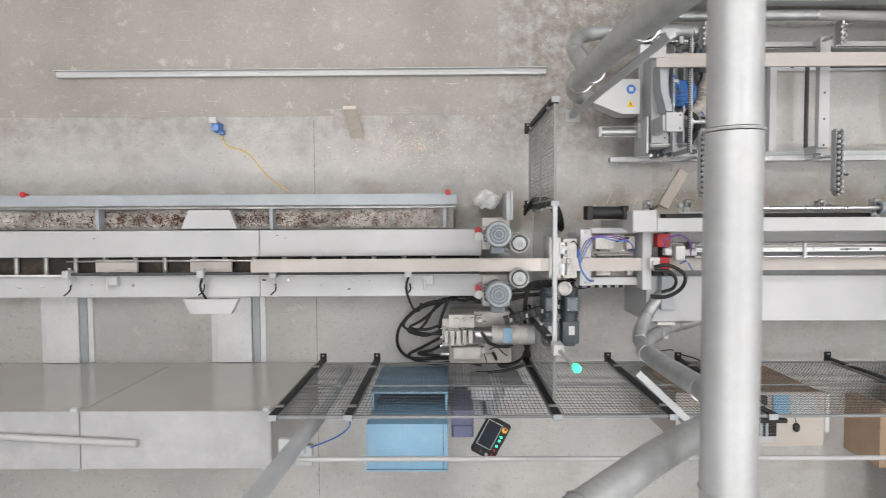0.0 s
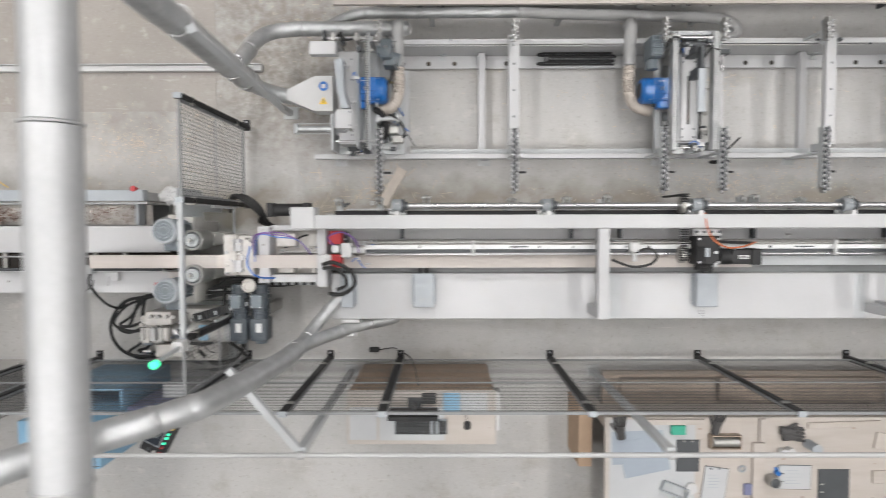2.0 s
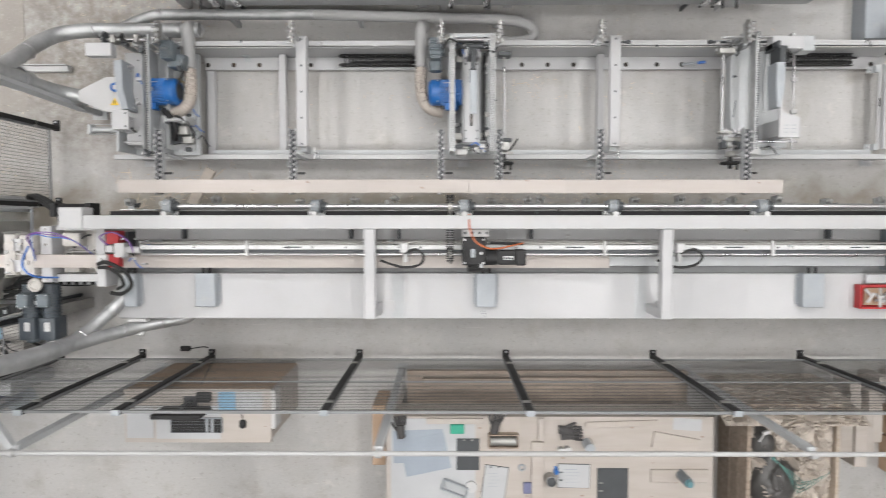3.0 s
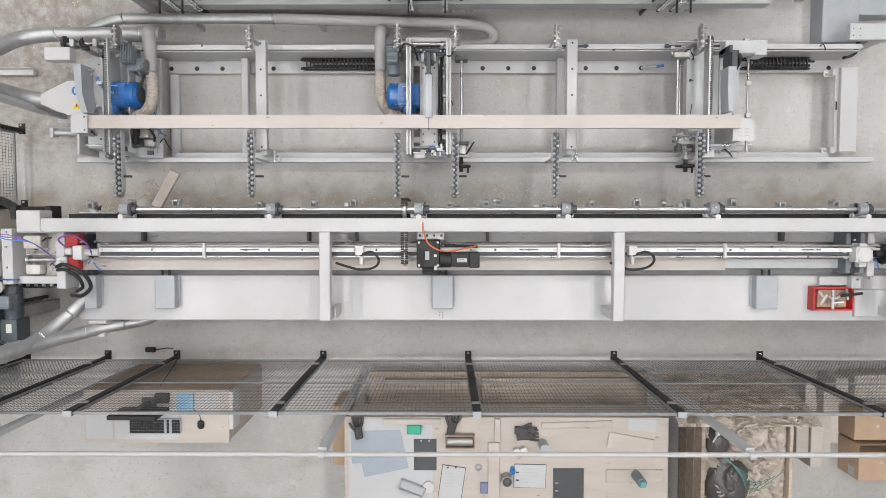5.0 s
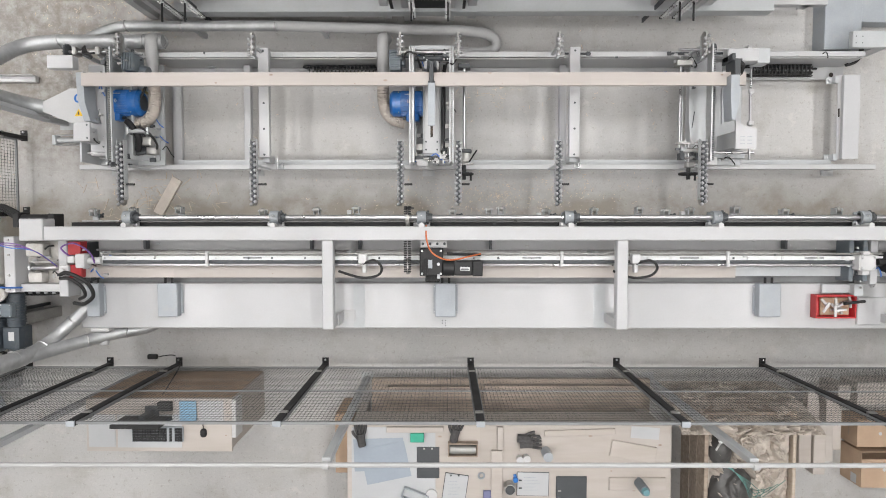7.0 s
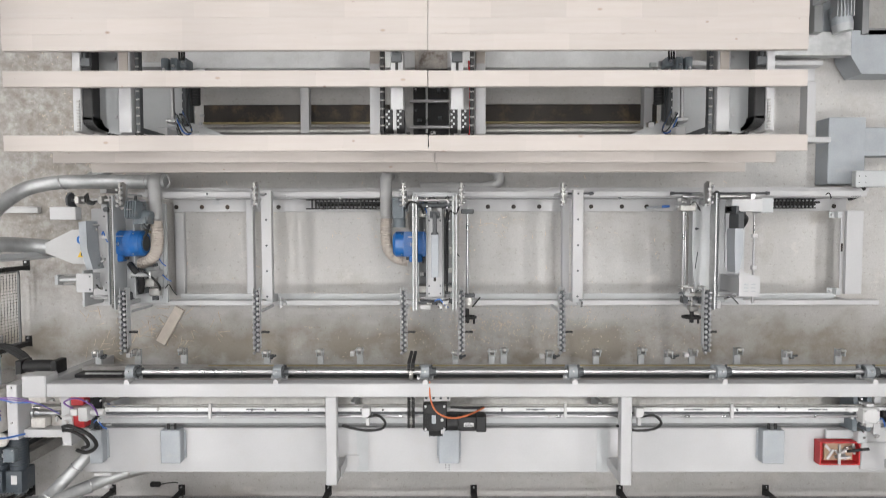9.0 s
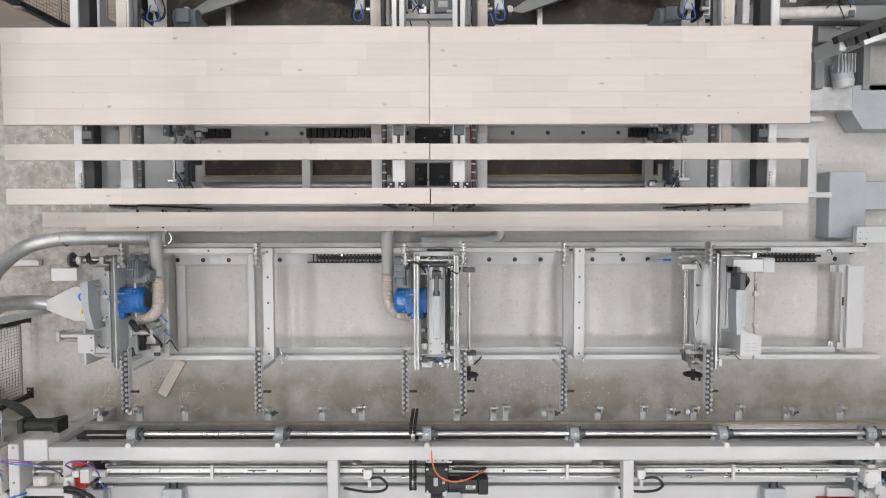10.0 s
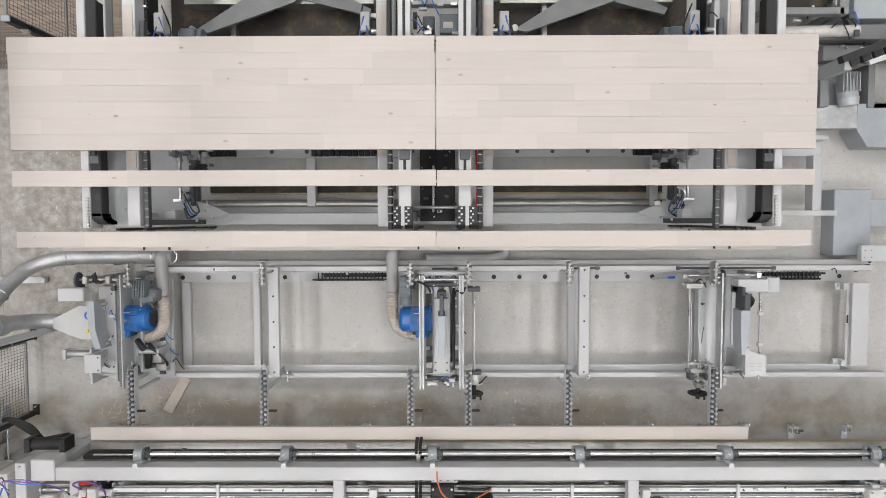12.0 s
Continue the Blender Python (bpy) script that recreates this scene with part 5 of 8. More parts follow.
for o in (-0.362, -0.328):
    part("drive_chain", "black", press, *[box(o - 0.013, o + 0.013, 0.165 - 0.019 * k, 0.177 - 0.019 * k, 1.045 + 0.006 * (k % 2), 1.075 + 0.006 * (k % 2), 0.002) for k in range(29) if not 3 < k < 14], *[box(o - 0.013, o + 0.013, 0.160, 0.175, 0.62 + 0.022 * k, 0.635 + 0.022 * k) for k in range(19)], label="black drive chain over the shaft", kind="stuff")
for y in (0.085, -0.32):
    part("sprocket", "dull_steel", press, rod((-0.36, y, 1.0), (-0.33, y, 1.0), 0.070, 20))
for x, w in ((-3.125, 0.11), (-2.47, 0.175), (-0.03, 0.18), (2.80, 0.19)):
    gb = part("grey_cover", "grey", press, box(x - w / 2, x + w / 2, -0.785, -0.49, 0.704, 0.785, 0.006), label="grey box cover on the bed")
    part("flange", "grey", gb, box(x - w / 2 - 0.018, x + w / 2 + 0.018, -0.765, -0.51, 0.703, 0.709))
    for fx in (-1, 1):
        for fy in (-0.75, -0.525):
            part("screw", "steel", gb, rod((x + fx * (w / 2 + 0.009), fy, 0.709), (x + fx * (w / 2 + 0.009), fy, 0.715), 0.005, 6))
    for o in (-0.03, 0.03):
        part("pin", "black", gb, rod((x + o, -0.49, 0.75), (x + o, -0.44, 0.75), 0.011, 8))
for x in (-0.72, 1.56):
    vb = part("limit_switch", "plastic_white", press, box(x - 0.04, x + 0.03, -0.30, -0.22, 0.95, 1.02, 0.006), box(x - 0.01, x + 0.02, -0.38, -0.30, 0.93, 0.98, 0.004))
    part("cable", "rubber", vb, tube([(x, -0.3, 1.0), (x + 0.1, -0.27, 1.05), (x + 0.16, -0.33, 1.05), (x + 0.12, -0.40, 1.0), (x - 0.02, -0.42, 0.98), (x - 0.2, -0.36, 1.04)], 0.011, 8, 6))
va = part("air_valve", "plastic_white", press, box(-3.14, -3.06, -0.34, -0.22, 0.90, 1.0, 0.01), box(-3.22, -3.16, -0.30, -0.24, 0.9, 0.98, 0.008), rod((-3.06, -0.28, 0.93), (-2.95, -0.28, 0.93), 0.03, 12))
part("air_hose", "purple", va, tube([(-3.2, -0.25, 0.95), (-3.24, -0.17, 1.02), (-3.12, -0.13, 1.04), (-3.02, -0.2, 1.0), (-3.0, -0.3, 0.95)], 0.007, 8, 6))
part("red_guard", "red", va, box(-3.26, -3.15, -0.235, -0.12, 0.80, 0.90, 0.005))
part("red_guard", "red", va, box(-3.26, -3.15, -0.43, -0.32, 0.80, 0.90, 0.005))
# Solid dark block by the red guards, a gap's shade put into colour.
part("dark_gap", "slate", va, box(-3.17, -3.13, -0.47, -0.13, 0.66, 0.80))
part("suction_stub", "plastic_white", press, rod((-3.11, -0.90, 0.62), (-3.11, -1.06, 0.66), 0.038, 18), box(-3.19, -3.03, -0.93, -0.90, 0.5, 0.72, 0.005))
part("end_carriage", "motor_grey", press, box(3.40, 3.44, -0.46, -0.11, 0.72, 0.90, 0.006), box(3.52, 3.56, -0.46, -0.11, 0.72, 0.90, 0.006), label="dark slotted end guide")
part("end_plate", "white", press, box(3.58, 3.64, -0.49, -0.11, 0.70, 0.90, 0.004))
eb = part("end_block", "plastic_white", press, box(3.42, 3.56, -0.36, -0.23, 0.90, 1.0, 0.008), box(3.47, 3.53, -0.40, -0.20, 0.90, 0.965, 0.004))
for x, y in ((3.44, -0.34), (3.54, -0.34), (3.44, -0.25), (3.54, -0.25)):
    part("bolt", "steel", eb, rod((x, y, 1.0), (x, y, 1.012), 0.009, 6))
part("hand_knob", "black", press, rod((3.60, -0.29, 0.95), (3.66, -0.29, 0.95), 0.030, 16), rod((3.66, -0.29, 0.95), (3.70, -0.29, 0.95), 0.085, 20))
part("end_bracket", "pale_grey", press, box(3.28, 3.54, -0.58, -0.50, 0.72, 0.74, 0.004), box(3.52, 3.60, -0.60, -0.49, 0.70, 0.80, 0.006))
part("bed_step", "white", press, box(3.60, 4.2, -0.86, -0.62, 0.701, 0.73, 0.004))
for k in range(5):
    part("access_hole", "slate", press, rod((-0.03 - 0.03 * (k % 2), -0.83 - 0.022 * (k // 2), 0.70), (-0.03 - 0.03 * (k % 2), -0.83 - 0.022 * (k // 2), 0.7035), 0.005, 8))
part("stencil_bar", "slate", press, *[box(0.42 + 0.035 * k, 0.445 + 0.035 * k, -0.902, -0.9, 0.52 + 0.01 * (k % 2), 0.57) for k in range(6)], label="dark unreadable stencil marks")
rb = thing("red_parts_bin", "red plastic bin full of small tools on the press", "bin", (3.37, -0.69, 0.70))
part("tray", "red", rb, box(3.20, 3.55, -0.795, -0.59, 0.704, 0.715), box(3.20, 3.212, -0.795, -0.59, 0.71, 0.79), box(3.538, 3.55, -0.795, -0.59, 0.71, 0.79), box(3.212, 3.538, -0.795, -0.783, 0.71, 0.79), box(3.212, 3.538, -0.602, -0.59, 0.71, 0.79))
part("liner", "card", rb, box(3.27, 3.52, -0.77, -0.62, 0.716, 0.735))
rnd = random.Random(2)
for i in range(11):
    x, y = rnd.uniform(3.28, 3.50), rnd.uniform(-0.74, -0.65)
    part("tool", ("steel", "plastic_white", "dull_steel")[i % 3], rb, box(x - 0.05, x + 0.05, y - 0.011, y + 0.011, 0.737 + i * 0.007, 0.752 + i * 0.007, 0.003, rnd.uniform(0, 180)))
part("handle", "black", rb, rod((3.42, -0.66, 0.82), (3.60, -0.64, 0.82), 0.013, 10))

# ---- cross-cut saw table ----
table = thing("saw_table", "white steel frame of the cross-cut saw line", "saw table", (0.3, 1.05, 0))
part("back_rail", "white", table, box(-2.9, 3.80, 1.560, 1.606, 0.400, 0.416, 0.002), box(-2.9, 3.92, 1.606, 1.650, 0.250, 0.266, 0.002))
part("back_flange", "white", table, box(-2.72, 3.84, 1.428, 1.548, 0.056, 0.073, 0.002))
part("back_web", "white", table, box(-2.9, 3.80, 1.599, 1.605, 0.012, 0.400), box(-2.72, 3.80, 1.549, 1.556, 0.012, 0.398))
for k, x in enumerate((-2.69, -2.44, -2.19, -1.94, -1.69, 0.355, 0.605, 0.855, 1.36, 1.66, 1.90, 3.72)):
    h = part("hole", "dark_pit", table, rod((x, 1.474, 0.0725), (x, 1.474, 0.0745), 0.021, 16), label="round hole through the flange")
    part("hole_rim", "dull_steel", h, torus((x, 1.474, 0.074), (0, 0, 1), 0.0225, 0.002, 16, 4))
for x in (-2.30, 0.15, 1.25, 2.9):
    part("flange_bracket", "pale_grey", table, box(x - 0.03, x + 0.03, 1.500, 1.548, 0.074, 0.082), box(x - 0.03, x + 0.03, 1.540, 1.548, 0.082, 0.15))
part("stop_rod", "slate", table, rod((2.0, 1.585, 0.43), (2.9, 1.585, 0.43), 0.010, 10), box(2.0, 2.03, 1.57, 1.60, 0.416, 0.44), box(2.87, 2.9, 1.57, 1.60, 0.416, 0.44))
for x in (-0.02, 1.28):
    part("stop_rod", "slate", table, rod((x - 0.22, 1.585, 0.43), (x + 0.02, 1.585, 0.43), 0.009, 10), box(x - 0.02, x + 0.01, 1.57, 1.60, 0.416, 0.44))
part("front_rail", "white", table, box(-3.5, 4.02, 0.541, 0.587, 0.22, 0.31, 0.004))
part("front_lip", "pale_grey", table, box(-2.60, 3.66, 0.588, 0.640, 0.20, 0.212, 0.002))
bar = part("end_bar", "white", table, box(3.715, 3.87, 0.641, 1.427, 0.24, 0.28, 0.003), box(3.69, 3.714, 0.641, 1.427, 0.225, 0.233))
# Thin dark inlay paints the shade of a slot beside the bar.
part("slot", "dark_pit", bar, box(3.695, 3.711, 1.04, 1.12, 0.233, 0.2345))
for y in (0.66, 1.39):
    pl = part("corner_bracket", "pale_grey", table, box(3.60, 3.689, y - 0.03, y + 0.03, 0.188, 0.197), box(3.65, 3.689, y - 0.03, y + 0.03, 0.197, 0.25))
    part("bolt", "steel", pl, rod((3.625, y, 0.197), (3.625, y, 0.212), 0.011, 8))
part("end_bar", "white", table, box(-2.72, -2.63, 0.593, 1.427, 0.012, 0.06, 0.006))
for x in (-1.67, 1.13):
    c = part("cross_bar", "white", table, box(x - 0.047, x + 0.047, 0.63, 1.61, 0.49, 0.55, 0.004))
    part("bolt", "slate", c, *[rod((x, 0.655 + 0.231 * k, 0.55), (x, 0.655 + 0.231 * k, 0.5525), 0.010, 8) for k in range(5)], kind="stuff")
    part("bracket", "pale_grey", c, box(x - 0.03, x + 0.03, 0.59, 0.66, 0.312, 0.49, 0.004), box(x + 0.05, x + 0.11, 0.545, 0.60, 0.311, 0.33, 0.003), box(x + 0.06, x + 0.10, 0.59, 0.60, 0.33, 0.42, 0.003))
    part("clamp_screw", "steel", c, rod((x + 0.075, 0.545, 0.40), (x + 0.075, 0.64, 0.40), 0.009, 10), rod((x + 0.075, 0.535, 0.40), (x + 0.075, 0.545, 0.40), 0.018, 6), rod((x + 0.055, 0.57, 0.33), (x + 0.055, 0.57, 0.35), 0.012, 6), rod((x + 0.097, 0.57, 0.33), (x + 0.097, 0.57, 0.35), 0.012, 6))
    part("stand", "pale_grey", c, box(x - 0.03, x + 0.03, 1.555, 1.598, 0.074, 0.49))
for x in (-1.935, 1.09):
    part("brace", "white", table, box(x - 0.033, x + 0.033, 0.593, 1.545, 0.13, 0.20, 0.005))
for x in (-3.3, -1.9, -0.2, 1.07, 2.4, 3.75):
    part("leg", "white", table, box(x - 0.03, x + 0.03, 0.55, 0.586, 0, 0.22))
    part("leg", "white", table, box(x - 0.03, x + 0.03, 1.607, 1.645, 0, 0.25))
    part("foot_plate", "zinc", table, box(x - 0.06, x + 0.06, 0.50, 0.62, 0, 0.008))
for x0, x1 in ((-1.40, -0.66), (2.84, 3.52)):
    cc = thing("cable_chain", "black plastic energy chain lying in the rail", "cable chain", ((x0 + x1) / 2, 1.49, 0.074), group="cable chains")
    for y in (1.452, 1.536):
        part("lower_run", "black", cc, box(x0 + 0.05, x1, y, y + 0.008, 0.074, 0.120, 0.003))
    part("end_curve", "black", cc, *[beam((x0 + 0.055 - 0.045 * math.sin(math.pi * k / 6), y, 0.135 - 0.040 * math.cos(math.pi * k / 6)), (x0 + 0.055 - 0.045 * math.sin(math.pi * (k + 1) / 6), y, 0.135 - 0.040 * math.cos(math.pi * (k + 1) / 6)), 0.010, 0.036) for y in (1.456, 1.540) for k in range(6)], label="curved end of the chain")
    part("cable", "rubber", cc, rod((x0 + 0.1, 1.49, 0.10), (x1, 1.49, 0.10), 0.012, 8), rod((x0 + 0.1, 1.51, 0.17), (x1, 1.51, 0.17), 0.010, 8))
    for k in range(int((x1 - x0 - 0.08) / 0.036)):
        x = x0 + 0.05 + 0.036 * k
        part("link", "black", cc, box(x, x + 0.033, 1.450, 1.461, 0.158, 0.196, 0.002), box(x, x + 0.033, 1.535, 1.546, 0.158, 0.196, 0.002), box(x + 0.008, x + 0.020, 1.461, 1.535, 0.184, 0.194))
def chain_run(x, y0, y1, z):
    """Two staggered rows of bright rollers on dark links."""
    n = int((y1 - y0) / 0.0225)
    forms = []
    for k in range(n):
        y = y0 + 0.0225 * k
        forms.append(ball(x + (0.0175 if k % 2 else -0.0175), y, z, 0.0152))
    return forms


for i, x in enumerate((-2.84, -1.69, -0.42, 0.078, 0.942, 2.19)):
    cv = thing("chain_conveyor", "slim chain conveyor with bright roller chain", "conveyor", (x, 0.9, 0), group="chain conveyors")
    for a, b in ((0.24, 0.76), (1.46, 1.66)):
        part("rail", "pale_grey", cv, box(x - 0.008, x + 0.008, a, b, 0.70, 0.735, 0.002))
    part("chain_bed", "slate", cv, box(x - 0.016, x + 0.016, 0.21, 0.74, 0.800, 0.816), box(x - 0.008, x + 0.008, 0.24, 0.72, 0.735, 0.80))
    part("chain_bed", "dull_steel", cv, box(x - 0.010, x + 0.010, 1.47, 1.66, 0.800, 0.816), box(x - 0.008, x + 0.008, 1.48, 1.65, 0.735, 0.80))
    part("chain", "steel", cv, *chain_run(x, 0.20, 0.745, 0.822), label="bright roller chain", kind="stuff")
    part("chain", "steel", cv, *chain_run(x, 1.47, 1.66, 0.822), label="bright roller chain", kind="stuff")
    part("tab", "black", cv, box(x + 0.02, x + 0.10, 0.365, 0.383, 0.76, 0.78, 0.003))
    part("sprocket", "dull_steel", cv, rod((x - 0.01, 0.235, 0.77), (x + 0.01, 0.235, 0.77), 0.045, 16))
    part("sprocket", "dull_steel", cv, rod((x - 0.01, 1.63, 0.77), (x + 0.01, 1.63, 0.77), 0.045, 16))
    if x == -1.69:
        part("return_rail", "slate", cv, box(x - 0.012, x + 0.012, 0.66, 1.46, 0.30, 0.335, 0.002), label="dark chain return rail")
    part("side_plate", "pale_grey", cv, box(x - 0.030, x - 0.026, 0.24, 0.76, 0.77, 0.806), box(x + 0.026, x + 0.030, 0.24, 0.76, 0.77, 0.806))
    part("pin", "dull_steel", cv, *[rod((x - 0.034, 0.26 + 0.12 * k, 0.788), (x + 0.034, 0.26 + 0.12 * k, 0.788), 0.006, 6) for k in range(5)], kind="stuff")
    part("support", "pale_grey", cv, box(x - 0.012, x + 0.012, 0.53, 0.55, 0.31, 0.69))
    part("support", "pale_grey", cv, box(x - 0.012, x + 0.012, 1.56, 1.58, 0.46, 0.69))


def blue_motor(parent, x0, x1, y, z, r=0.115):
    d = 1 if x1 > x0 else -1
    xa, xb = x0 + 0.05 * d, x1 - 0.10 * d
    m = part("saw_motor", "blue", parent, rod((xa, y, z), (xb, y, z), r - 0.014, 28), rod((x0, y, z), (xa, y, z), r - 0.004, 28), label="blue ribbed electric motor")
    fins = []
    for k in range(30):
        a = math.pi * 2 * k / 30
        c, s = math.cos(a), math.sin(a)
        fins.append(beam((xa, y + c * (r - 0.007), z + s * (r - 0.007)), (xb, y + c * (r - 0.007), z + s * (r - 0.007)), *((0.018, 0.005) if abs(s) > 0.72 else (0.012, 0.012))))
    part("cooling_fin", "blue", m, *fins, kind="stuff")
    cover = part("fan_cover", "blue", m, rod((xb, y, z), (x1 - 0.025 * d, y, z), r, 32), rod((x1 - 0.025 * d, y, z), (x1, y, z), r, 32, r * 0.78))
    part("fan_grille", "slate", cover, rod((x1, y, z), (x1 + 0.003 * d, y, z), r * 0.6, 16))
    for a in (40, 140):
        part("cover_screw", "steel", cover, ball(xb + 0.02 * d, y + r * math.cos(radians(a)), z + r * math.sin(radians(a)), 0.007))
    part("terminal_box", "blue", m, box(*sorted((xa + d * 0.02, xa + d * 0.14)), y - r - 0.045, y - r + 0.02, z - 0.03, z + 0.06, 0.008))
    part("cable_gland", "slate", m, rod((xa + d * 0.14, y - r - 0.015, z + 0.01), (xa + d * 0.17, y - r - 0.015, z + 0.01), 0.014, 10))
    part("eye_bolt", "steel", m, torus(((x0 + x1) / 2, y, z + r + 0.008), (1, 0, 0), 0.014, 0.004, 14, 6))
    part("type_plate", "plastic_white", m, box((x0 + x1) / 2 - 0.03, (x0 + x1) / 2 + 0.03, y + r * 0.55, y + r * 0.60, z + r * 0.80, z + r * 0.86))
def suction_hose(parent, x, y_top, bend, z):
    part("hose_top", "pale_hose", parent, tube([(x + 0.02, y_top + 0.06, z - 0.12), (x + 0.005, y_top + 0.03, z + 0.02), (x, y_top - 0.06, z + 0.02), (x, y_top - 0.33, z)], 0.054, 20, 6), label="pale rigid hose end")
    part("suction_hose", "hose", parent, tube([(x, y_top - 0.33, z), (x + 0.005 * bend, y_top - 0.50, z - 0.01), (x - 0.02 * bend, y_top - 0.63, z - 0.02), (x - 0.09 * bend, y_top - 0.705, z - 0.03), (x - 0.20 * bend, y_top - 0.735, z - 0.04)], 0.05, 16, 8, 0.005, 0.011), label="beige spiral suction hose")
    part("hose_clip", "steel", parent, torus((x, y_top - 0.335, z), (0, 1, 0), 0.056, 0.006, 24, 6))


saw = thing("saw_unit", "end saw unit with blue motor and white suction hood", "saw", (-3.0, 1.1, 0))
part("base_plate", "pale_grey", saw, box(-3.26, -2.66, 0.575, 1.5, 0.335, 0.365, 0.004))
part("body", "white", saw, box(-3.22, -3.06, 0.64, 1.45, 0.365, 0.60, 0.008))
part("grey_plate", "pale_grey", saw, prism([(-3.0, 1.42), (-2.80, 1.36), (-2.68, 1.10), (-2.70, 0.62), (-3.0, 0.62)], 0.366, 0.385))
part("saw_guard", "grey", saw, prism([(-3.215, 1.33), (-3.150, 1.34), (-3.145, 1.09), (-3.10, 0.92), (-3.155, 0.92), (-3.205, 1.10)], 0.62, 0.79), label="grey folded blade guard")
hood = part("suction_hood", "plastic_white", saw, prism([(-3.70, 1.14), (-3.70, 1.05), (-3.45, 0.95), (-3.29, 0.95), (-3.29, 1.26), (-3.45, 1.26)], 0.30, 0.50), label="white tapered suction hood")
part("warning_sign", "yellow", hood, prism([(-3.41, 1.01), (-3.335, 1.01), (-3.372, 1.075)], 0.5005, 0.504))
part("warning_mark", "slate", hood, box(-3.377, -3.367, 1.022, 1.052, 0.504, 0.506))
part("sign_disc", "sign_blue", hood, rod((-3.37, 1.17, 0.50), (-3.37, 1.17, 0.504), 0.042, 20))
part("sign_mark", "plastic_white", hood, box(-3.388, -3.352, 1.15, 1.188, 0.504, 0.506))
part("hood_ring", "steel", hood, torus((-3.70, 1.095, 0.40), (1, -0.1, 0.3), 0.066, 0.008, 24, 6))
part("crosshead", "white", saw, box(-3.41, -3.19, 1.35, 1.46, 0.78, 0.87, 0.005))
part("clamp_plate", "white", saw, box(-3.19, -3.05, 0.735, 0.895, 0.865, 0.885, 0.003))
part("clamp_post", "white", saw, box(-3.21, -3.15, 0.74, 0.88, 0.56, 0.864, 0.006))
part("clamp_hole", "slate", saw, rod((-3.075, 0.87, 0.885), (-3.075, 0.87, 0.887), 0.008, 8), rod((-3.075, 0.76, 0.885), (-3.075, 0.76, 0.887), 0.008, 8))
part("guide_rod", "steel", saw, rod((-3.24, 0.665, 0.60), (-2.9, 0.665, 0.60), 0.012, 10))
part("guide_rod", "steel", saw, rod((-3.06, 1.52, 0.66), (-2.7, 1.52, 0.66), 0.010, 10))
part("drive_chain", "slate", saw, box(-2.956, -2.938, 0.58, 1.55, 0.745, 0.766), label="upright chain rail")
part("rail_plate", "pale_grey", saw, box(-2.937, -2.926, 0.57, 1.56, 0.735, 0.770), box(-2.935, -2.915, 1.50, 1.55, 0.36, 0.70), box(-2.935, -2.915, 0.58, 0.62, 0.36, 0.70))
part("piston", "zinc", saw, rod((-3.62, 0.80, 0.42), (-3.30, 0.80, 0.42), 0.030, 18), rod((-3.30, 0.80, 0.42), (-3.2, 0.80, 0.42), 0.010, 12), box(-3.30, -3.24, 0.73, 0.87, 0.36, 0.49, 0.005))
for y in (0.755, 0.845):
    part("tie_rod", "steel", saw, rod((-3.62, y, 0.45), (-3.26, y, 0.45), 0.006, 8))
part("piston_cap", "pale_grey", saw, box(-3.65, -3.62, 0.755, 0.845, 0.375, 0.465, 0.004))
shaft = part("cross_shaft", "steel", saw, rod((-3.33, 1.52, 0.74), (-2.96, 1.52, 0.74), 0.013, 12), label="bright cross shaft")
part("sprocket", "slate", shaft, rod((-3.315, 1.52, 0.74), (-3.295, 1.52, 0.74), 0.058, 22), *[box(-3.314, -3.296, 1.52 + 0.062 * math.cos(a) - 0.006, 1.52 + 0.062 * math.cos(a) + 0.006, 0.74 + 0.062 * math.sin(a) - 0.006, 0.74 + 0.062 * math.sin(a) + 0.006) for a in [k * math.pi / 7 for k in range(14)]])
part("bearing", "dull_steel", shaft, box(-3.25, -3.21, 1.485, 1.555, 0.69, 0.785, 0.006))
part("bearing", "dull_steel", shaft, box(-3.05, -3.01, 1.485, 1.555, 0.69, 0.785, 0.006))
part("shaft_post", "pale_grey", saw, box(-3.24, -3.22, 1.505, 1.535, 0.0, 0.69), box(-3.04, -3.02, 1.505, 1.535, 0.0, 0.69))
part("chain_roller", "dull_steel", saw, *[rod((-2.958, 0.59 + 0.0195 * k, 0.768), (-2.938, 0.59 + 0.0195 * k, 0.768), 0.0065, 6) for k in range(49)], kind="stuff")
part("slotted_plate", "pale_grey", saw, box(-2.90, -2.885, 0.66, 1.50, 0.386, 0.50, 0.002), box(-3.05, -3.035, 0.60, 1.50, 0.366, 0.66, 0.002))
part("small_cylinder", "zinc", saw, rod((-2.86, 0.86, 0.60), (-2.70, 0.86, 0.60), 0.022, 14), box(-2.88, -2.86, 0.83, 0.89, 0.386, 0.63), box(-2.70, -2.68, 0.83, 0.89, 0.386, 0.63))
part("dark_elbow", "black", saw, tube([(-2.90, 0.95, 0.56), (-2.84, 0.90, 0.60), (-2.80, 0.80, 0.56), (-2.84, 0.70, 0.50)], 0.028, 14, 5))
for k in range(4):
    part("cable", "rubber", saw, tube([(-3.02, 1.56 - 0.01 * k, 0.70), (-3.10 - 0.02 * k, 1.50, 0.76), (-3.17, 1.54 + 0.012 * k, 0.72), (-3.26, 1.50, 0.68)], 0.008, 8, 5))
blue_motor(saw, -3.18, -2.80, 1.135, 0.46, 0.120)
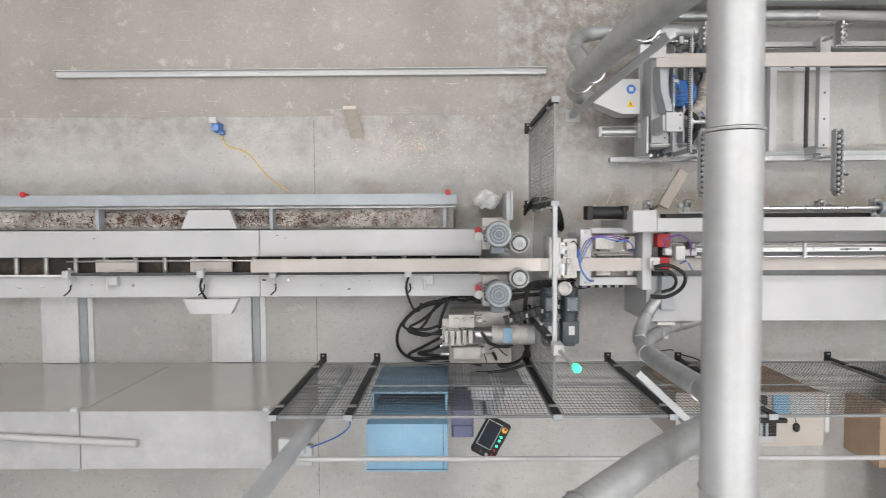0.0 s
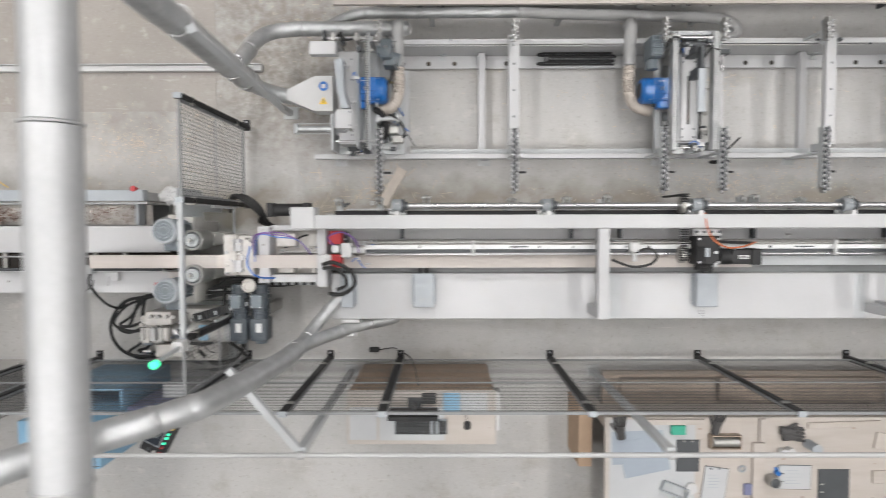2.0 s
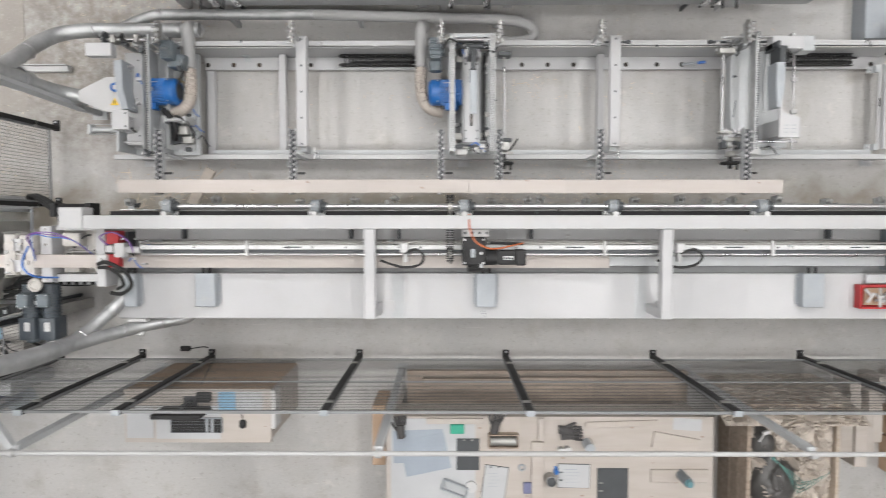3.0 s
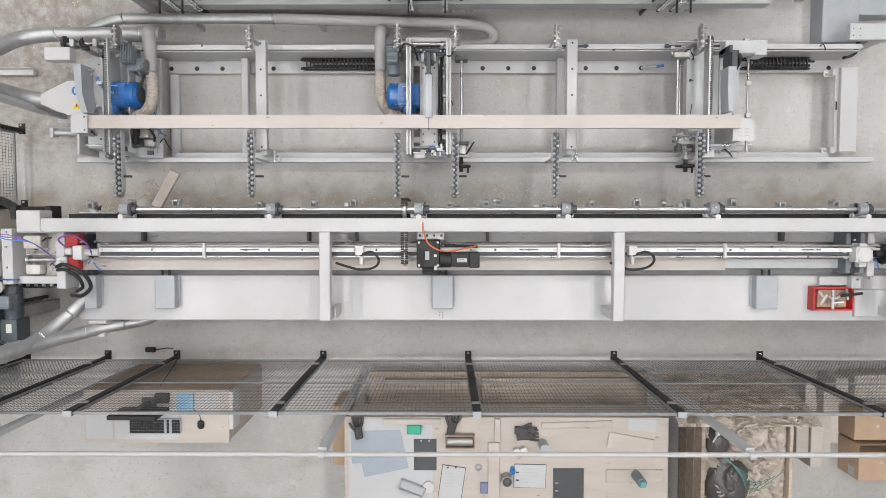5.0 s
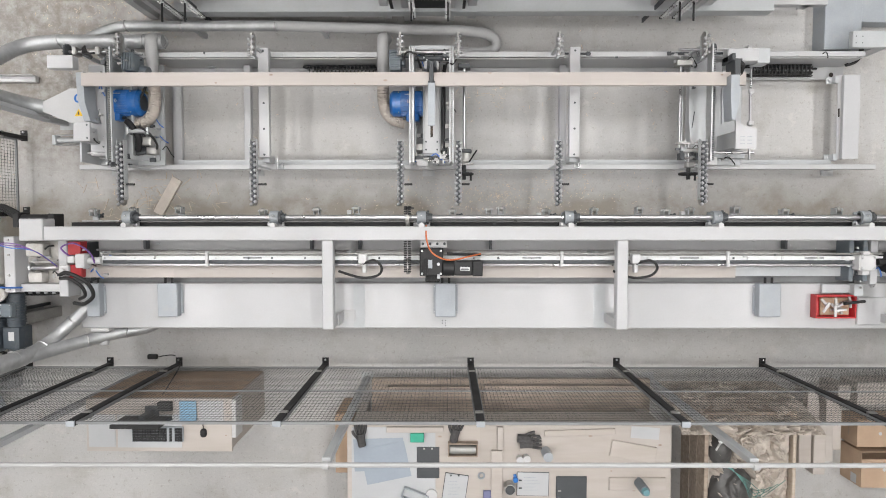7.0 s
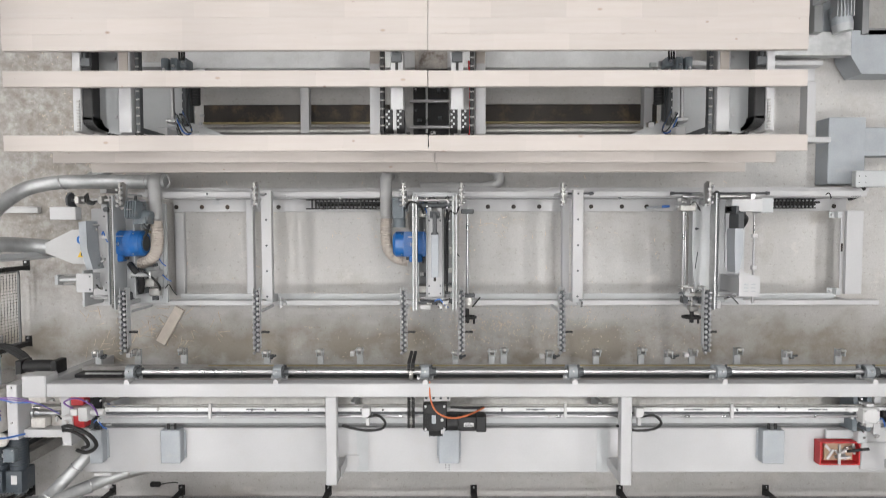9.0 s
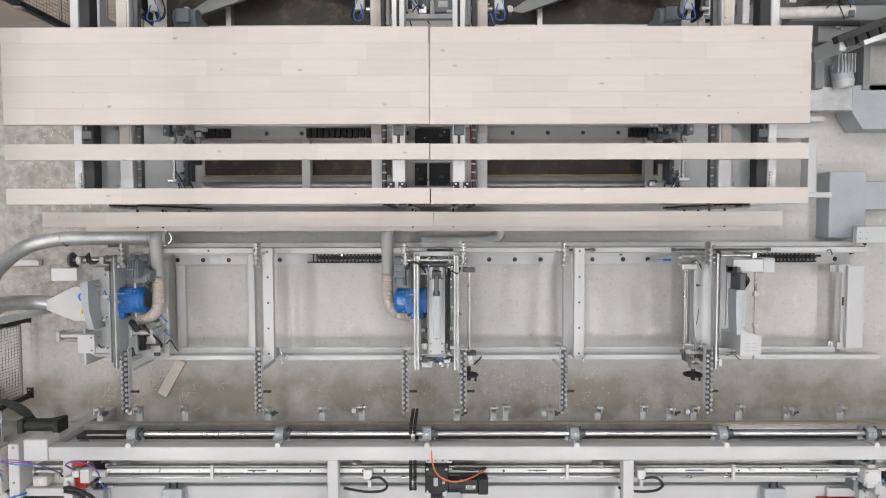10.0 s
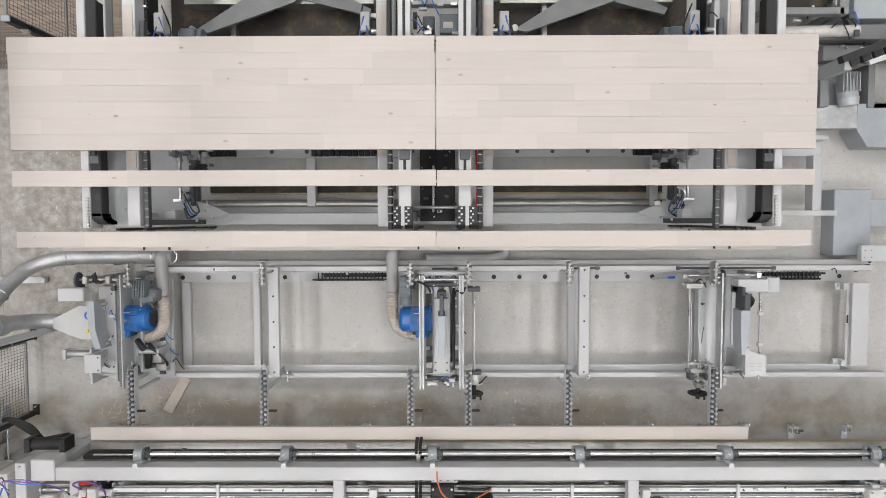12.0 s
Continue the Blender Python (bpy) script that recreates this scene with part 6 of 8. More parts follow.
part("gear_motor", "motor_grey", saw, box(-2.84, -2.74, 1.36, 1.52, 0.55, 0.74, 0.012), rod((-2.80, 1.40, 0.6), (-2.68, 1.37, 0.6), 0.055, 18), box(-2.82, -2.70, 1.31, 1.38, 0.5, 0.66, 0.01), box(-2.87, -2.84, 1.40, 1.48, 0.58, 0.70, 0.008), label="dark grey gear motor")
for k in range(7):
    part("cooling_rib", "motor_grey", saw, box(-2.838 + 0.014 * k, -2.832 + 0.014 * k, 1.37, 1.51, 0.74, 0.752))
part("cable_gland", "slate", saw, rod((-2.72, 1.31, 0.67), (-2.69, 1.27, 0.67), 0.015, 10), rod((-2.78, 1.52, 0.67), (-2.78, 1.56, 0.67), 0.013, 10))
part("lifting_eye", "steel", saw, torus((-2.79, 1.44, 0.765), (0, 1, 0), 0.016, 0.005, 14, 6))
suction_hose(saw, -2.705, 1.68, 1, 0.46)
part("bracket_plate", "pale_grey", saw, box(-3.28, -3.26, 0.58, 0.90, 0.30, 0.66, 0.004))
part("bolt", "slate", saw, *[rod((-3.10, y, 0.60), (-3.10, y, 0.604), 0.008, 8) for y in (0.72, 1.0, 1.2, 1.38)], kind="stuff")
part("brass_stay", "brass", saw, beam((-2.84, 1.27, 0.40), (-2.72, 1.19, 0.40), 0.018, 0.012))
part("dark_cover", "slate", saw, prism([(-2.89, 0.93), (-2.78, 0.80), (-2.79, 0.68), (-2.90, 0.66)], 0.40, 0.46))
for k, (x, y) in enumerate(((-3.32, 1.46), (-3.16, 1.50), (-3.02, 1.44))):
    part("knob", "slate", saw, rod((x, y, 0.66), (x, y, 0.72), 0.022, 14))
clutter(saw, (-2.88, -2.66, 0.62, 1.06), 0.39, 18, 91, 0.05, ("slate", "dull_steel", "pale_grey"))
clutter(saw, (-3.22, -2.98, 0.56, 0.70), 0.42, 10, 92, 0.05, ("slate", "steel"))
part("cable", "rubber", saw, tube([(-2.82, 1.15, 0.5), (-2.76, 1.24, 0.52), (-2.74, 1.34, 0.5), (-2.74, 1.42, 0.48)], 0.012, 8, 6))
part("cable", "rubber", saw, tube([(-2.78, 0.9, 0.6), (-2.68, 0.84, 0.62), (-2.64, 0.74, 0.55), (-2.72, 0.68, 0.45)], 0.010, 8, 6))
part("guard_disc", "slate", saw, prism([(-3.2, 0.70), (-2.98, 0.68), (-2.96, 0.58), (-3.15, 0.56)], 0.37, 0.40))
part("valve_block", "dull_steel", saw, box(-2.82, -2.70, 0.74, 0.82, 0.46, 0.54, 0.01))
part("valve_block", "dull_steel", saw, box(-2.76, -2.66, 0.66, 0.73, 0.46, 0.52, 0.008))

mid = thing("saw_unit", "middle saw unit with blue motor and white slide", "saw", (-0.2, 1.1, 0))
part("base_plate", "pale_grey", mid, box(-0.36, 0.04, 0.575, 1.52, 0.335, 0.36, 0.004))
part("slide", "white", mid, box(-0.225, -0.085, 0.655, 1.47, 0.44, 0.62, 0.006))
part("slide_edge", "pale_grey", mid, box(-0.233, -0.226, 0.66, 1.46, 0.56, 0.626), box(-0.084, -0.077, 0.66, 1.46, 0.56, 0.626))
part("slide_bolt", "slate", mid, *[rod((x, y, 0.62), (x, y, 0.625), 0.008, 8) for x in (-0.205, -0.105) for y in (0.69, 0.76, 1.34, 1.43)], kind="stuff")
part("slide_end", "white", mid, prism([(-0.25, 0.63), (-0.06, 0.63), (-0.085, 0.70), (-0.225, 0.70)], 0.44, 0.60))
part("saw_slot", "dark_pit", mid, box(-0.166, -0.144, 0.80, 1.22, 0.62, 0.6215))
part("shaft_block", "slate", mid, box(-0.30, 0.0, 0.60, 0.635, 0.56, 0.66, 0.006))
clutter(mid, (-0.31, 0.02, 0.57, 0.66), 0.66, 14, 95, 0.05, ("slate", "dull_steel", "steel", "plastic_white"))
clutter(mid, (-0.31, 0.02, 1.46, 1.56), 0.66, 14, 96, 0.06, ("slate", "dull_steel", "steel", "motor_grey"))
part("top_bar", "pale_grey", mid, box(-0.35, 0.05, 1.545, 1.585, 0.66, 0.70, 0.004))
clutter(mid, (-0.03, 0.0, 0.7, 1.4), 0.62, 12, 97, 0.05, ("slate", "dull_steel"))
part("slide_foot", "white", mid, box(-0.22, -0.180, 1.38, 1.46, 0.62, 0.70, 0.006))
part("slide_foot", "white", mid, box(-0.130, -0.09, 1.38, 1.46, 0.62, 0.70, 0.006))
part("clamp_plate", "grey", mid, box(-0.180, -0.118, 0.86, 1.22, 0.875, 0.892, 0.003), label="grey clamp plate over the slide")
part("clamp_arm", "slate", mid, box(-0.168, -0.132, 1.22, 1.40, 0.82, 0.90, 0.005), box(-0.18, -0.12, 1.16, 1.24, 0.70, 0.874, 0.004), box(-0.19, -0.11, 1.36, 1.42, 0.62, 0.84, 0.004))
for x in (-0.325, 0.02):
    part("side_rail", "zinc", mid, box(x - 0.022, x - 0.006, 0.56, 1.56, 0.68, 0.78, 0.003), box(x + 0.006, x + 0.022, 0.56, 1.56, 0.68, 0.78, 0.003), box(x - 0.01, x + 0.01, 0.58, 0.62, 0.36, 0.68), box(x - 0.01, x + 0.01, 1.48, 1.52, 0.36, 0.68), label="double bright side rail")
    part("rail_chain", "dull_steel", mid, box(x - 0.006, x + 0.006, 0.57, 1.55, 0.72, 0.765))
part("cross_shaft", "steel", mid, rod((-0.45, 1.515, 0.74), (0.12, 1.515, 0.74), 0.014, 12))
part("cross_shaft", "steel", mid, rod((-0.36, 0.60, 0.62), (0.05, 0.60, 0.62), 0.012, 10))
part("bearing", "dull_steel", mid, rod((-0.38, 1.515, 0.74), (-0.35, 1.515, 0.74), 0.04, 16))
part("bearing", "dull_steel", mid, rod((0.03, 1.515, 0.74), (0.06, 1.515, 0.74), 0.04, 16))
part("toothed_rod", "black", mid, rod((-0.045, 0.7, 0.6), (-0.045, 1.44, 0.6), 0.010, 10), *[rod((-0.045, 0.9 + 0.018 * k, 0.6), (-0.045, 0.908 + 0.018 * k, 0.6), 0.017, 10) for k in range(28)], label="black threaded rod")
part("dust_plate", "frame_grey", mid, box(-0.305, -0.24, 0.66, 1.44, 0.361, 0.38), box(-0.07, 0.0, 0.66, 1.44, 0.361, 0.38))
part("rail_roller", "steel", mid, *[rod((x - 0.008, 0.58 + 0.0195 * k, 0.766), (x + 0.008, 0.58 + 0.0195 * k, 0.766), 0.0065, 6) for x in (-0.325, 0.02) for k in range(49)], kind="stuff")
for y in (0.72, 1.40):
    part("guide_block", "dull_steel", mid, box(-0.30, -0.235, y - 0.03, y + 0.03, 0.38, 0.56, 0.004), box(-0.075, -0.01, y - 0.03, y + 0.03, 0.38, 0.56, 0.004))
part("roller", "slate", mid, rod((-0.30, 1.47, 0.70), (0.0, 1.47, 0.70), 0.022, 14))
part("roller", "steel", mid, rod((-0.29, 0.645, 0.56), (-0.02, 0.645, 0.56), 0.016, 12))
part("cable", "rubber", mid, tube([(-0.40, 1.44, 0.74), (-0.36, 1.50, 0.80), (-0.28, 1.47, 0.80), (-0.25, 1.40, 0.66)], 0.009, 8, 5))
part("cable", "rubber", mid, tube([(0.06, 1.46, 0.70), (0.03, 1.40, 0.78), (-0.02, 1.42, 0.74), (-0.04, 1.34, 0.62)], 0.008, 8, 5))
blue_motor(mid, -0.20, -0.535, 1.125, 0.46, 0.116)
part("gear_motor", "motor_grey", mid, box(-0.52, -0.42, 1.36, 1.54, 0.52, 0.74, 0.012), rod((-0.47, 1.36, 0.6), (-0.47, 1.28, 0.6), 0.055, 18), box(-0.42, -0.39, 1.42, 1.50, 0.58, 0.68, 0.006), label="dark grey gear motor")
for k in range(8):
    part("cooling_rib", "motor_grey", mid, box(-0.518, -0.422, 1.37 + 0.02 * k, 1.376 + 0.02 * k, 0.74, 0.752))
suction_hose(mid, -0.605, 1.70, -1, 0.40)
part("spindle", "steel", mid, rod((0.135, 0.66, 0.62), (0.135, 1.45, 0.62), 0.012, 12))
part("spindle_bracket", "slate", mid, box(0.08, 0.19, 1.40, 1.44, 0.56, 0.66, 0.005))
part("spindle_bracket", "slate", mid, box(0.06, 0.20, 0.66, 0.69, 0.56, 0.66, 0.005))
part("junction_box", "plastic_white", mid, box(-0.29, -0.19, 0.545, 0.60, 0.5, 0.62, 0.006))


def hand_wheel(parent, x, y, z):
    w = part("hand_wheel", "black", parent, torus((x, y, z), (0, 1, 0), 0.075, 0.012, 28, 8), box(x - 0.075, x + 0.075, y - 0.006, y + 0.006, z - 0.008, z + 0.008), box(x - 0.008, x + 0.008, y - 0.006, y + 0.006, z - 0.075, z + 0.075), label="black spoked hand wheel")
    part("hub", "black", w, rod((x, y - 0.05, z), (x, y + 0.08, z), 0.018, 12))
    part("grip", "black", w, rod((x + 0.06, y, z), (x + 0.06, y - 0.06, z), 0.010, 10))


hand_wheel(mid, 0.135, 0.475, 0.60)
part("clamp_block", "dull_steel", mid, box(0.09, 0.18, 0.58, 0.66, 0.55, 0.66, 0.01), box(0.10, 0.22, 0.555, 0.575, 0.58, 0.62, 0.004))
part("lever", "black", mid, tube([(0.18, 0.58, 0.66), (0.22, 0.64, 0.72), (0.24, 0.67, 0.75)], 0.007, 8))

end = thing("saw_unit", "far saw unit with grey guard and hand wheel", "saw", (2.3, 1.1, 0))
part("base_plate", "pale_grey", end, box(2.22, 2.72, 0.575, 1.52, 0.335, 0.36, 0.004))
part("side_plate", "pale_grey", end, prism([(2.185, 1.55), (2.36, 1.57), (2.36, 0.68), (2.24, 0.68), (2.205, 0.80), (2.185, 1.0)], 0.462, 0.476), label="flat grey side plate")
part("plate_support", "pale_grey", end, box(2.20, 2.23, 0.70, 1.45, 0.36, 0.461))
part("plate_slot", "slate", end, box(2.215, 2.245, 1.255, 1.266, 0.476, 0.479, 0, 15), box(2.222, 2.229, 0.90, 1.05, 0.476, 0.479, 0, -8), rod((2.215, 1.262, 0.476), (2.215, 1.262, 0.49), 0.012, 10), rod((2.235, 1.45, 0.476), (2.235, 1.45, 0.486), 0.010, 10))
part("chain_rail", "slate", end, box(2.262, 2.285, 0.58, 1.56, 0.72, 0.78, 0.002), label="dark chain rail")
part("chain_plate", "zinc", end, box(2.247, 2.26, 0.57, 1.57, 0.70, 0.80), box(2.245, 2.262, 1.48, 1.53, 0.36, 0.70), box(2.245, 2.262, 0.58, 0.62, 0.36, 0.70))
part("saw_guard", "grey", end, prism([(2.345, 1.27), (2.415, 1.27), (2.415, 1.06), (2.385, 0.90), (2.355, 0.90), (2.345, 1.1)], 0.80, 0.945), label="grey folded blade guard")
part("guard_arm", "slate", end, box(2.38, 2.43, 1.26, 1.40, 0.76, 0.93, 0.006))
part("guard_plate", "pale_grey", end, prism([(2.43, 1.44), (2.60, 1.44), (2.60, 1.16), (2.49, 1.04), (2.45, 0.92), (2.43, 0.92)], 0.58, 0.595))
part("guard_hook", "slate", end, box(2.37, 2.40, 1.40, 1.46, 0.70, 0.90, 0.004), box(2.385, 2.43, 1.31, 1.35, 0.76, 0.80, 0.004), rod((2.36, 1.40, 0.92), (2.44, 1.40, 0.92), 0.010, 10))
part("foot_bar", "pale_grey", end, box(2.36, 2.72, 0.63, 0.68, 0.36, 0.44, 0.004))
part("chain_roller", "steel", end, *[rod((2.262, 0.59 + 0.0195 * k, 0.782), (2.284, 0.59 + 0.0195 * k, 0.782), 0.0065, 6) for k in range(49)], kind="stuff")
part("top_shaft", "steel", end, rod((2.0, 1.545, 0.70), (2.62, 1.545, 0.70), 0.012, 12), box(2.20, 2.24, 1.52, 1.57, 0.477, 0.73, 0.004), box(2.58, 2.62, 1.52, 1.57, 0.36, 0.73, 0.004))
part("gearwheel", "slate", end, rod((2.29, 1.545, 0.70), (2.305, 1.545, 0.70), 0.05, 20))
for k in range(3):
    part("cable", "rubber", end, tube([(2.40, 1.42, 0.86), (2.44 + 0.01 * k, 1.36, 0.92), (2.47, 1.30 - 0.02 * k, 0.80), (2.46, 1.22, 0.62)], 0.007, 8, 5))
part("crosshead", "white", end, box(2.37, 2.63, 1.41, 1.52, 0.72, 0.83, 0.006))
part("crosshead_motor", "pale_grey", end, box(2.63, 2.74, 1.40, 1.53, 0.66, 0.80, 0.006))
part("clamp_plate", "white", end, prism([(2.48, 0.92), (2.51, 0.92), (2.52, 0.89), (2.66, 0.85), (2.66, 0.68), (2.48, 0.68)], 0.74, 0.76), label="white clamp plate with faint marks")
part("clamp_post", "white", end, box(2.50, 2.64, 0.70, 0.84, 0.36, 0.74))
part("marking", "grey", end, *[box(2.52 + 0.06 * (k % 2), 2.56 + 0.06 * (k % 2), 0.72 + 0.03 * (k // 2), 0.728 + 0.03 * (k // 2), 0.76, 0.762) for k in range(6)])
part("rod_frame", "steel", end, rod((2.67, 0.60, 0.62), (2.67, 1.42, 0.62), 0.010, 10), rod((2.28, 0.665, 0.60), (2.72, 0.665, 0.60), 0.012, 10), rod((2.055, 0.68, 0.6), (2.055, 1.47, 0.6), 0.011, 10), rod((2.115, 0.70, 0.5), (2.115, 1.47, 0.5), 0.008, 10))
for y in (1.20, 0.92):
    part("rod_clip", "plastic_white", end, box(2.648, 2.692, y - 0.018, y + 0.018, 0.61, 0.645, 0.004))
part("valve_block", "dull_steel", end, box(2.07, 2.22, 0.66, 0.70, 0.56, 0.64, 0.008), box(2.03, 2.25, 0.735, 0.755, 0.56, 0.63, 0.004), box(2.11, 2.19, 0.53, 0.58, 0.56, 0.64, 0.008))
part("clamp_bolt", "steel", end, *[rod((2.06 + 0.05 * k, 0.60, 0.60), (2.06 + 0.05 * k, 0.78, 0.60), 0.009, 10) for k in range(4)], kind="stuff")
part("clamp_jaw", "slate", end, box(2.05, 2.09, 0.60, 0.66, 0.56, 0.64, 0.004), box(2.19, 2.23, 0.60, 0.66, 0.56, 0.64, 0.004))
part("spindle", "steel", end, rod((2.14, 0.45, 0.60), (2.14, 0.74, 0.60), 0.014, 12))
part("spindle_bracket", "dull_steel", end, box(2.0, 2.14, 1.42, 1.47, 0.58, 0.66, 0.005))
hand_wheel(end, 2.14, 0.475, 0.60)
part("junction_box", "plastic_white", end, box(2.30, 2.39, 0.55, 0.62, 0.5, 0.62, 0.006))
part("cable_plug", "grey", end, rod((1.88, 1.46, 0.13), (2.02, 1.47, 0.15), 0.012, 10))
part("cable_plug_tip", "blue_hose", end, rod((2.02, 1.47, 0.15), (2.09, 1.475, 0.16), 0.013, 10))

clutter(saw, (-3.18, -3.04, 0.66, 1.42), 0.68, 12, 41, 0.05)
clutter(saw, (-2.92, -2.72, 0.62, 0.98), 0.385, 12, 42, 0.06)
clutter(saw, (-3.25, -3.0, 0.58, 0.74), 0.40, 10, 43, 0.06)
clutter(saw, (-3.05, -2.75, 1.38, 1.52), 0.60, 9, 44, 0.05)
clutter(mid, (-0.34, 0.03, 0.58, 0.70), 0.55, 12, 45, 0.05)
clutter(mid, (-0.36, 0.03, 1.40, 1.54), 0.74, 10, 46, 0.045)
clutter(mid, (-0.31, -0.24, 0.7, 1.3), 0.40, 8, 47, 0.05)
clutter(end, (2.03, 2.26, 0.60, 0.76), 0.62, 16, 48, 0.045)
clutter(end, (2.3, 2.68, 0.60, 0.72), 0.45, 8, 49, 0.05)
clutter(end, (2.0, 2.16, 1.42, 1.54), 0.60, 12, 50, 0.04)
clutter(press, (-3.3, 3.5, -0.19, -0.11), 0.72, 16, 51, 0.035, cables=False)
clutter(press, (-3.2, 3.5, -0.33, -0.215), 0.945, 18, 52, 0.03, cables=False)
clutter(press, (-3.15, -2.9, -0.42, -0.16), 0.90, 10, 53, 0.05)
clutter(press, (3.36, 3.62, -0.55, -0.15), 0.9, 10, 54, 0.05)
clutter(press, (-2.9, 3.5, 0.03, 0.10), 0.93, 14, 55, 0.035, ("dull_steel", "slate"), cables=False)
clutter(table, (-2.5, 3.6, 1.54, 1.59), 0.46, 14, 56, 0.03)


# ---- elevator and lay-up table ----
lift = thing("plank_elevator", "white steel plank elevator and lay-up frame with chains", "elevator", (0, 2.6, 0))
part("front_beam", "pale_grey", lift, box(-2.55, 3.0, 1.99, 2.10, 0.22, 0.36, 0.006))
part("front_bed", "white", lift, box(-2.45, 2.75, 2.10, 2.16, 0.10, 0.22, 0.004))
part("back_channel", "white", lift, box(-2.9, 3.40, 2.62, 2.78, 0.20, 0.24, 0.003), box(-2.9, 3.40, 2.755, 2.80, 0.24, 0.36, 0.004))
for k in range(14):
    x = -1.75 + 0.33 * k
    part("hole", "slate", lift, rod((x, 2.675, 0.24), (x, 2.675, 0.2415), 0.02, 12))
part("cross_beam", "bright", lift, box(-2.4, 2.0, 2.705, 3.22, 0.38, 0.50, 0.006), label="wide white cross beam")
for x in (-1.38, 1.84):
    part("brace", "white", lift, box(x - 0.04, x + 0.04, 2.16, 2.62, 0.16, 0.26, 0.004))
part("end_post", "white", lift, box(3.30, 3.38, 2.06, 2.62, 0.18, 0.30, 0.004))
part("end_rail", "white", lift, box(2.6, 3.52, 2.06, 2.11, 0.24, 0.32, 0.004))
for x0, x1 in ((-2.42, -0.6), (0.32, 2.0)):
    # Thin dark brown plate along the floor, with a raised brass-toned edge.
    dt = part("drip_tray", "dark_pit", lift, box(x0, x1, 2.30, 2.47, 0.004, 0.03), label="thin dark brown plate on the floor")
    part("tray_rim", "brass", dt, box(x0, x1, 2.285, 2.299, 0.004, 0.06))
    part("roller_shaft", "dull_steel", lift, rod((x0, 2.19, 0.22), (x1, 2.19, 0.22), 0.035, 16))
for x, s in ((-2.62, 1), (2.18, -1)):
    X = lambda o: x + o * s
    slab = lambda a, b, y0, y1, z0, z1, bevel=0.0: box(min(X(a), X(b)), max(X(a), X(b)), y0, y1, z0, z1, bevel)
    guide = part("chain_guide", "white", lift, slab(-0.105, -0.047, 1.98, 3.6, 1.45, 1.61, 0.004), slab(-0.10, -0.05, 2.0, 2.1, 0.0, 1.45))
    part("black_chain", "black", guide, slab(-0.045, 0.030, 2.06, 3.6, 1.50, 1.60, 0.006), *[slab(-0.045, 0.030, 2.06 - 0.055 * math.sin(a), 2.085 - 0.055 * math.sin(a), 1.48 - 0.12 * (1 - math.cos(a)), 1.60 - 0.12 * (1 - math.cos(a))) for a in [q * math.pi / 12 for q in range(7)]], label="black carrier chain")
    for k in range(10):
        part("chain_link", "dull_steel", guide, slab(-0.072, -0.050, 1.99 + 0.022 * k, 2.003 + 0.022 * k, 1.611, 1.628, 0.002))
    part("push_dog", "slate", guide, slab(-0.012, 0.004, 2.50, 2.72, 1.60, 1.628, 0.003), slab(-0.04, 0.028, 2.44, 2.50, 1.60, 1.62, 0.003))
    part("side_plate", "pale_grey", lift, prism([(X(-0.06), 3.3), (X(-0.06), 2.16), (X(-0.04), 2.06), (X(0.02), 1.99), (X(0.125), 1.99), (X(0.125), 3.3)], 1.385, 1.40), label="flat grey side plate with a rounded corner")
    for y in (2.12, 2.55):
        part("plate_screw", "steel", lift, rod((X(0.09), y, 1.40), (X(0.09), y, 1.408), 0.010, 8))
    part("lay_beam", "white", lift, slab(0.15, 0.245, 1.99, 3.9, 1.34, 1.48, 0.005), label="white lay-up beam")
    part("wear_strip", "ply", lift, slab(0.165, 0.23, 2.42, 3.6, 1.48, 1.487), label="brownish wear strip")
    part("side_chain", "slate", lift, slab(0.262, 0.295, 1.96, 3.5, 1.40, 1.45, 0.003), slab(0.27, 0.285, 2.0, 2.04, 0.0, 1.40))
    for k in range(16):
        part("chain_pin", "dull_steel", lift, rod((X(0.264), 2.0 + 0.06 * k, 1.450), (X(0.293), 2.0 + 0.06 * k, 1.450), 0.005, 8))
    part("inner_plate", "pale_grey", lift, prism([(X(-0.13), 2.62), (X(-0.13), 2.02), (X(0.30), 2.02), (X(0.34), 2.16), (X(0.34), 2.62)], 0.58, 0.60), label="flat grey machine plate")
    part("tapered_plate", "pale_grey", lift, prism([(X(0.24), 2.19), (X(0.34), 2.20), (X(0.46), 2.16), (X(0.62), 2.09), (X(0.52), 2.06), (X(0.24), 2.06)], 0.62, 0.635), label="tapered grey plate")
    for k in range(3):
        part("actuator", "motor_grey", lift, slab(0.15 + 0.08 * k, 0.21 + 0.08 * k, 2.58 + 0.03 * k, 2.72, 0.66, 0.80, 0.010))
        part("actuator_nut", "steel", lift, rod((X(0.18 + 0.08 * k), 2.62 + 0.03 * k, 0.80), (X(0.18 + 0.08 * k), 2.62 + 0.03 * k, 0.815), 0.012, 6))
    part("actuator_rod", "steel", lift, rod((X(0.20), 2.22, 0.70), (X(0.20), 2.62, 0.70), 0.016, 14), rod((X(0.20), 2.54, 0.70), (X(0.20), 2.57, 0.70), 0.030, 14), box(X(0.20) - 0.05, X(0.20) + 0.05, 2.19, 2.22, 0.60, 0.73, 0.004))
    part("black_bellows", "black", lift, rod((X(0.40), 2.34, 0.70), (X(0.40), 2.52, 0.70), 0.036, 16), *[rod((X(0.40), 2.35 + 0.025 * k, 0.70), (X(0.40), 2.36 + 0.025 * k, 0.70), 0.043, 16) for k in range(7)], label="black ribbed bellows")
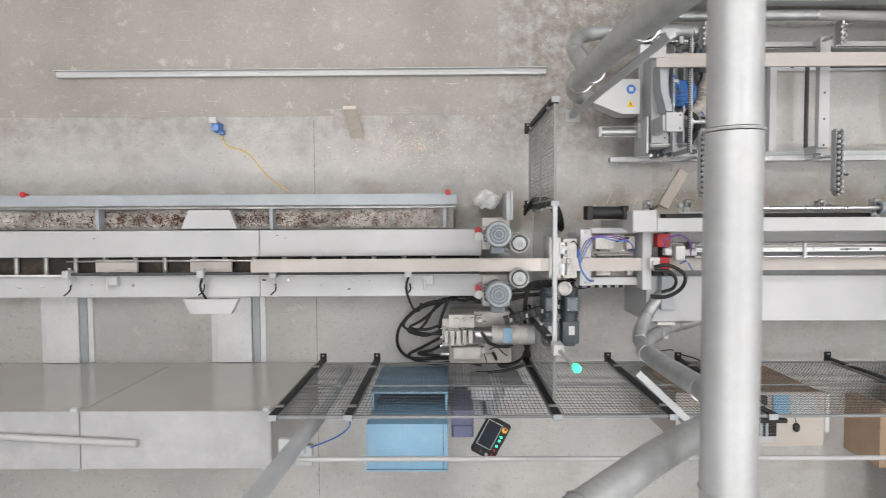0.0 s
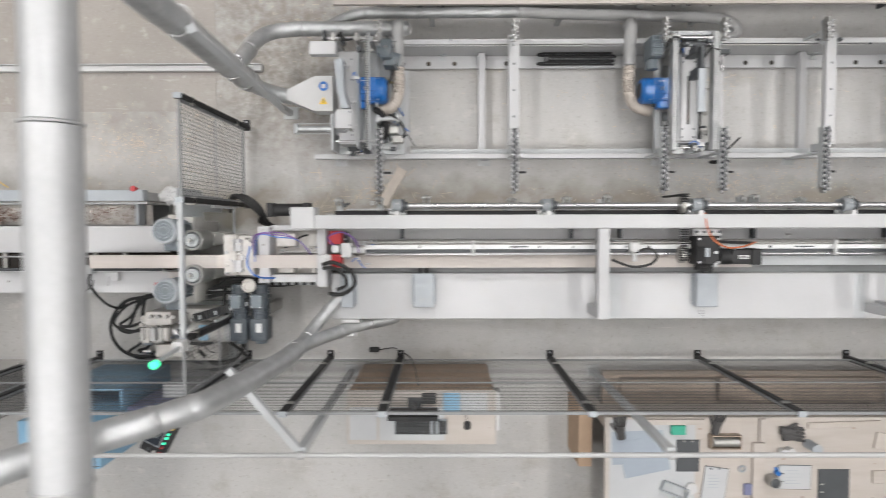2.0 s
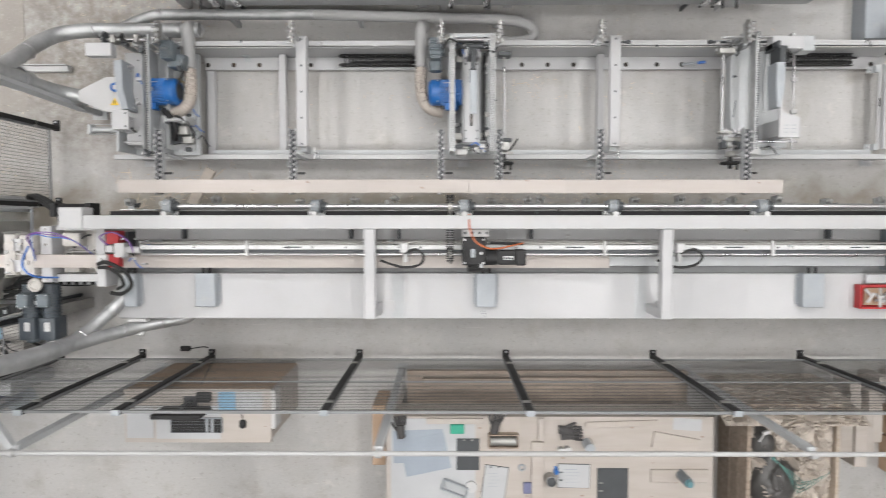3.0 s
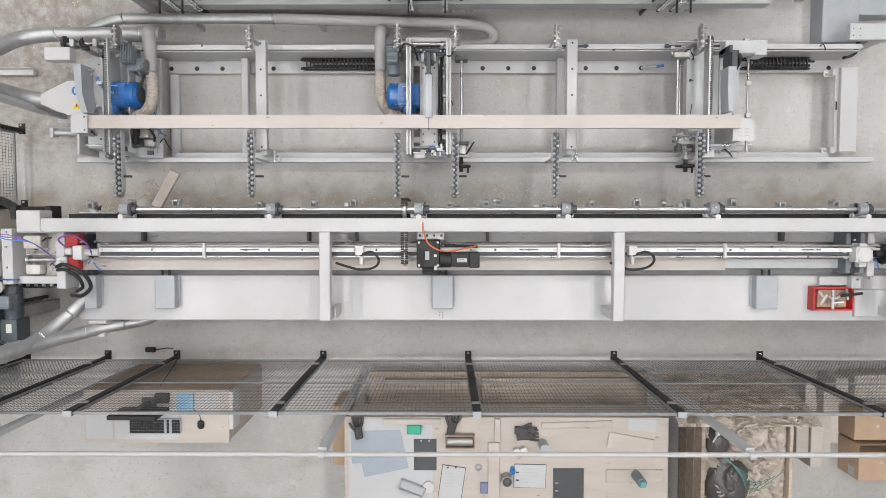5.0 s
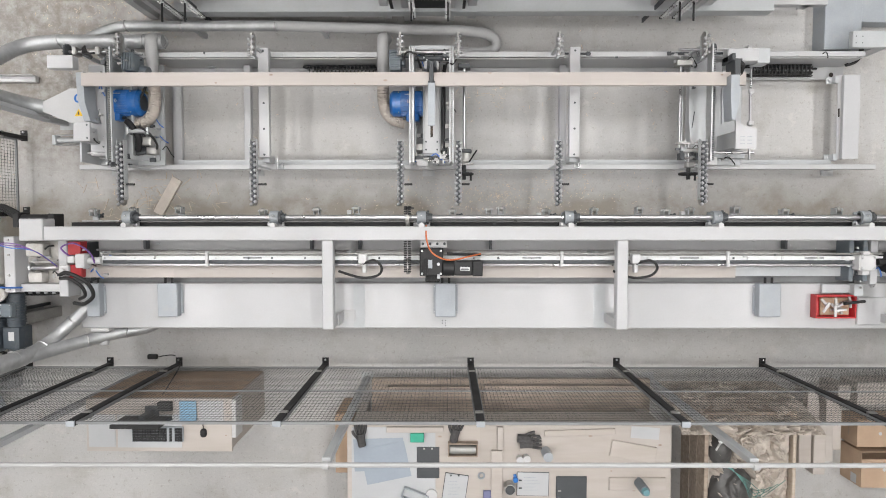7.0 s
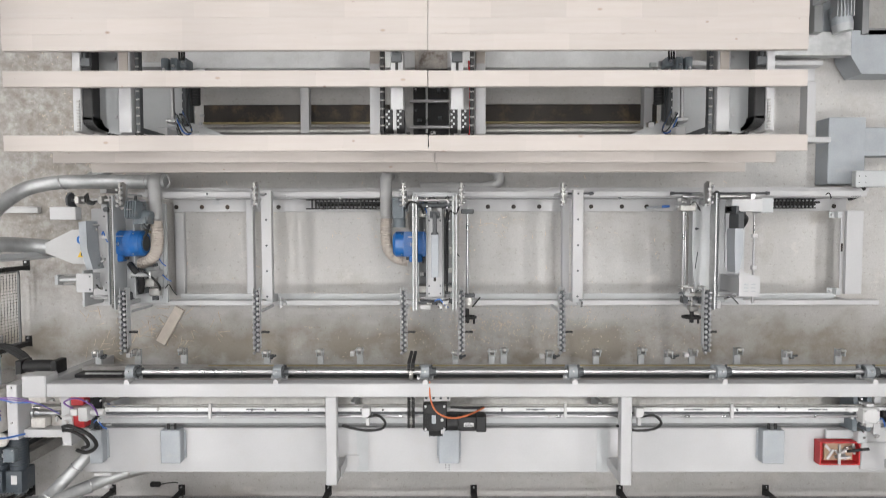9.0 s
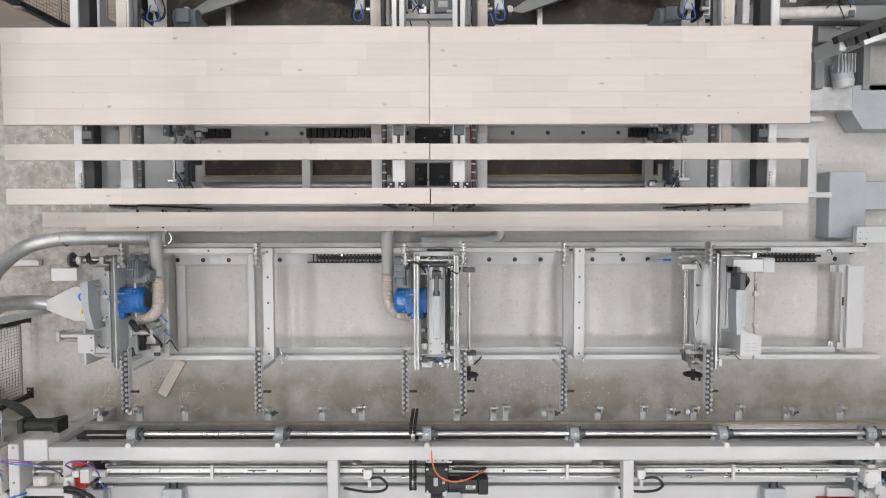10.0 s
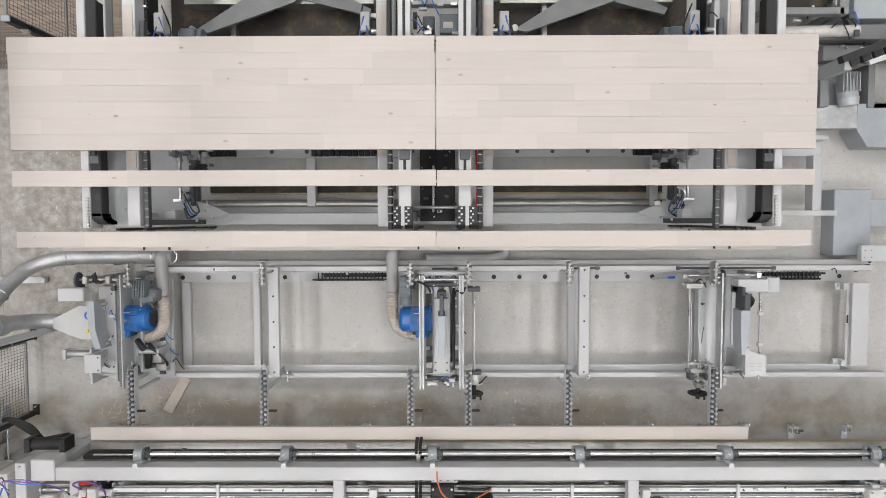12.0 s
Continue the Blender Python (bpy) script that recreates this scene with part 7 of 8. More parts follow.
    part("black_slide", "slate", lift, slab(0.27, 0.34, 2.20, 2.56, 0.60, 0.68, 0.004), slab(0.30, 0.33, 2.16, 2.50, 0.68, 0.73, 0.004))
    part("slide_bolt", "steel", lift, *[rod((X(0.285), 2.24 + 0.07 * k, 0.68), (X(0.285), 2.24 + 0.07 * k, 0.695), 0.009, 8) for k in range(5)], kind="stuff")
    part("cable_link", "black", lift, *[slab(0.21 + 0.042 * k, 0.245 + 0.042 * k, 2.63, 2.71, 0.245, 0.31, 0.002) for k in range(8)], kind="stuff")
    for k in range(4):
        part("wiring", ("slate", "rubber", "blue_hose", "slate")[k], lift, tube([(X(0.24), 2.14 + 0.04 * k, 0.72), (X(0.30 + 0.015 * k), 2.05 + 0.02 * k, 0.78), (X(0.37), 2.12, 0.72), (X(0.30), 2.28, 0.74)], 0.006, 6, 5))
    for k in range(3):
        part("wiring", "rubber", lift, tube([(X(0.31 + 0.02 * k), 2.70, 0.80), (X(0.33 + 0.02 * k), 2.78, 0.86), (X(0.30), 2.90, 0.90), (X(0.33), 3.05, 0.85)], 0.008, 6, 5))
part("cable_link", "black", lift, *[box(-1.36 + 0.055 * k, -1.32 + 0.055 * k, 2.63, 2.72, 0.245, 0.32, 0.002) for k in range(12)], kind="stuff")
for x in (-0.58, 0.20):
    part("lay_beam", "white", lift, box(x - 0.04, x + 0.04, 1.98, 3.95, 1.30, 1.44, 0.006), label="white lay-up beam")
    s = 1 if x < 0 else -1
    part("wear_strip", "ply", lift, box(x - 0.035, x + 0.035, 2.50, 3.6, 1.44, 1.446), label="brownish wear strip")
    part("black_chain", "black", lift, box(x + 0.067 * s - 0.013, x + 0.067 * s + 0.013, 1.98, 3.9, 1.50, 1.60, 0.003), box(x + 0.067 * s - 0.013, x + 0.067 * s + 0.013, 1.965, 1.98, 0.5, 1.59))
    for k in range(15):
        part("chain_pin", "dull_steel", lift, rod((x + 0.067 * s - 0.02, 2.02 + 0.06 * k, 1.602), (x + 0.067 * s + 0.02, 2.02 + 0.06 * k, 1.600), 0.005, 8))
    track = part("chain_track", "white", lift, box(x + 0.175 * s - 0.045, x + 0.175 * s + 0.045, 1.99, 3.9, 1.45, 1.61, 0.004), box(x + 0.175 * s - 0.03, x + 0.175 * s + 0.03, 2.02, 2.1, 0, 1.45), label="white chain track")
    # Black strip paints a slot's shade onto the track.
    part("slot", "black", track, box(x + 0.175 * s - 0.010, x + 0.175 * s + 0.010, 2.30, 3.6, 1.610, 1.614))
    part("push_dog", "slate", track, box(x + 0.175 * s - 0.036, x + 0.175 * s + 0.036, 2.46, 2.53, 1.614, 1.64, 0.004), box(x + 0.175 * s - 0.012, x + 0.175 * s + 0.012, 2.53, 2.66, 1.614, 1.63, 0.003))
    for o in (0.118, 0.20):
        sp = part("chain_drum", "black", lift, rod((x + o * s - 0.028, 2.03, 1.56), (x + o * s + 0.028, 2.03, 1.56), 0.062, 20), box(x + o * s - 0.028, x + o * s + 0.028, 2.03, 2.13, 1.56, 1.622))
        for k in range(6):
            part("chain_link", "pale_grey", sp, box(x + o * s - 0.022 + 0.016 * (k % 2), x + o * s - 0.008 + 0.016 * (k % 2), 2.0 + 0.022 * k, 2.012 + 0.022 * k, 1.6225, 1.63))
part("red_hose", "red", lift, tube([(0.13, 2.0, 1.05), (0.14, 2.3, 1.1), (0.13, 2.62, 1.05)], 0.008, 8, 4))
drive = part("drive_box", "black", lift, box(-0.34, -0.03, 2.02, 2.66, 0.25, 0.62, 0.01), label="black drive housing")
part("drive_shaft", "steel", drive, rod((-0.36, 2.36, 0.75), (0.0, 2.36, 0.75), 0.014, 12), rod((-0.36, 2.14, 0.75), (0.0, 2.14, 0.75), 0.014, 12), rod((-0.22, 2.1, 0.70), (-0.22, 2.5, 0.70), 0.010, 12))
part("chip_tray", "sawdust", drive, box(-0.33, -0.04, 2.68, 2.85, 0.5, 0.56))
for x in (-2.9, -2.42, -0.6, 0.22, 1.9, 2.38):
    part("column", "white", lift, box(x - 0.04, x + 0.04, 3.30, 3.38, 0, 1.10, 0.005))
    part("column", "white", lift, box(x - 0.04, x + 0.04, 2.04, 2.12, 0, 1.10 if abs(x) < 1 else 0.9, 0.005))
# upright chains whose hooked flights carry the planks upward
for x in (-2.50, -2.30, -0.33, -0.01, 2.0, 2.12):
    part("lift_chain", "steel", lift, *[rod((x + (0.004 if k % 2 else -0.026), 1.955, 0.3 + 0.0195 * k), (x + (0.026 if k % 2 else -0.004), 1.955, 0.3 + 0.0195 * k), 0.010, 6) for k in range(64)], label="bright upright roller chain", kind="stuff")
    part("chain_bar", "black", lift, box(x - 0.012, x + 0.012, 1.962, 1.978, 0.22, 1.56))
    part("flight", "black", lift, box(x - 0.007, x + 0.007, 1.79, 1.96, 0.692, 0.703))
    part("flight", "black", lift, box(x - 0.007, x + 0.007, 1.80, 1.96, 1.183, 1.193))
# rear stations behind the lay-up
for x, s in ((-2.62, 1), (-0.62, -1), (0.22, 1), (2.08, -1)):
    st = part("station", "pale_grey", lift, box(x - 0.03, x + 0.03, 3.50, 5.2, 0.9, 1.0, 0.005), label="white rear slide")
    part("station_rail", "black", st, box(x - 0.075, x - 0.05, 3.52, 5.2, 0.75, 0.95), box(x + 0.05, x + 0.075, 3.52, 5.2, 0.75, 0.95))
    part("slide_rod", "steel", st, rod((x - 0.09, 3.56, 0.98), (x + 0.09, 3.56, 0.98), 0.02, 12), rod((x - 0.045, 3.45, 0.85), (x - 0.045, 5.2, 0.85), 0.010, 10))
    part("junction_box", "plastic_white", st, box(x + s * 0.15 - 0.04, x + s * 0.15 + 0.04, 3.58, 3.74, 0.80, 0.92, 0.008))
    part("wiring", "rubber", st, *[tube([(x + s * 0.15, 3.6, 0.88), (x + s * (0.19 + 0.015 * k), 3.5 + 0.01 * k, 0.9), (x + s * 0.22, 3.62, 0.85), (x + s * 0.17, 3.8, 0.9)], 0.006, 6, 5) for k in range(3)])
    part("wiring", "blue_hose", st, tube([(x + s * 0.14, 3.62, 0.93), (x + s * 0.12, 3.5, 0.95), (x + s * 0.20, 3.52, 0.9), (x + s * 0.16, 3.7, 0.93)], 0.006, 6, 5))
for x in (-2.98, -2.83, -0.54, 0.10, 2.30, 2.52):
    part("rear_post", "white", lift, box(x - 0.028, x + 0.028, 3.40, 5.4, 1.0, 1.10, 0.005), box(x - 0.025, x + 0.025, 3.42, 3.5, 0, 1.0))
cross = part("rear_cross", "white", lift, box(-0.51, 0.07, 3.48, 3.52, 0.95, 1.0, 0.004), box(-0.51, 0.07, 3.80, 3.84, 0.8, 0.9, 0.004))
part("rear_gear_motor", "motor_grey", cross, box(-0.30, -0.20, 3.60, 3.72, 0.72, 0.86, 0.01), box(-0.16, 0.0, 3.58, 3.74, 0.70, 0.86, 0.012))
part("name_plate", "cream", cross, box(-0.13, -0.05, 3.62, 3.67, 0.861, 0.864))
part("chain_wheel", "slate", cross, rod((-0.38, 3.7, 0.8), (-0.35, 3.7, 0.8), 0.07, 16), rod((-0.42, 3.66, 0.78), (-0.40, 3.66, 0.78), 0.05, 16))
for x in (-2.38, 1.92):
    part("rear_motor", "motor_grey", lift, rod((x - 0.1, 3.66, 0.45), (x + 0.10, 3.66, 0.45), 0.085, 18), box(x - 0.06, x + 0.06, 3.60, 3.72, 0.5, 0.58, 0.008), box(x - 0.08, x + 0.08, 3.60, 3.70, 0.0, 0.4))
for x0, x1 in ((-2.55, -0.75), (0.40, 2.0)):
    pit = thing("waste_pit_tray", "dark oily steel tray behind the lay-up frame", "tray", ((x0 + x1) / 2, 4.2, 0), group="pit trays")
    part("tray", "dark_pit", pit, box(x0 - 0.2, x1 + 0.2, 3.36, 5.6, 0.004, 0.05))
    part("rim", "dull_steel", pit, box(x0, x1, 3.66, 3.70, 0.05, 0.16), box(x0, x1, 4.05, 4.10, 0.05, 0.22), box(x0 + 0.4, x0 + 0.45, 3.7, 5.4, 0.05, 0.14))
    part("lifting_arm", "frame_grey", pit, prism([(x0 + 0.12, 3.78), (x0 + 0.24, 3.76), (x0 + 1.05, 4.04), (x0 + 1.30, 4.30), (x0 + 0.95, 4.30)], 0.26, 0.30), label="dull tapered lifting plate")
    part("lifting_arm", "frame_grey", pit, prism([(x1 - 0.08, 3.93), (x1 - 0.05, 3.99), (x1 - 0.85, 4.40), (x1 - 1.0, 4.30), (x1 - 0.75, 4.10)], 0.20, 0.24), label="dull tapered lifting plate")
    part("arm_stand", "dull_steel", pit, box(x0 + 0.95, x0 + 1.05, 4.12, 4.2, 0.05, 0.26), box(x1 - 0.8, x1 - 0.7, 4.16, 4.24, 0.05, 0.20))
    part("waste_board", "old_wood", pit, box(x0 + 0.3, x1 - 0.2, 3.55, 3.62, 0.05, 0.09))
    part("pivot", "dull_steel", pit, rod((x0 + 0.12, 3.78, 0.05), (x0 + 0.12, 3.78, 0.36), 0.03, 12))

# machines and cabinets east of the lay-up
cab = thing("grey_cabinet", "grey folded sheet metal control cabinet on the floor", "cabinet", (3.9, 2.0, 0))
part("body", "grey", cab, box(3.57, 3.92, 1.68, 2.31, 0, 0.20, 0.006))
part("side_box", "grey", cab, box(3.925, 5.2, 1.95, 2.22, 0, 0.16, 0.006))
part("lid", "pale_grey", cab, box(3.69, 4.1, 1.64, 1.79, 0.36, 0.42, 0.005), box(3.95, 4.08, 1.66, 1.76, 0, 0.36))
part("lid_screw", "slate", cab, *[rod((3.72 + 0.06 * (k // 2), 1.68 + 0.06 * (k % 2), 0.42), (3.72 + 0.06 * (k // 2), 1.68 + 0.06 * (k % 2), 0.423), 0.005, 6) for k in range(4)])
part("cable", "rubber", cab, tube([(3.72, 1.68, 0.4), (3.85, 1.66, 0.3), (3.88, 1.58, 0.2), (3.78, 1.54, 0.2)], 0.02, 10, 6))
rd = thing("rectangular_duct", "galvanised rectangular duct at floor level", "duct", (3.6, 2.85, 0))
part("duct", "zinc", rd, box(2.45, 3.72, 2.87, 3.09, 0.16, 0.26, 0.004))
part("transition", "grey", rd, prism([(3.72, 3.10), (5.2, 3.12), (5.2, 2.70), (3.82, 2.70), (3.72, 2.86)], 0.02, 0.26))
for x in (2.8, 4.2):
    part("stand", "pale_grey", rd, box(x - 0.04, x + 0.04, 2.90, 3.02, 0, 0.16 if x < 3 else 0.02))
mt = thing("upright_motor", "pale grey upright ribbed motor on a plate", "motor", (3.6, 3.2, 0))
part("housing", "grey", mt, rod((3.56, 3.30, 0.30), (3.60, 3.14, 0.30), 0.085, 24, 0.09), label="ribbed motor housing")
part("cooling_fin", "pale_grey", mt, *[box(3.49 + 0.03 * k, 3.498 + 0.03 * k, 3.19, 3.36, 0.30, 0.40) for k in range(6)], kind="stuff")
part("fan_cover", "pale_grey", mt, rod((3.60, 3.14, 0.30), (3.61, 3.07, 0.30), 0.092, 24, 0.08))
part("plate", "grey", mt, box(3.42, 3.78, 3.08, 3.42, 0.0, 0.18, 0.004))
post = thing("east_frame", "grey steel machine frame with black energy chain", "machine frame", (3.8, 3.5, 0))
part("frame", "frame_grey", post, box(3.32, 3.40, 3.06, 3.40, 0, 0.34, 0.004), box(3.3, 4.8, 3.46, 3.60, 0.28, 0.40, 0.005), box(3.8, 3.86, 3.06, 3.46, 0, 0.28), box(3.8, 4.6, 3.06, 3.12, 0.2, 0.26))
part("cover", "frame_grey", post, box(3.0, 3.9, 3.62, 3.75, 0.34, 0.50, 0.005))
part("energy_chain", "black", post, beam((3.25, 3.38, 0.72), (4.7, 3.92, 0.95), 0.06, 0.09), *[beam((3.34 + 0.1 * k, 3.36 + 0.037 * k, 0.70), (3.40 + 0.1 * k, 3.384 + 0.037 * k, 0.71), 0.07, 0.05) for k in range(10)])
part("rail", "zinc", post, beam((3.5, 3.36, 0.7), (4.8, 3.80, 0.9), 0.04, 0.04))
part("prop", "pale_grey", post, box(3.3, 3.36, 3.3, 3.42, 0.34, 0.70))
part("prop", "pale_grey", post, box(4.5, 4.56, 3.7, 3.8, 0.0, 0.85))
far = thing("transfer_machine", "pale steel transfer machine with an open grey frame", "machine", (3.4, 4.3, 0))
part("frame", "frame_grey", far, box(2.62, 3.3, 3.78, 3.84, 0.6, 0.68, 0.004), box(2.62, 2.70, 3.84, 5.4, 0.6, 0.68, 0.004), box(3.26, 3.34, 3.78, 5.4, 0.6, 0.68, 0.004), box(2.64, 2.70, 3.8, 3.86, 0, 0.6), box(3.28, 3.33, 3.8, 3.86, 0, 0.6))
# Dark sheet inside the frame paints the shade of its opening.
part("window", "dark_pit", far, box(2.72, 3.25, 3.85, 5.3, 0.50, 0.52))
part("housing", "grey", far, box(3.5, 4.9, 3.80, 5.6, 0, 0.50, 0.01), box(3.84, 4.6, 3.62, 3.80, 0, 0.36, 0.008))
part("dusty_roll", "cream", far, rod((2.62, 3.66, 0.55), (3.5, 3.68, 0.55), 0.05, 16), box(2.64, 2.68, 3.62, 3.70, 0, 0.5), box(3.4, 3.44, 3.64, 3.72, 0, 0.5))
part("cable", "rubber", far, tube([(3.34, 4.0, 0.6), (3.36, 3.86, 0.55), (3.45, 3.74, 0.5), (3.6, 3.72, 0.45), (3.78, 3.70, 0.4)], 0.018, 10, 6))
part("pump", "motor_grey", far, box(3.36, 3.46, 4.0, 4.2, 0.3, 0.5, 0.01))

for i, (x0, x1) in enumerate(((-2.45, -2.15), (1.70, 2.0))):
    clutter(lift, (x0, x1, 2.5, 2.72), 0.62, 18, 61 + i, 0.07, ("motor_grey", "slate", "steel", "pale_grey"), cables=False)
    clutter(lift, (x0, x1, 2.04, 2.3), 0.61, 14, 63 + i, 0.06, ("slate", "steel", "pale_grey"), cables=False)
clutter(lift, (-0.5, 0.1, 3.5, 3.9), 0.90, 26, 65, 0.07, ("motor_grey", "slate", "steel", "plastic_white"))
clutter(lift, (-0.34, -0.03, 2.05, 2.64), 0.62, 14, 66, 0.05, ("slate", "steel"), cables=False)
for i, x in enumerate((-2.62, -0.62, 0.22, 2.08)):
    clutter(lift, (x - 0.1, x + 0.12, 3.45, 3.95), 0.97, 14, 67 + i, 0.05, ("slate", "steel", "plastic_white", "black"))
clutter(far, (2.65, 3.5, 3.62, 3.9), 0.6, 14, 72, 0.07, ("cream", "slate", "dull_steel"))
clutter(post, (3.35, 3.9, 3.42, 3.72), 0.40, 14, 73, 0.06, ("slate", "dull_steel", "zinc"))

# ---- planks ----
def plank_mesh(name, length):
    bm = bmesh.new()
    box(-length / 2, length / 2, -0.0557, 0.0557, -0.036, 0, 0.0011)(bm)
    me = bpy.data.meshes.new(name)
    bm.to_mesh(me)
    bm.free()
    me.materials.append(M["spruce"])
    return me


LEFT, RIGHT = plank_mesh("plank", 2.985), plank_mesh("plank", 2.650)
LONG = plank_mesh("plank", 5.64)
SHORT = plank_mesh("plank", 0.37)
MOVES = []


def plank(mesh, x, rows, label, group):
    """Rows: seconds, shift along x, y and z of the upper face."""
    ob = tagged(new("plank", mesh), label, "plank", group)
    ob.location = (x + rows[0][1], rows[0][2], rows[0][3])
    MOVES.append((ob, [(t, pose(x + dx, y, z)) for t, dx, y, z in rows]))
    return ob


def pair(rows, label, group, gap=0.0015, skew=0.0):
    plank(LEFT, -3.168 + 1.4925, [(t, dx - gap + skew * 0.4, y, z) for t, dx, y, z in rows], label, group)
    plank(RIGHT, -0.180 + 1.325, [(t, dx + gap + skew, y - 0.003, z) for t, dx, y, z in rows], label, group)


# lamellas already laid, pushed on by one width when the next arrives
rnd = random.Random(21)
for k in range(6):
    y = 2.587 + 0.1118 * k
    pair([(0, 0, y, 1.685), (10.4, 0, y, 1.685), (10.7, 0, y + 0.012, 1.685), (11.0, 0, y + 0.040, 1.685), (11.5, 0, y + 0.100, 1.685), (12, 0, y + 0.110, 1.685)],
         "pale planed spruce lamella laid edge to edge", "laid lamellas", rnd.uniform(0.0002, 0.0014) if k < 5 else 0.006, rnd.uniform(-0.003, 0.003))
pair([(0, 0, 2.336, 1.685), (9.5, 0, 2.336, 1.685), (10.0, 0, 2.340, 1.685), (10.4, 0, 2.40, 1.685), (10.7, 0, 2.455, 1.685), (11.0, 0, 2.514, 1.685), (11.5, 0, 2.575, 1.685), (12, 0, 2.585, 1.685)], "pale spruce lamella moving up to the laid ones", "travelling lamellas")
pair([(0, 0, 1.88, 1.70), (9.3, 0, 1.885, 1.70), (9.6, 0, 1.93, 1.69), (10, 0, 2.03, 1.685), (10.5, 0, 2.148, 1.685), (11, 0, 2.283, 1.685), (11.5, 0, 2.322, 1.685), (12, 0, 2.33, 1.685)], "pale spruce lamella moving up to the laid ones", "travelling lamellas", 0.001, 0.004)
# plank that leaves the saws early, rides up the elevator
pair([(0, -0.1, 1.33, 0.86), (0.5, -0.1, 1.50, 0.86), (1.0, -0.08, 1.70, 0.88), (1.5, -0.04, 1.745, 0.92), (2.0, -0.02, 1.78, 0.96), (2.5, 0, 1.81, 1.0), (3.5, 0.02, 1.835, 1.1), (5.0, 0.04, 1.85, 1.23), (9.6, 0.04, 1.85, 1.23), (10, 0.02, 1.868, 1.34), (10.5, 0.01, 1.882, 1.44), (11, 0.0, 1.893, 1.57), (11.5, 0, 1.90, 1.64), (12, 0, 1.90, 1.66)], "pale spruce lamella riding up the elevator", "travelling lamellas")
# plank that crosses the saw table
pair([(0, 0, -0.045, 0.80), (2.5, 0, -0.03, 0.80), (2.6, 0, 0.03, 0.82), (2.7, 0, 0.11, 0.84), (2.8, 0, 0.175, 0.86), (2.9, 0, 0.215, 0.86), (3.0, 0, 0.258, 0.86), (3.2, 0.01, 0.40, 0.86), (3.6, 0.02, 0.66, 0.86), (4.0, 0.03, 0.80, 0.86), (4.4, 0.03, 0.832, 0.86), (5.75, 0.03, 0.835, 0.86), (6.0, 0.03, 0.88, 0.86), (6.5, 0.04, 1.052, 0.86), (6.7, 0.04, 1.12, 0.86), (7.2, 0.04, 1.38, 0.86), (7.7, 0.04, 1.70, 0.84), (8.0, 0.05, 1.80, 0.76), (8.3, 0.05, 1.815, 0.74), (9.6, 0.05, 1.815, 0.74), (10, 0.04, 1.825, 0.82), (10.5, 0.03, 1.833, 0.94), (11, 0.02, 1.842, 1.06), (12, 0.02, 1.85, 1.18)], "pale spruce plank crossing the saw table on chains", "travelling lamellas", 0.0003)
# plank fed along the press, thrown out near the end
plank(LONG, -0.35, [(0, -3.55, -0.382, 0.835), (1, -2.85, -0.382, 0.835), (2, -2.15, -0.382, 0.835), (3, -1.45, -0.382, 0.835), (4, -0.75, -0.382, 0.835), (4.8, -0.2, -0.382, 0.835), (5.2, 0.0, -0.382, 0.835), (6.9, 0, -0.382, 0.835), (7.4, 0, -0.25, 0.815), (7.8, 0, -0.045, 0.80), (11.55, 0, -0.045, 0.80), (11.7, 0, 0.03, 0.82), (11.8, 0, 0.10, 0.84), (11.9, 0, 0.155, 0.86), (12, 0, 0.205, 0.86)], "pale spruce plank being fed through the press", "travelling lamellas")
for x in (-7.14, -7.99):
    plank(SHORT, x, [(0, 0, -0.39, 0.64), (1, 0.70, -0.39, 0.64), (2, 1.40, -0.39, 0.64), (3, 2.1, -0.39, 0.66), (3.8, 2.5, -0.385, 0.70), (12, 2.5, -0.385, 0.70)], "short pale spruce piece travelling on the infeed conveyor", "short pieces")


# ---- desk, work table, crates and boxes south of the fence ----
desk = thing("desk", "plywood desk with a cardboard-brown back panel", "desk", (-2.5, -1.7, 0))
part("top", "ply", desk, box(-3.11, -1.86, -1.92, -1.46, 0.93, 0.955, 0.003))
part("back_panel", "card", desk, box(-3.09, -1.88, -1.475, -1.46, 0.02, 0.93))
part("side_panel", "ply", desk, box(-3.10, -3.08, -1.90, -1.476, 0, 0.93))
part("side_panel", "ply", desk, box(-1.89, -1.87, -1.90, -1.476, 0, 0.93))
part("raised_edge", "plastic_white", desk, box(-1.86, -1.82, -1.80, -1.47, 0.80, 0.965, 0.01))
solid("paper_sheet", "paper", "white paper sheet on the desk", "paper", box(-3.09, -2.86, -1.88, -1.60, 0.955, 0.958))
solid("desk_pad", "paper", "white writing pad under the keyboard", "pad", box(-2.84, -2.29, -1.885, -1.60, 0.955, 0.959))
solid("paper_sheet", "paper", "white papers stacked at the back of the desk", "paper", box(-2.14, -1.93, -1.66, -1.48, 0.955, 0.965))
solid("blue_folder", "pale_blue", "blue folder lying on the desk", "folder", box(-2.30, -2.16, -1.66, -1.48, 0.955, 0.97))
kb = thing("keyboard", "black computer keyboard on the desk", "keyboard", (-2.49, -1.76, 0.959))
part("case", "grey", kb, box(-2.71, -2.27, -1.83, -1.70, 0.959, 0.978, 0.004))
for r in range(5):
    for k in range(19):
        if k not in (13, 15):
            part("key", "black", kb, box(-2.70 + 0.0225 * k, -2.681 + 0.0225 * k, -1.823 + 0.0235 * r, -1.803 + 0.0235 * r, 0.978, 0.985))
mouse = thing("mouse", "black computer mouse beside the keyboard", "mouse", (-2.10, -1.76, 0.957))
part("shell", "black", mouse, ball(-2.10, -1.765, 0.965, 0.03, 0.7), ball(-2.10, -1.745, 0.965, 0.03, 0.7))
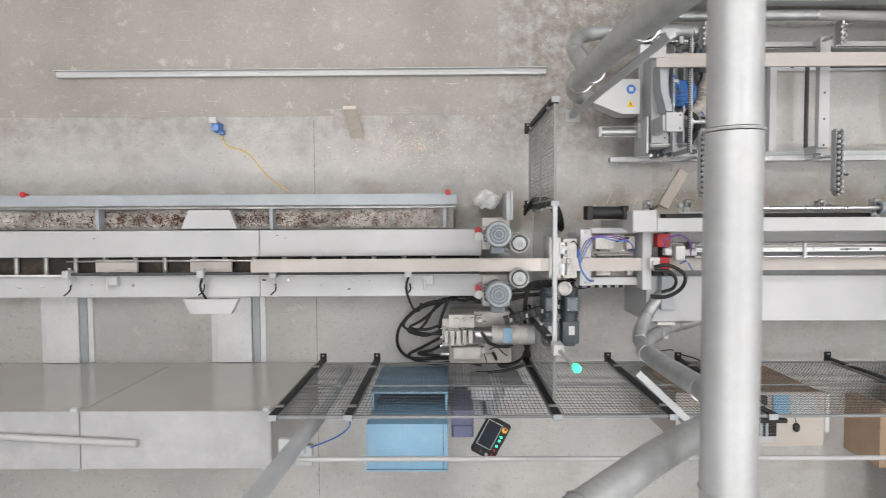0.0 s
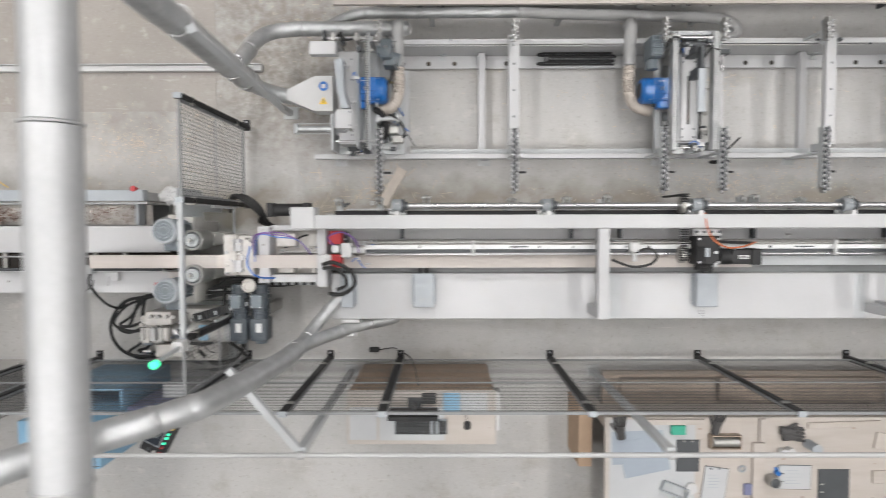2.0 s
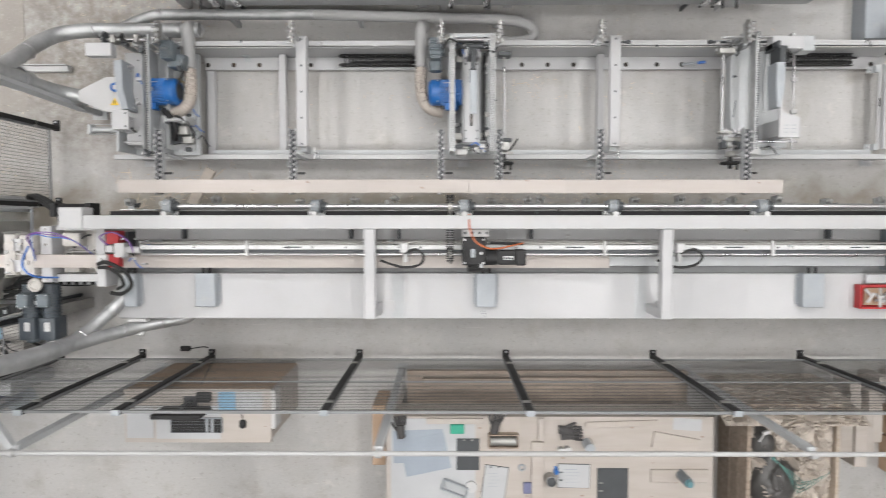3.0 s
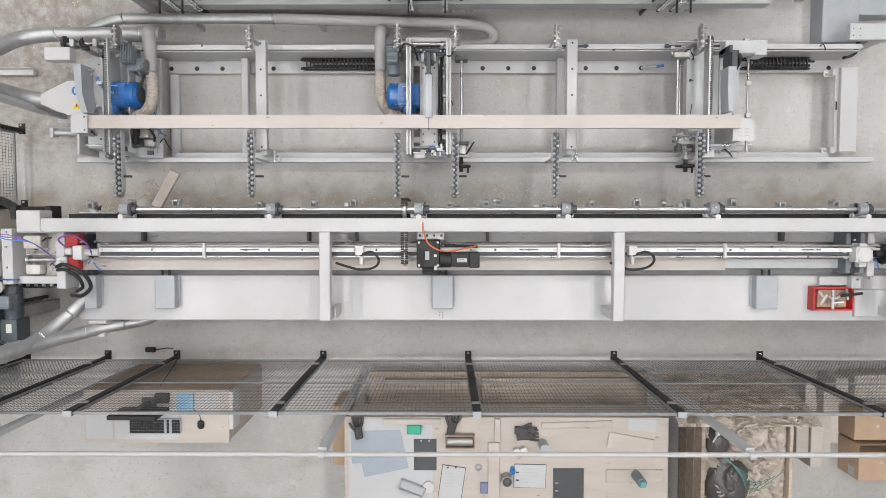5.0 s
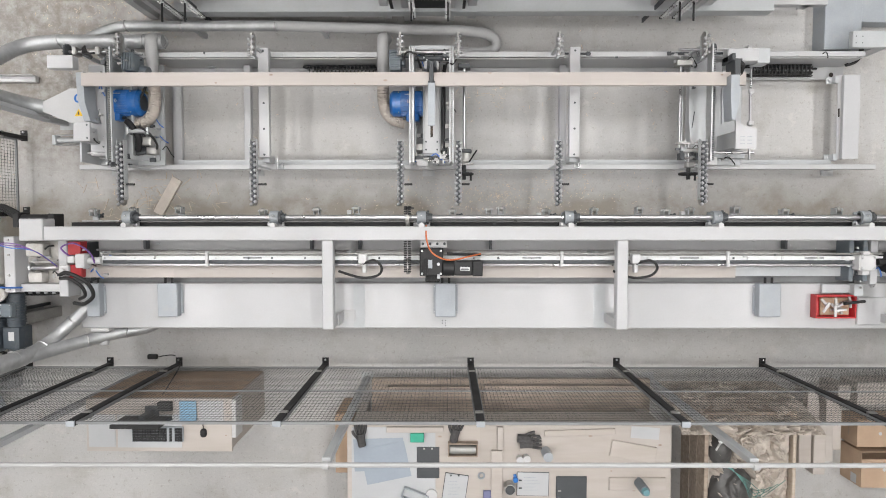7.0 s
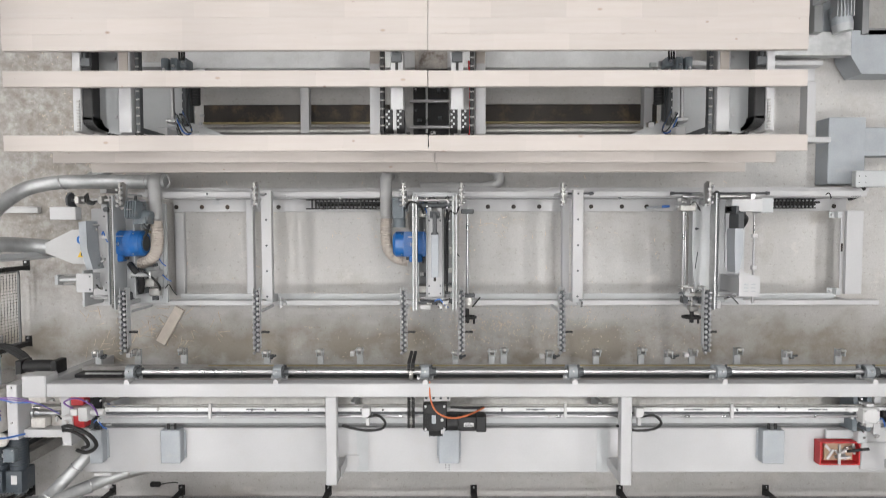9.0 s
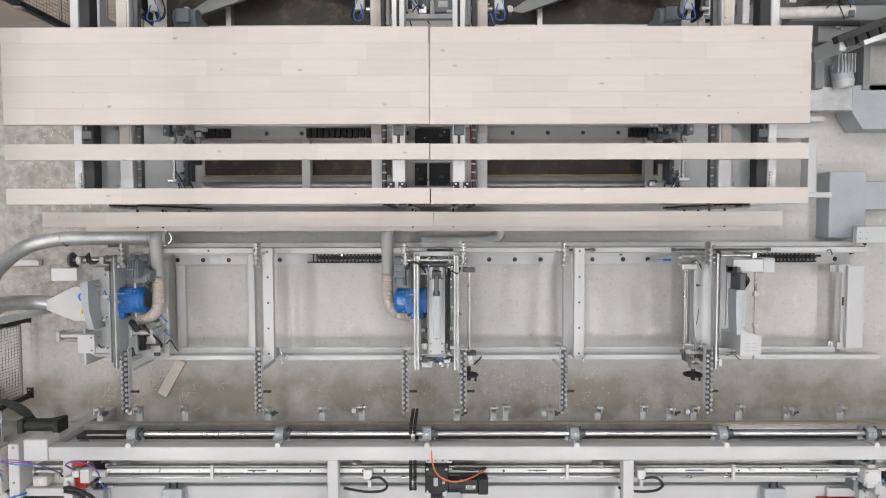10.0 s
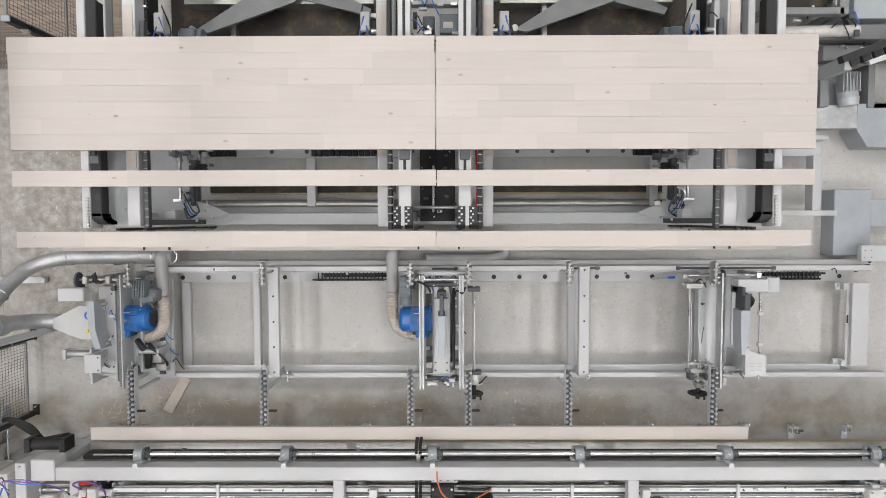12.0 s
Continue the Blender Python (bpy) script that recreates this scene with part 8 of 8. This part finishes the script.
part("cable", "rubber", mouse, tube([(-2.10, -1.72, 0.962), (-2.12, -1.66, 0.962), (-2.2, -1.6, 0.962)], 0.003, 6))
mon = thing("monitor", "dark flat computer monitor seen from above", "monitor", (-2.5, -1.6, 0.955))
part("panel", "black", mon, box(-2.74, -2.34, -1.62, -1.585, 1.02, 1.26, 0.004))
part("stand", "slate", mon, box(-2.60, -2.48, -1.66, -1.52, 0.955, 0.965), box(-2.56, -2.52, -1.585, -1.55, 0.96, 1.15))
solid("telephone", "black", "dark desk telephone behind the monitor", "telephone", box(-2.48, -2.36, -1.56, -1.48, 0.955, 1.0, 0.006))
cord = thing("power_cable", "thin black power cable with a plug on the floor", "cable", (-2.8, -1.3, 0))
part("cable", "rubber", cord, tube([(-2.95, -1.32, 0.01), (-2.8, -1.30, 0.008), (-2.72, -1.34, 0.008), (-2.6, -1.36, 0.3), (-2.5, -1.48, 0.9)], 0.005, 6, 6))
part("plug", "black", cord, box(-3.04, -2.94, -1.34, -1.29, 0, 0.035, 0.008))

wt = thing("work_table", "large pale plywood work table", "table", (0.55, -2.2, 0))
part("top", "ply", wt, box(-0.90, 1.96, -3.1, -1.742, 0.77, 0.80, 0.003))
for x in (-0.84, 1.88):
    for y in (-1.82, -3.0):
        part("leg", "ply", wt, box(x - 0.04, x + 0.04, y - 0.04, y + 0.04, 0, 0.77))
part("shelf", "old_wood", wt, box(-0.76, 1.98, -1.95, -1.50, 0.10, 0.16), label="dusty shelf under the table")
part("shelf_board", "old_wood", wt, box(-0.6, 0.3, -1.68, -1.56, 0.161, 0.24), box(0.35, 1.9, -1.78, -1.55, 0.161, 0.22))
part("back_board", "ply", wt, box(-0.86, 1.90, -1.80, -1.78, 0.30, 0.76))
for k, (x, y0, y1, w) in enumerate(((0.45, -1.95, -1.75, 0.05), (0.42, -2.6, -1.96, 0.10), (-0.30, -1.80, -1.752, 0.5))):
    solid("loose_batten", "ply", "pale batten lying on the work table", "batten", box(x - w / 2, x + w / 2, y0, y1, 0.80, 0.83, 0.002))
solid("white_sheet", "paper", "large white covering sheet on the table", "sheet", box(-0.86, -0.12, -2.95, -1.76, 0.80, 0.803))
solid("drawing", "blue_paper", "pale blue drawing sheet on the table", "drawing", box(-0.84, -0.40, -2.15, -1.86, 0.803, 0.805, 0, 2))
solid("drawing", "blue_paper", "pale blue drawing sheet laid askew", "drawing", box(-0.76, -0.36, -2.24, -1.92, 0.8055, 0.8075, 0, 12))
for x, y, a, w, h, m in ((-0.185, -2.075, 0, 0.19, 0.27, "slate"), (0.05, -2.33, -8, 0.20, 0.30, "paper"), (0.74, -2.265, -1, 0.275, 0.205, "paper"), (1.08, -2.36, 0, 0.26, 0.32, "slate")):
    f = thing("clipboard", ("dark grey folder on the table" if m == "slate" else "clipboard with a white sheet on the table"), "clipboard", (x, y, 0.803))
    part("board", "slate", f, box(x - w / 2 - 0.005, x + w / 2 + 0.005, y - h / 2 - 0.005, y + h / 2 + 0.005, 0.804, 0.808, 0, a))
    part("sheet", m, f, box(x - w / 2, x + w / 2, y - h / 2, y + h / 2, 0.808, 0.812, 0, a))
    for o in (-0.035, 0.035):
        part("clip", "slate" if m == "paper" else "dull_steel", f, (box(x + o - 0.008, x + o + 0.008, y + h / 2 - 0.014, y + h / 2, 0.812, 0.816) if w < 0.22 else box(x - w / 2 + 0.012, x - w / 2 + 0.04, y + o - 0.006, y + o + 0.006, 0.812, 0.816)))
    if m == "paper":
        part("written_line", "blue_paper", f, *[box(x - w * 0.3, x + w * (0.1 + 0.06 * (k % 3)), y + h * 0.28 - 0.028 * k, y + h * 0.28 - 0.028 * k + 0.003, 0.812, 0.8125, 0, 0) for k in range(5)], kind="stuff")
tin = thing("open_tray", "shallow grey tray on the white sheet", "tray", (-0.30, -2.40, 0.80))
part("base", "pale_grey", tin, box(-0.41, -0.19, -2.46, -2.34, 0.804, 0.81, 0, -20))
part("rim", "grey", tin, *[beam(a, b, 0.01, 0.05) for a, b in (((-0.42, -2.37, 0.82), (-0.21, -2.45, 0.82)), ((-0.39, -2.29, 0.82), (-0.18, -2.37, 0.82)), ((-0.42, -2.37, 0.82), (-0.39, -2.29, 0.82)), ((-0.21, -2.45, 0.82), (-0.18, -2.37, 0.82)))])
solid("roll_of_tape", "plastic_white", "white plastic jar lid on the table", "lid", rod((-0.155, -2.36, 0.803), (-0.155, -2.36, 0.83), 0.05, 24))
solid("tape_ring", "grey", "grey tape ring on the table", "tape", torus((0.285, -2.19, 0.812), (0, 0, 1), 0.025, 0.009, 20, 8))
jar = thing("glass_jar", "jar full of dark screws on the table", "jar", (0.52, -2.36, 0.80))
part("body", "dull_steel", jar, rod((0.53, -2.28, 0.802), (0.53, -2.28, 0.90), 0.048, 20))
part("screws", "slate", jar, ball(0.53, -2.28, 0.90, 0.042, 0.4))
solid("bottle_cap", "blue", "blue bottle cap beside the jar", "cap", rod((0.585, -2.22, 0.80), (0.585, -2.22, 0.84), 0.022, 14), rod((0.58, -2.18, 0.80), (0.585, -2.21, 0.81), 0.014, 10))
solid("meter", "violet", "small dark blue meter on the table", "meter", box(0.30, 0.37, -2.42, -2.32, 0.802, 0.825, 0.006))
for x, y in ((0.62, -2.03), (0.68, -2.02)):
    solid("plastic_cup", "plastic_white", "white plastic cup on the table", "cup", rod((x, y, 0.802), (x, y, 0.87), 0.026, 16, 0.032))
bt = thing("thermos_flask", "grey thermos flask with a teal lid", "flask", (1.55, -2.36, 0.80))
part("body", "motor_grey", bt, rod((1.67, -2.245, 0.802), (1.67, -2.245, 0.99), 0.042, 20))
part("lid", "teal", bt, rod((1.67, -2.245, 0.99), (1.67, -2.245, 1.03), 0.032, 18, 0.026))
solid("thermos_flask", "grey", "grey bottle standing by the pipe", "flask", rod((0.85, -1.97, 0.802), (0.85, -1.97, 0.95), 0.042, 18))
tray = thing("roll_box", "open wooden box holding a grey roll", "box", (0.12, -1.94, 0.80))
part("box", "old_wood", tray, box(-0.01, 0.25, -2.0, -1.99, 0.802, 0.87), box(-0.01, 0.25, -1.89, -1.88, 0.802, 0.87), box(-0.01, 0.0, -1.99, -1.89, 0.802, 0.87), box(0.24, 0.25, -1.99, -1.89, 0.802, 0.87))
part("roll", "dull_steel", tray, rod((0.01, -1.94, 0.845), (0.23, -1.94, 0.845), 0.04, 20))
solid("green_box", "green", "small green box on the table", "box", box(-0.34, -0.22, -1.88, -1.80, 0.804, 0.85, 0.004))


def glove(x, y, a, z=0.806):
    g = thing("work_glove", "crumpled dark grey work glove", "glove", (x, y, z), group="work gloves")
    c, s = math.cos(radians(a)), math.sin(radians(a))
    P = lambda u, v, w: (x + u * c - v * s, y + u * s + v * c, z + w)
    part("palm", "glove", g, tube([P(-0.08, 0, 0.014), P(-0.03, 0.004, 0.018), P(0.03, 0, 0.016)], 0.036, 10, 3))
    for k in range(4):
        part("finger", "glove", g, tube([P(0.03, -0.033 + 0.022 * k, 0.014), P(0.075, -0.042 + 0.028 * k, 0.018), P(0.11, -0.048 + 0.031 * k, 0.010)], 0.011, 8, 3))
    part("thumb", "glove", g, tube([P(-0.02, 0.03, 0.014), P(0.03, 0.065, 0.016), P(0.06, 0.075, 0.01)], 0.012, 8, 3))


glove(-0.77, -1.84, 95)
glove(0.68, -1.86, -8)
glove(0.70, -1.90, 4)
glove(0.06, -1.80, 75)
for x, y, w, h, a in ((1.62, -1.97, 0.40, 0.14, -10), (1.66, -2.26, 0.5, 0.11, 0), (1.15, -1.80, 0.62, 0.05, 2)):
    solid("board_offcut", "ply", "pale offcut board with pencil marks on the table", "board", box(x - w / 2, x + w / 2, y - h / 2, y + h / 2, 0.801, 0.822, 0.002, a))
solid("paper_sheet", "paper", "white sheet lying at the table's far edge", "paper", box(1.60, 1.85, -1.86, -1.755, 0.802, 0.8035, 0, -4))
solid("leaning_card", "card", "brown cardboard panel standing beside the table", "cardboard", box(-1.06, -0.94, -2.30, -1.74, 0.0, 0.50, 0.004))

bin_ = thing("pallet_crate", "weathered wooden pallet crate full of crumpled cloth", "crate", (2.65, -2.2, 0))
for k in range(3):
    part("side_board", "old_wood", bin_, box(2.245, 2.28, -2.9, -1.62, 0.33 + 0.165 * k, 0.485 + 0.165 * k, 0.004))
    part("side_board", "spruce_raw", bin_, box(3.02, 3.05, -2.9, -1.62, 0.10 + 0.245 * k, 0.325 + 0.245 * k, 0.004))
    part("end_board", "old_wood", bin_, box(2.28, 3.02, -1.65, -1.62, 0.10 + 0.245 * k, 0.325 + 0.245 * k, 0.004))
part("pallet", "old_wood", bin_, box(2.36, 3.05, -2.9, -1.62, 0.0, 0.10))
for x in (2.30, 3.0):
    part("corner_post", "old_wood", bin_, box(x - 0.02, x + 0.02, -1.69, -1.65, 0.10, 0.80, 0.004))
up = lambda u, v: (0, 0, 1)
solid("cloth", "cloth", "heap of crumpled beige cloth filling the crate", "cloth",
      cloth_sheet(lambda u, v: (2.29 + 0.72 * u, -2.88 + 1.22 * v, 0.72 + 0.06 * v), 130, 210, (0.72, 1.22), 8.0, 0.20, 3.3, up),
      cloth_sheet(lambda u, v: (1.98 + 1.22 * u, -1.76 + 0.23 * math.sin(1.55 * v), 0.98 - 0.86 * v ** 1.2), 200, 150, (1.22, 0.85), 8.0, 0.22, 7.7, lambda u, v: (0, 0.45, 0.9)))
for cx, cy, rx, ry, h, sd in ((2.62, -1.86, 0.22, 0.15, 0.20, 1.1), (2.86, -1.90, 0.14, 0.20, 0.14, 2.4), (2.80, -2.22, 0.17, 0.14, 0.16, 5.9), (2.72, -2.48, 0.18, 0.15, 0.16, 8.2)):
    solid("cloth", "cloth", "crumpled beige cloth bundle on the crate", "cloth", dome(cx, cy, rx, ry, 0.74, h, 13.0, 0.09, sd), group="cloth bundles")
for cx, cy, rx, ry, h, sd in ((2.50, -2.34, 0.20, 0.26, 0.20, 4.4), (2.40, -1.98, 0.11, 0.16, 0.14, 6.1)):
    solid("plastic_bag", "bag", "dark grey plastic bag stuffed into the crate", "bag", dome(cx, cy, rx, ry, 0.72, h, 4.0, 0.05, sd), group="plastic bags")
cordn = thing("rope", "loose dull green rope lying on the bag", "rope", (2.6, -2.2, 0.95))
for k in range(5):
    part("strand", "rope", cordn, tube([(2.38, -2.05 + 0.01 * k, 0.95), (2.52, -2.14 - 0.012 * k, 0.965), (2.62, -2.22 - 0.03 * k, 0.95), (2.66 + 0.05 * k, -2.27 + 0.02 * k, 0.94), (2.60 + 0.07 * k, -2.36 + 0.05 * k, 0.945)], 0.003, 6, 5))
solid("spray_trigger", "plastic_white", "white and red spray nozzle in the crate", "nozzle", box(2.33, 2.39, -1.86, -1.83, 0.88, 0.91, 0.005, 20), rod((2.33, -1.94, 0.85), (2.34, -1.86, 0.9), 0.008, 8))
for k, (x, w, y0, y1, z0, z) in enumerate(((3.17, 0.125, -2.42, -1.66, 0, 0.48), (3.315, 0.115, -2.22, -1.62, 0, 0.50), (3.44, 0.11, -2.30, -1.64, 0, 0.52), (3.55, 0.09, -2.20, -1.60, 0, 0.46), (3.645, 0.08, -2.1, -1.66, 0, 0.44), (3.33, 0.10, -1.74, -1.50, 0.502, 0.58), (3.47, 0.09, -1.78, -1.56, 0.522, 0.62), (3.80, 0.12, -1.66, -1.52, 0, 0.30), (4.2, 0.5, -1.72, -1.50, 0, 0.26))):
    solid("stacked_board", "ply", "pale sawn boards in a loose stack", "board", box(x - w / 2, x + w / 2, y0, y1, z0, z, 0.004, (-1.2, 0.8, -0.5, 1.5, 0)[k % 5]), group="stacked boards")


def carton(x0, x1, y0, y1, z0, z1, closed):
    c = thing("cardboard_box", "brown closed cardboard box" if closed else "brown open cardboard box", "box", ((x0 + x1) / 2, (y0 + y1) / 2, z0), group="cardboard boxes")
    part("wall", "card", c, box(x0, x1, y1 - 0.006, y1, z0, z1), box(x0, x1, y0, y0 + 0.006, z0, z1), box(x0, x0 + 0.006, y0 + 0.006, y1 - 0.006, z0, z1), box(x1 - 0.006, x1, y0 + 0.006, y1 - 0.006, z0, z1))
    part("bottom", "card", c, box(x0 + 0.006, x1 - 0.006, y0 + 0.006, y1 - 0.006, z0, z0 + 0.01))
    top = y1 if closed else y1 - 0.07
    part("flap", "card", c, box(x0, x1, y0, top, z1, z1 + 0.006))
    part("hand_hole", "paper", c, rod((x0 + 0.22, (y0 + y1) / 2, z1 + 0.006), (x0 + 0.22, (y0 + y1) / 2, z1 + 0.008), 0.016, 16))
    part("slit", "old_wood", c, box(x0 - 0.001, x0, (y0 + y1) / 2 - 0.05, (y0 + y1) / 2 + 0.05, z1 - 0.12, z1 - 0.112))
    if not closed:
        part("sticker", "paper", c, box(x0 - 0.002, x0, y0 + 0.01, y0 + 0.10, z1 - 0.14, z1 - 0.06))


carton(3.93, 4.60, -2.12, -1.86, 0.0, 0.30, True)
carton(3.98, 4.65, -2.52, -2.17, 0.0, 0.30, False)


# ---- things that move ----
def motions():
    for ob, rows in MOVES:
        walk(ob, rows)


motions()
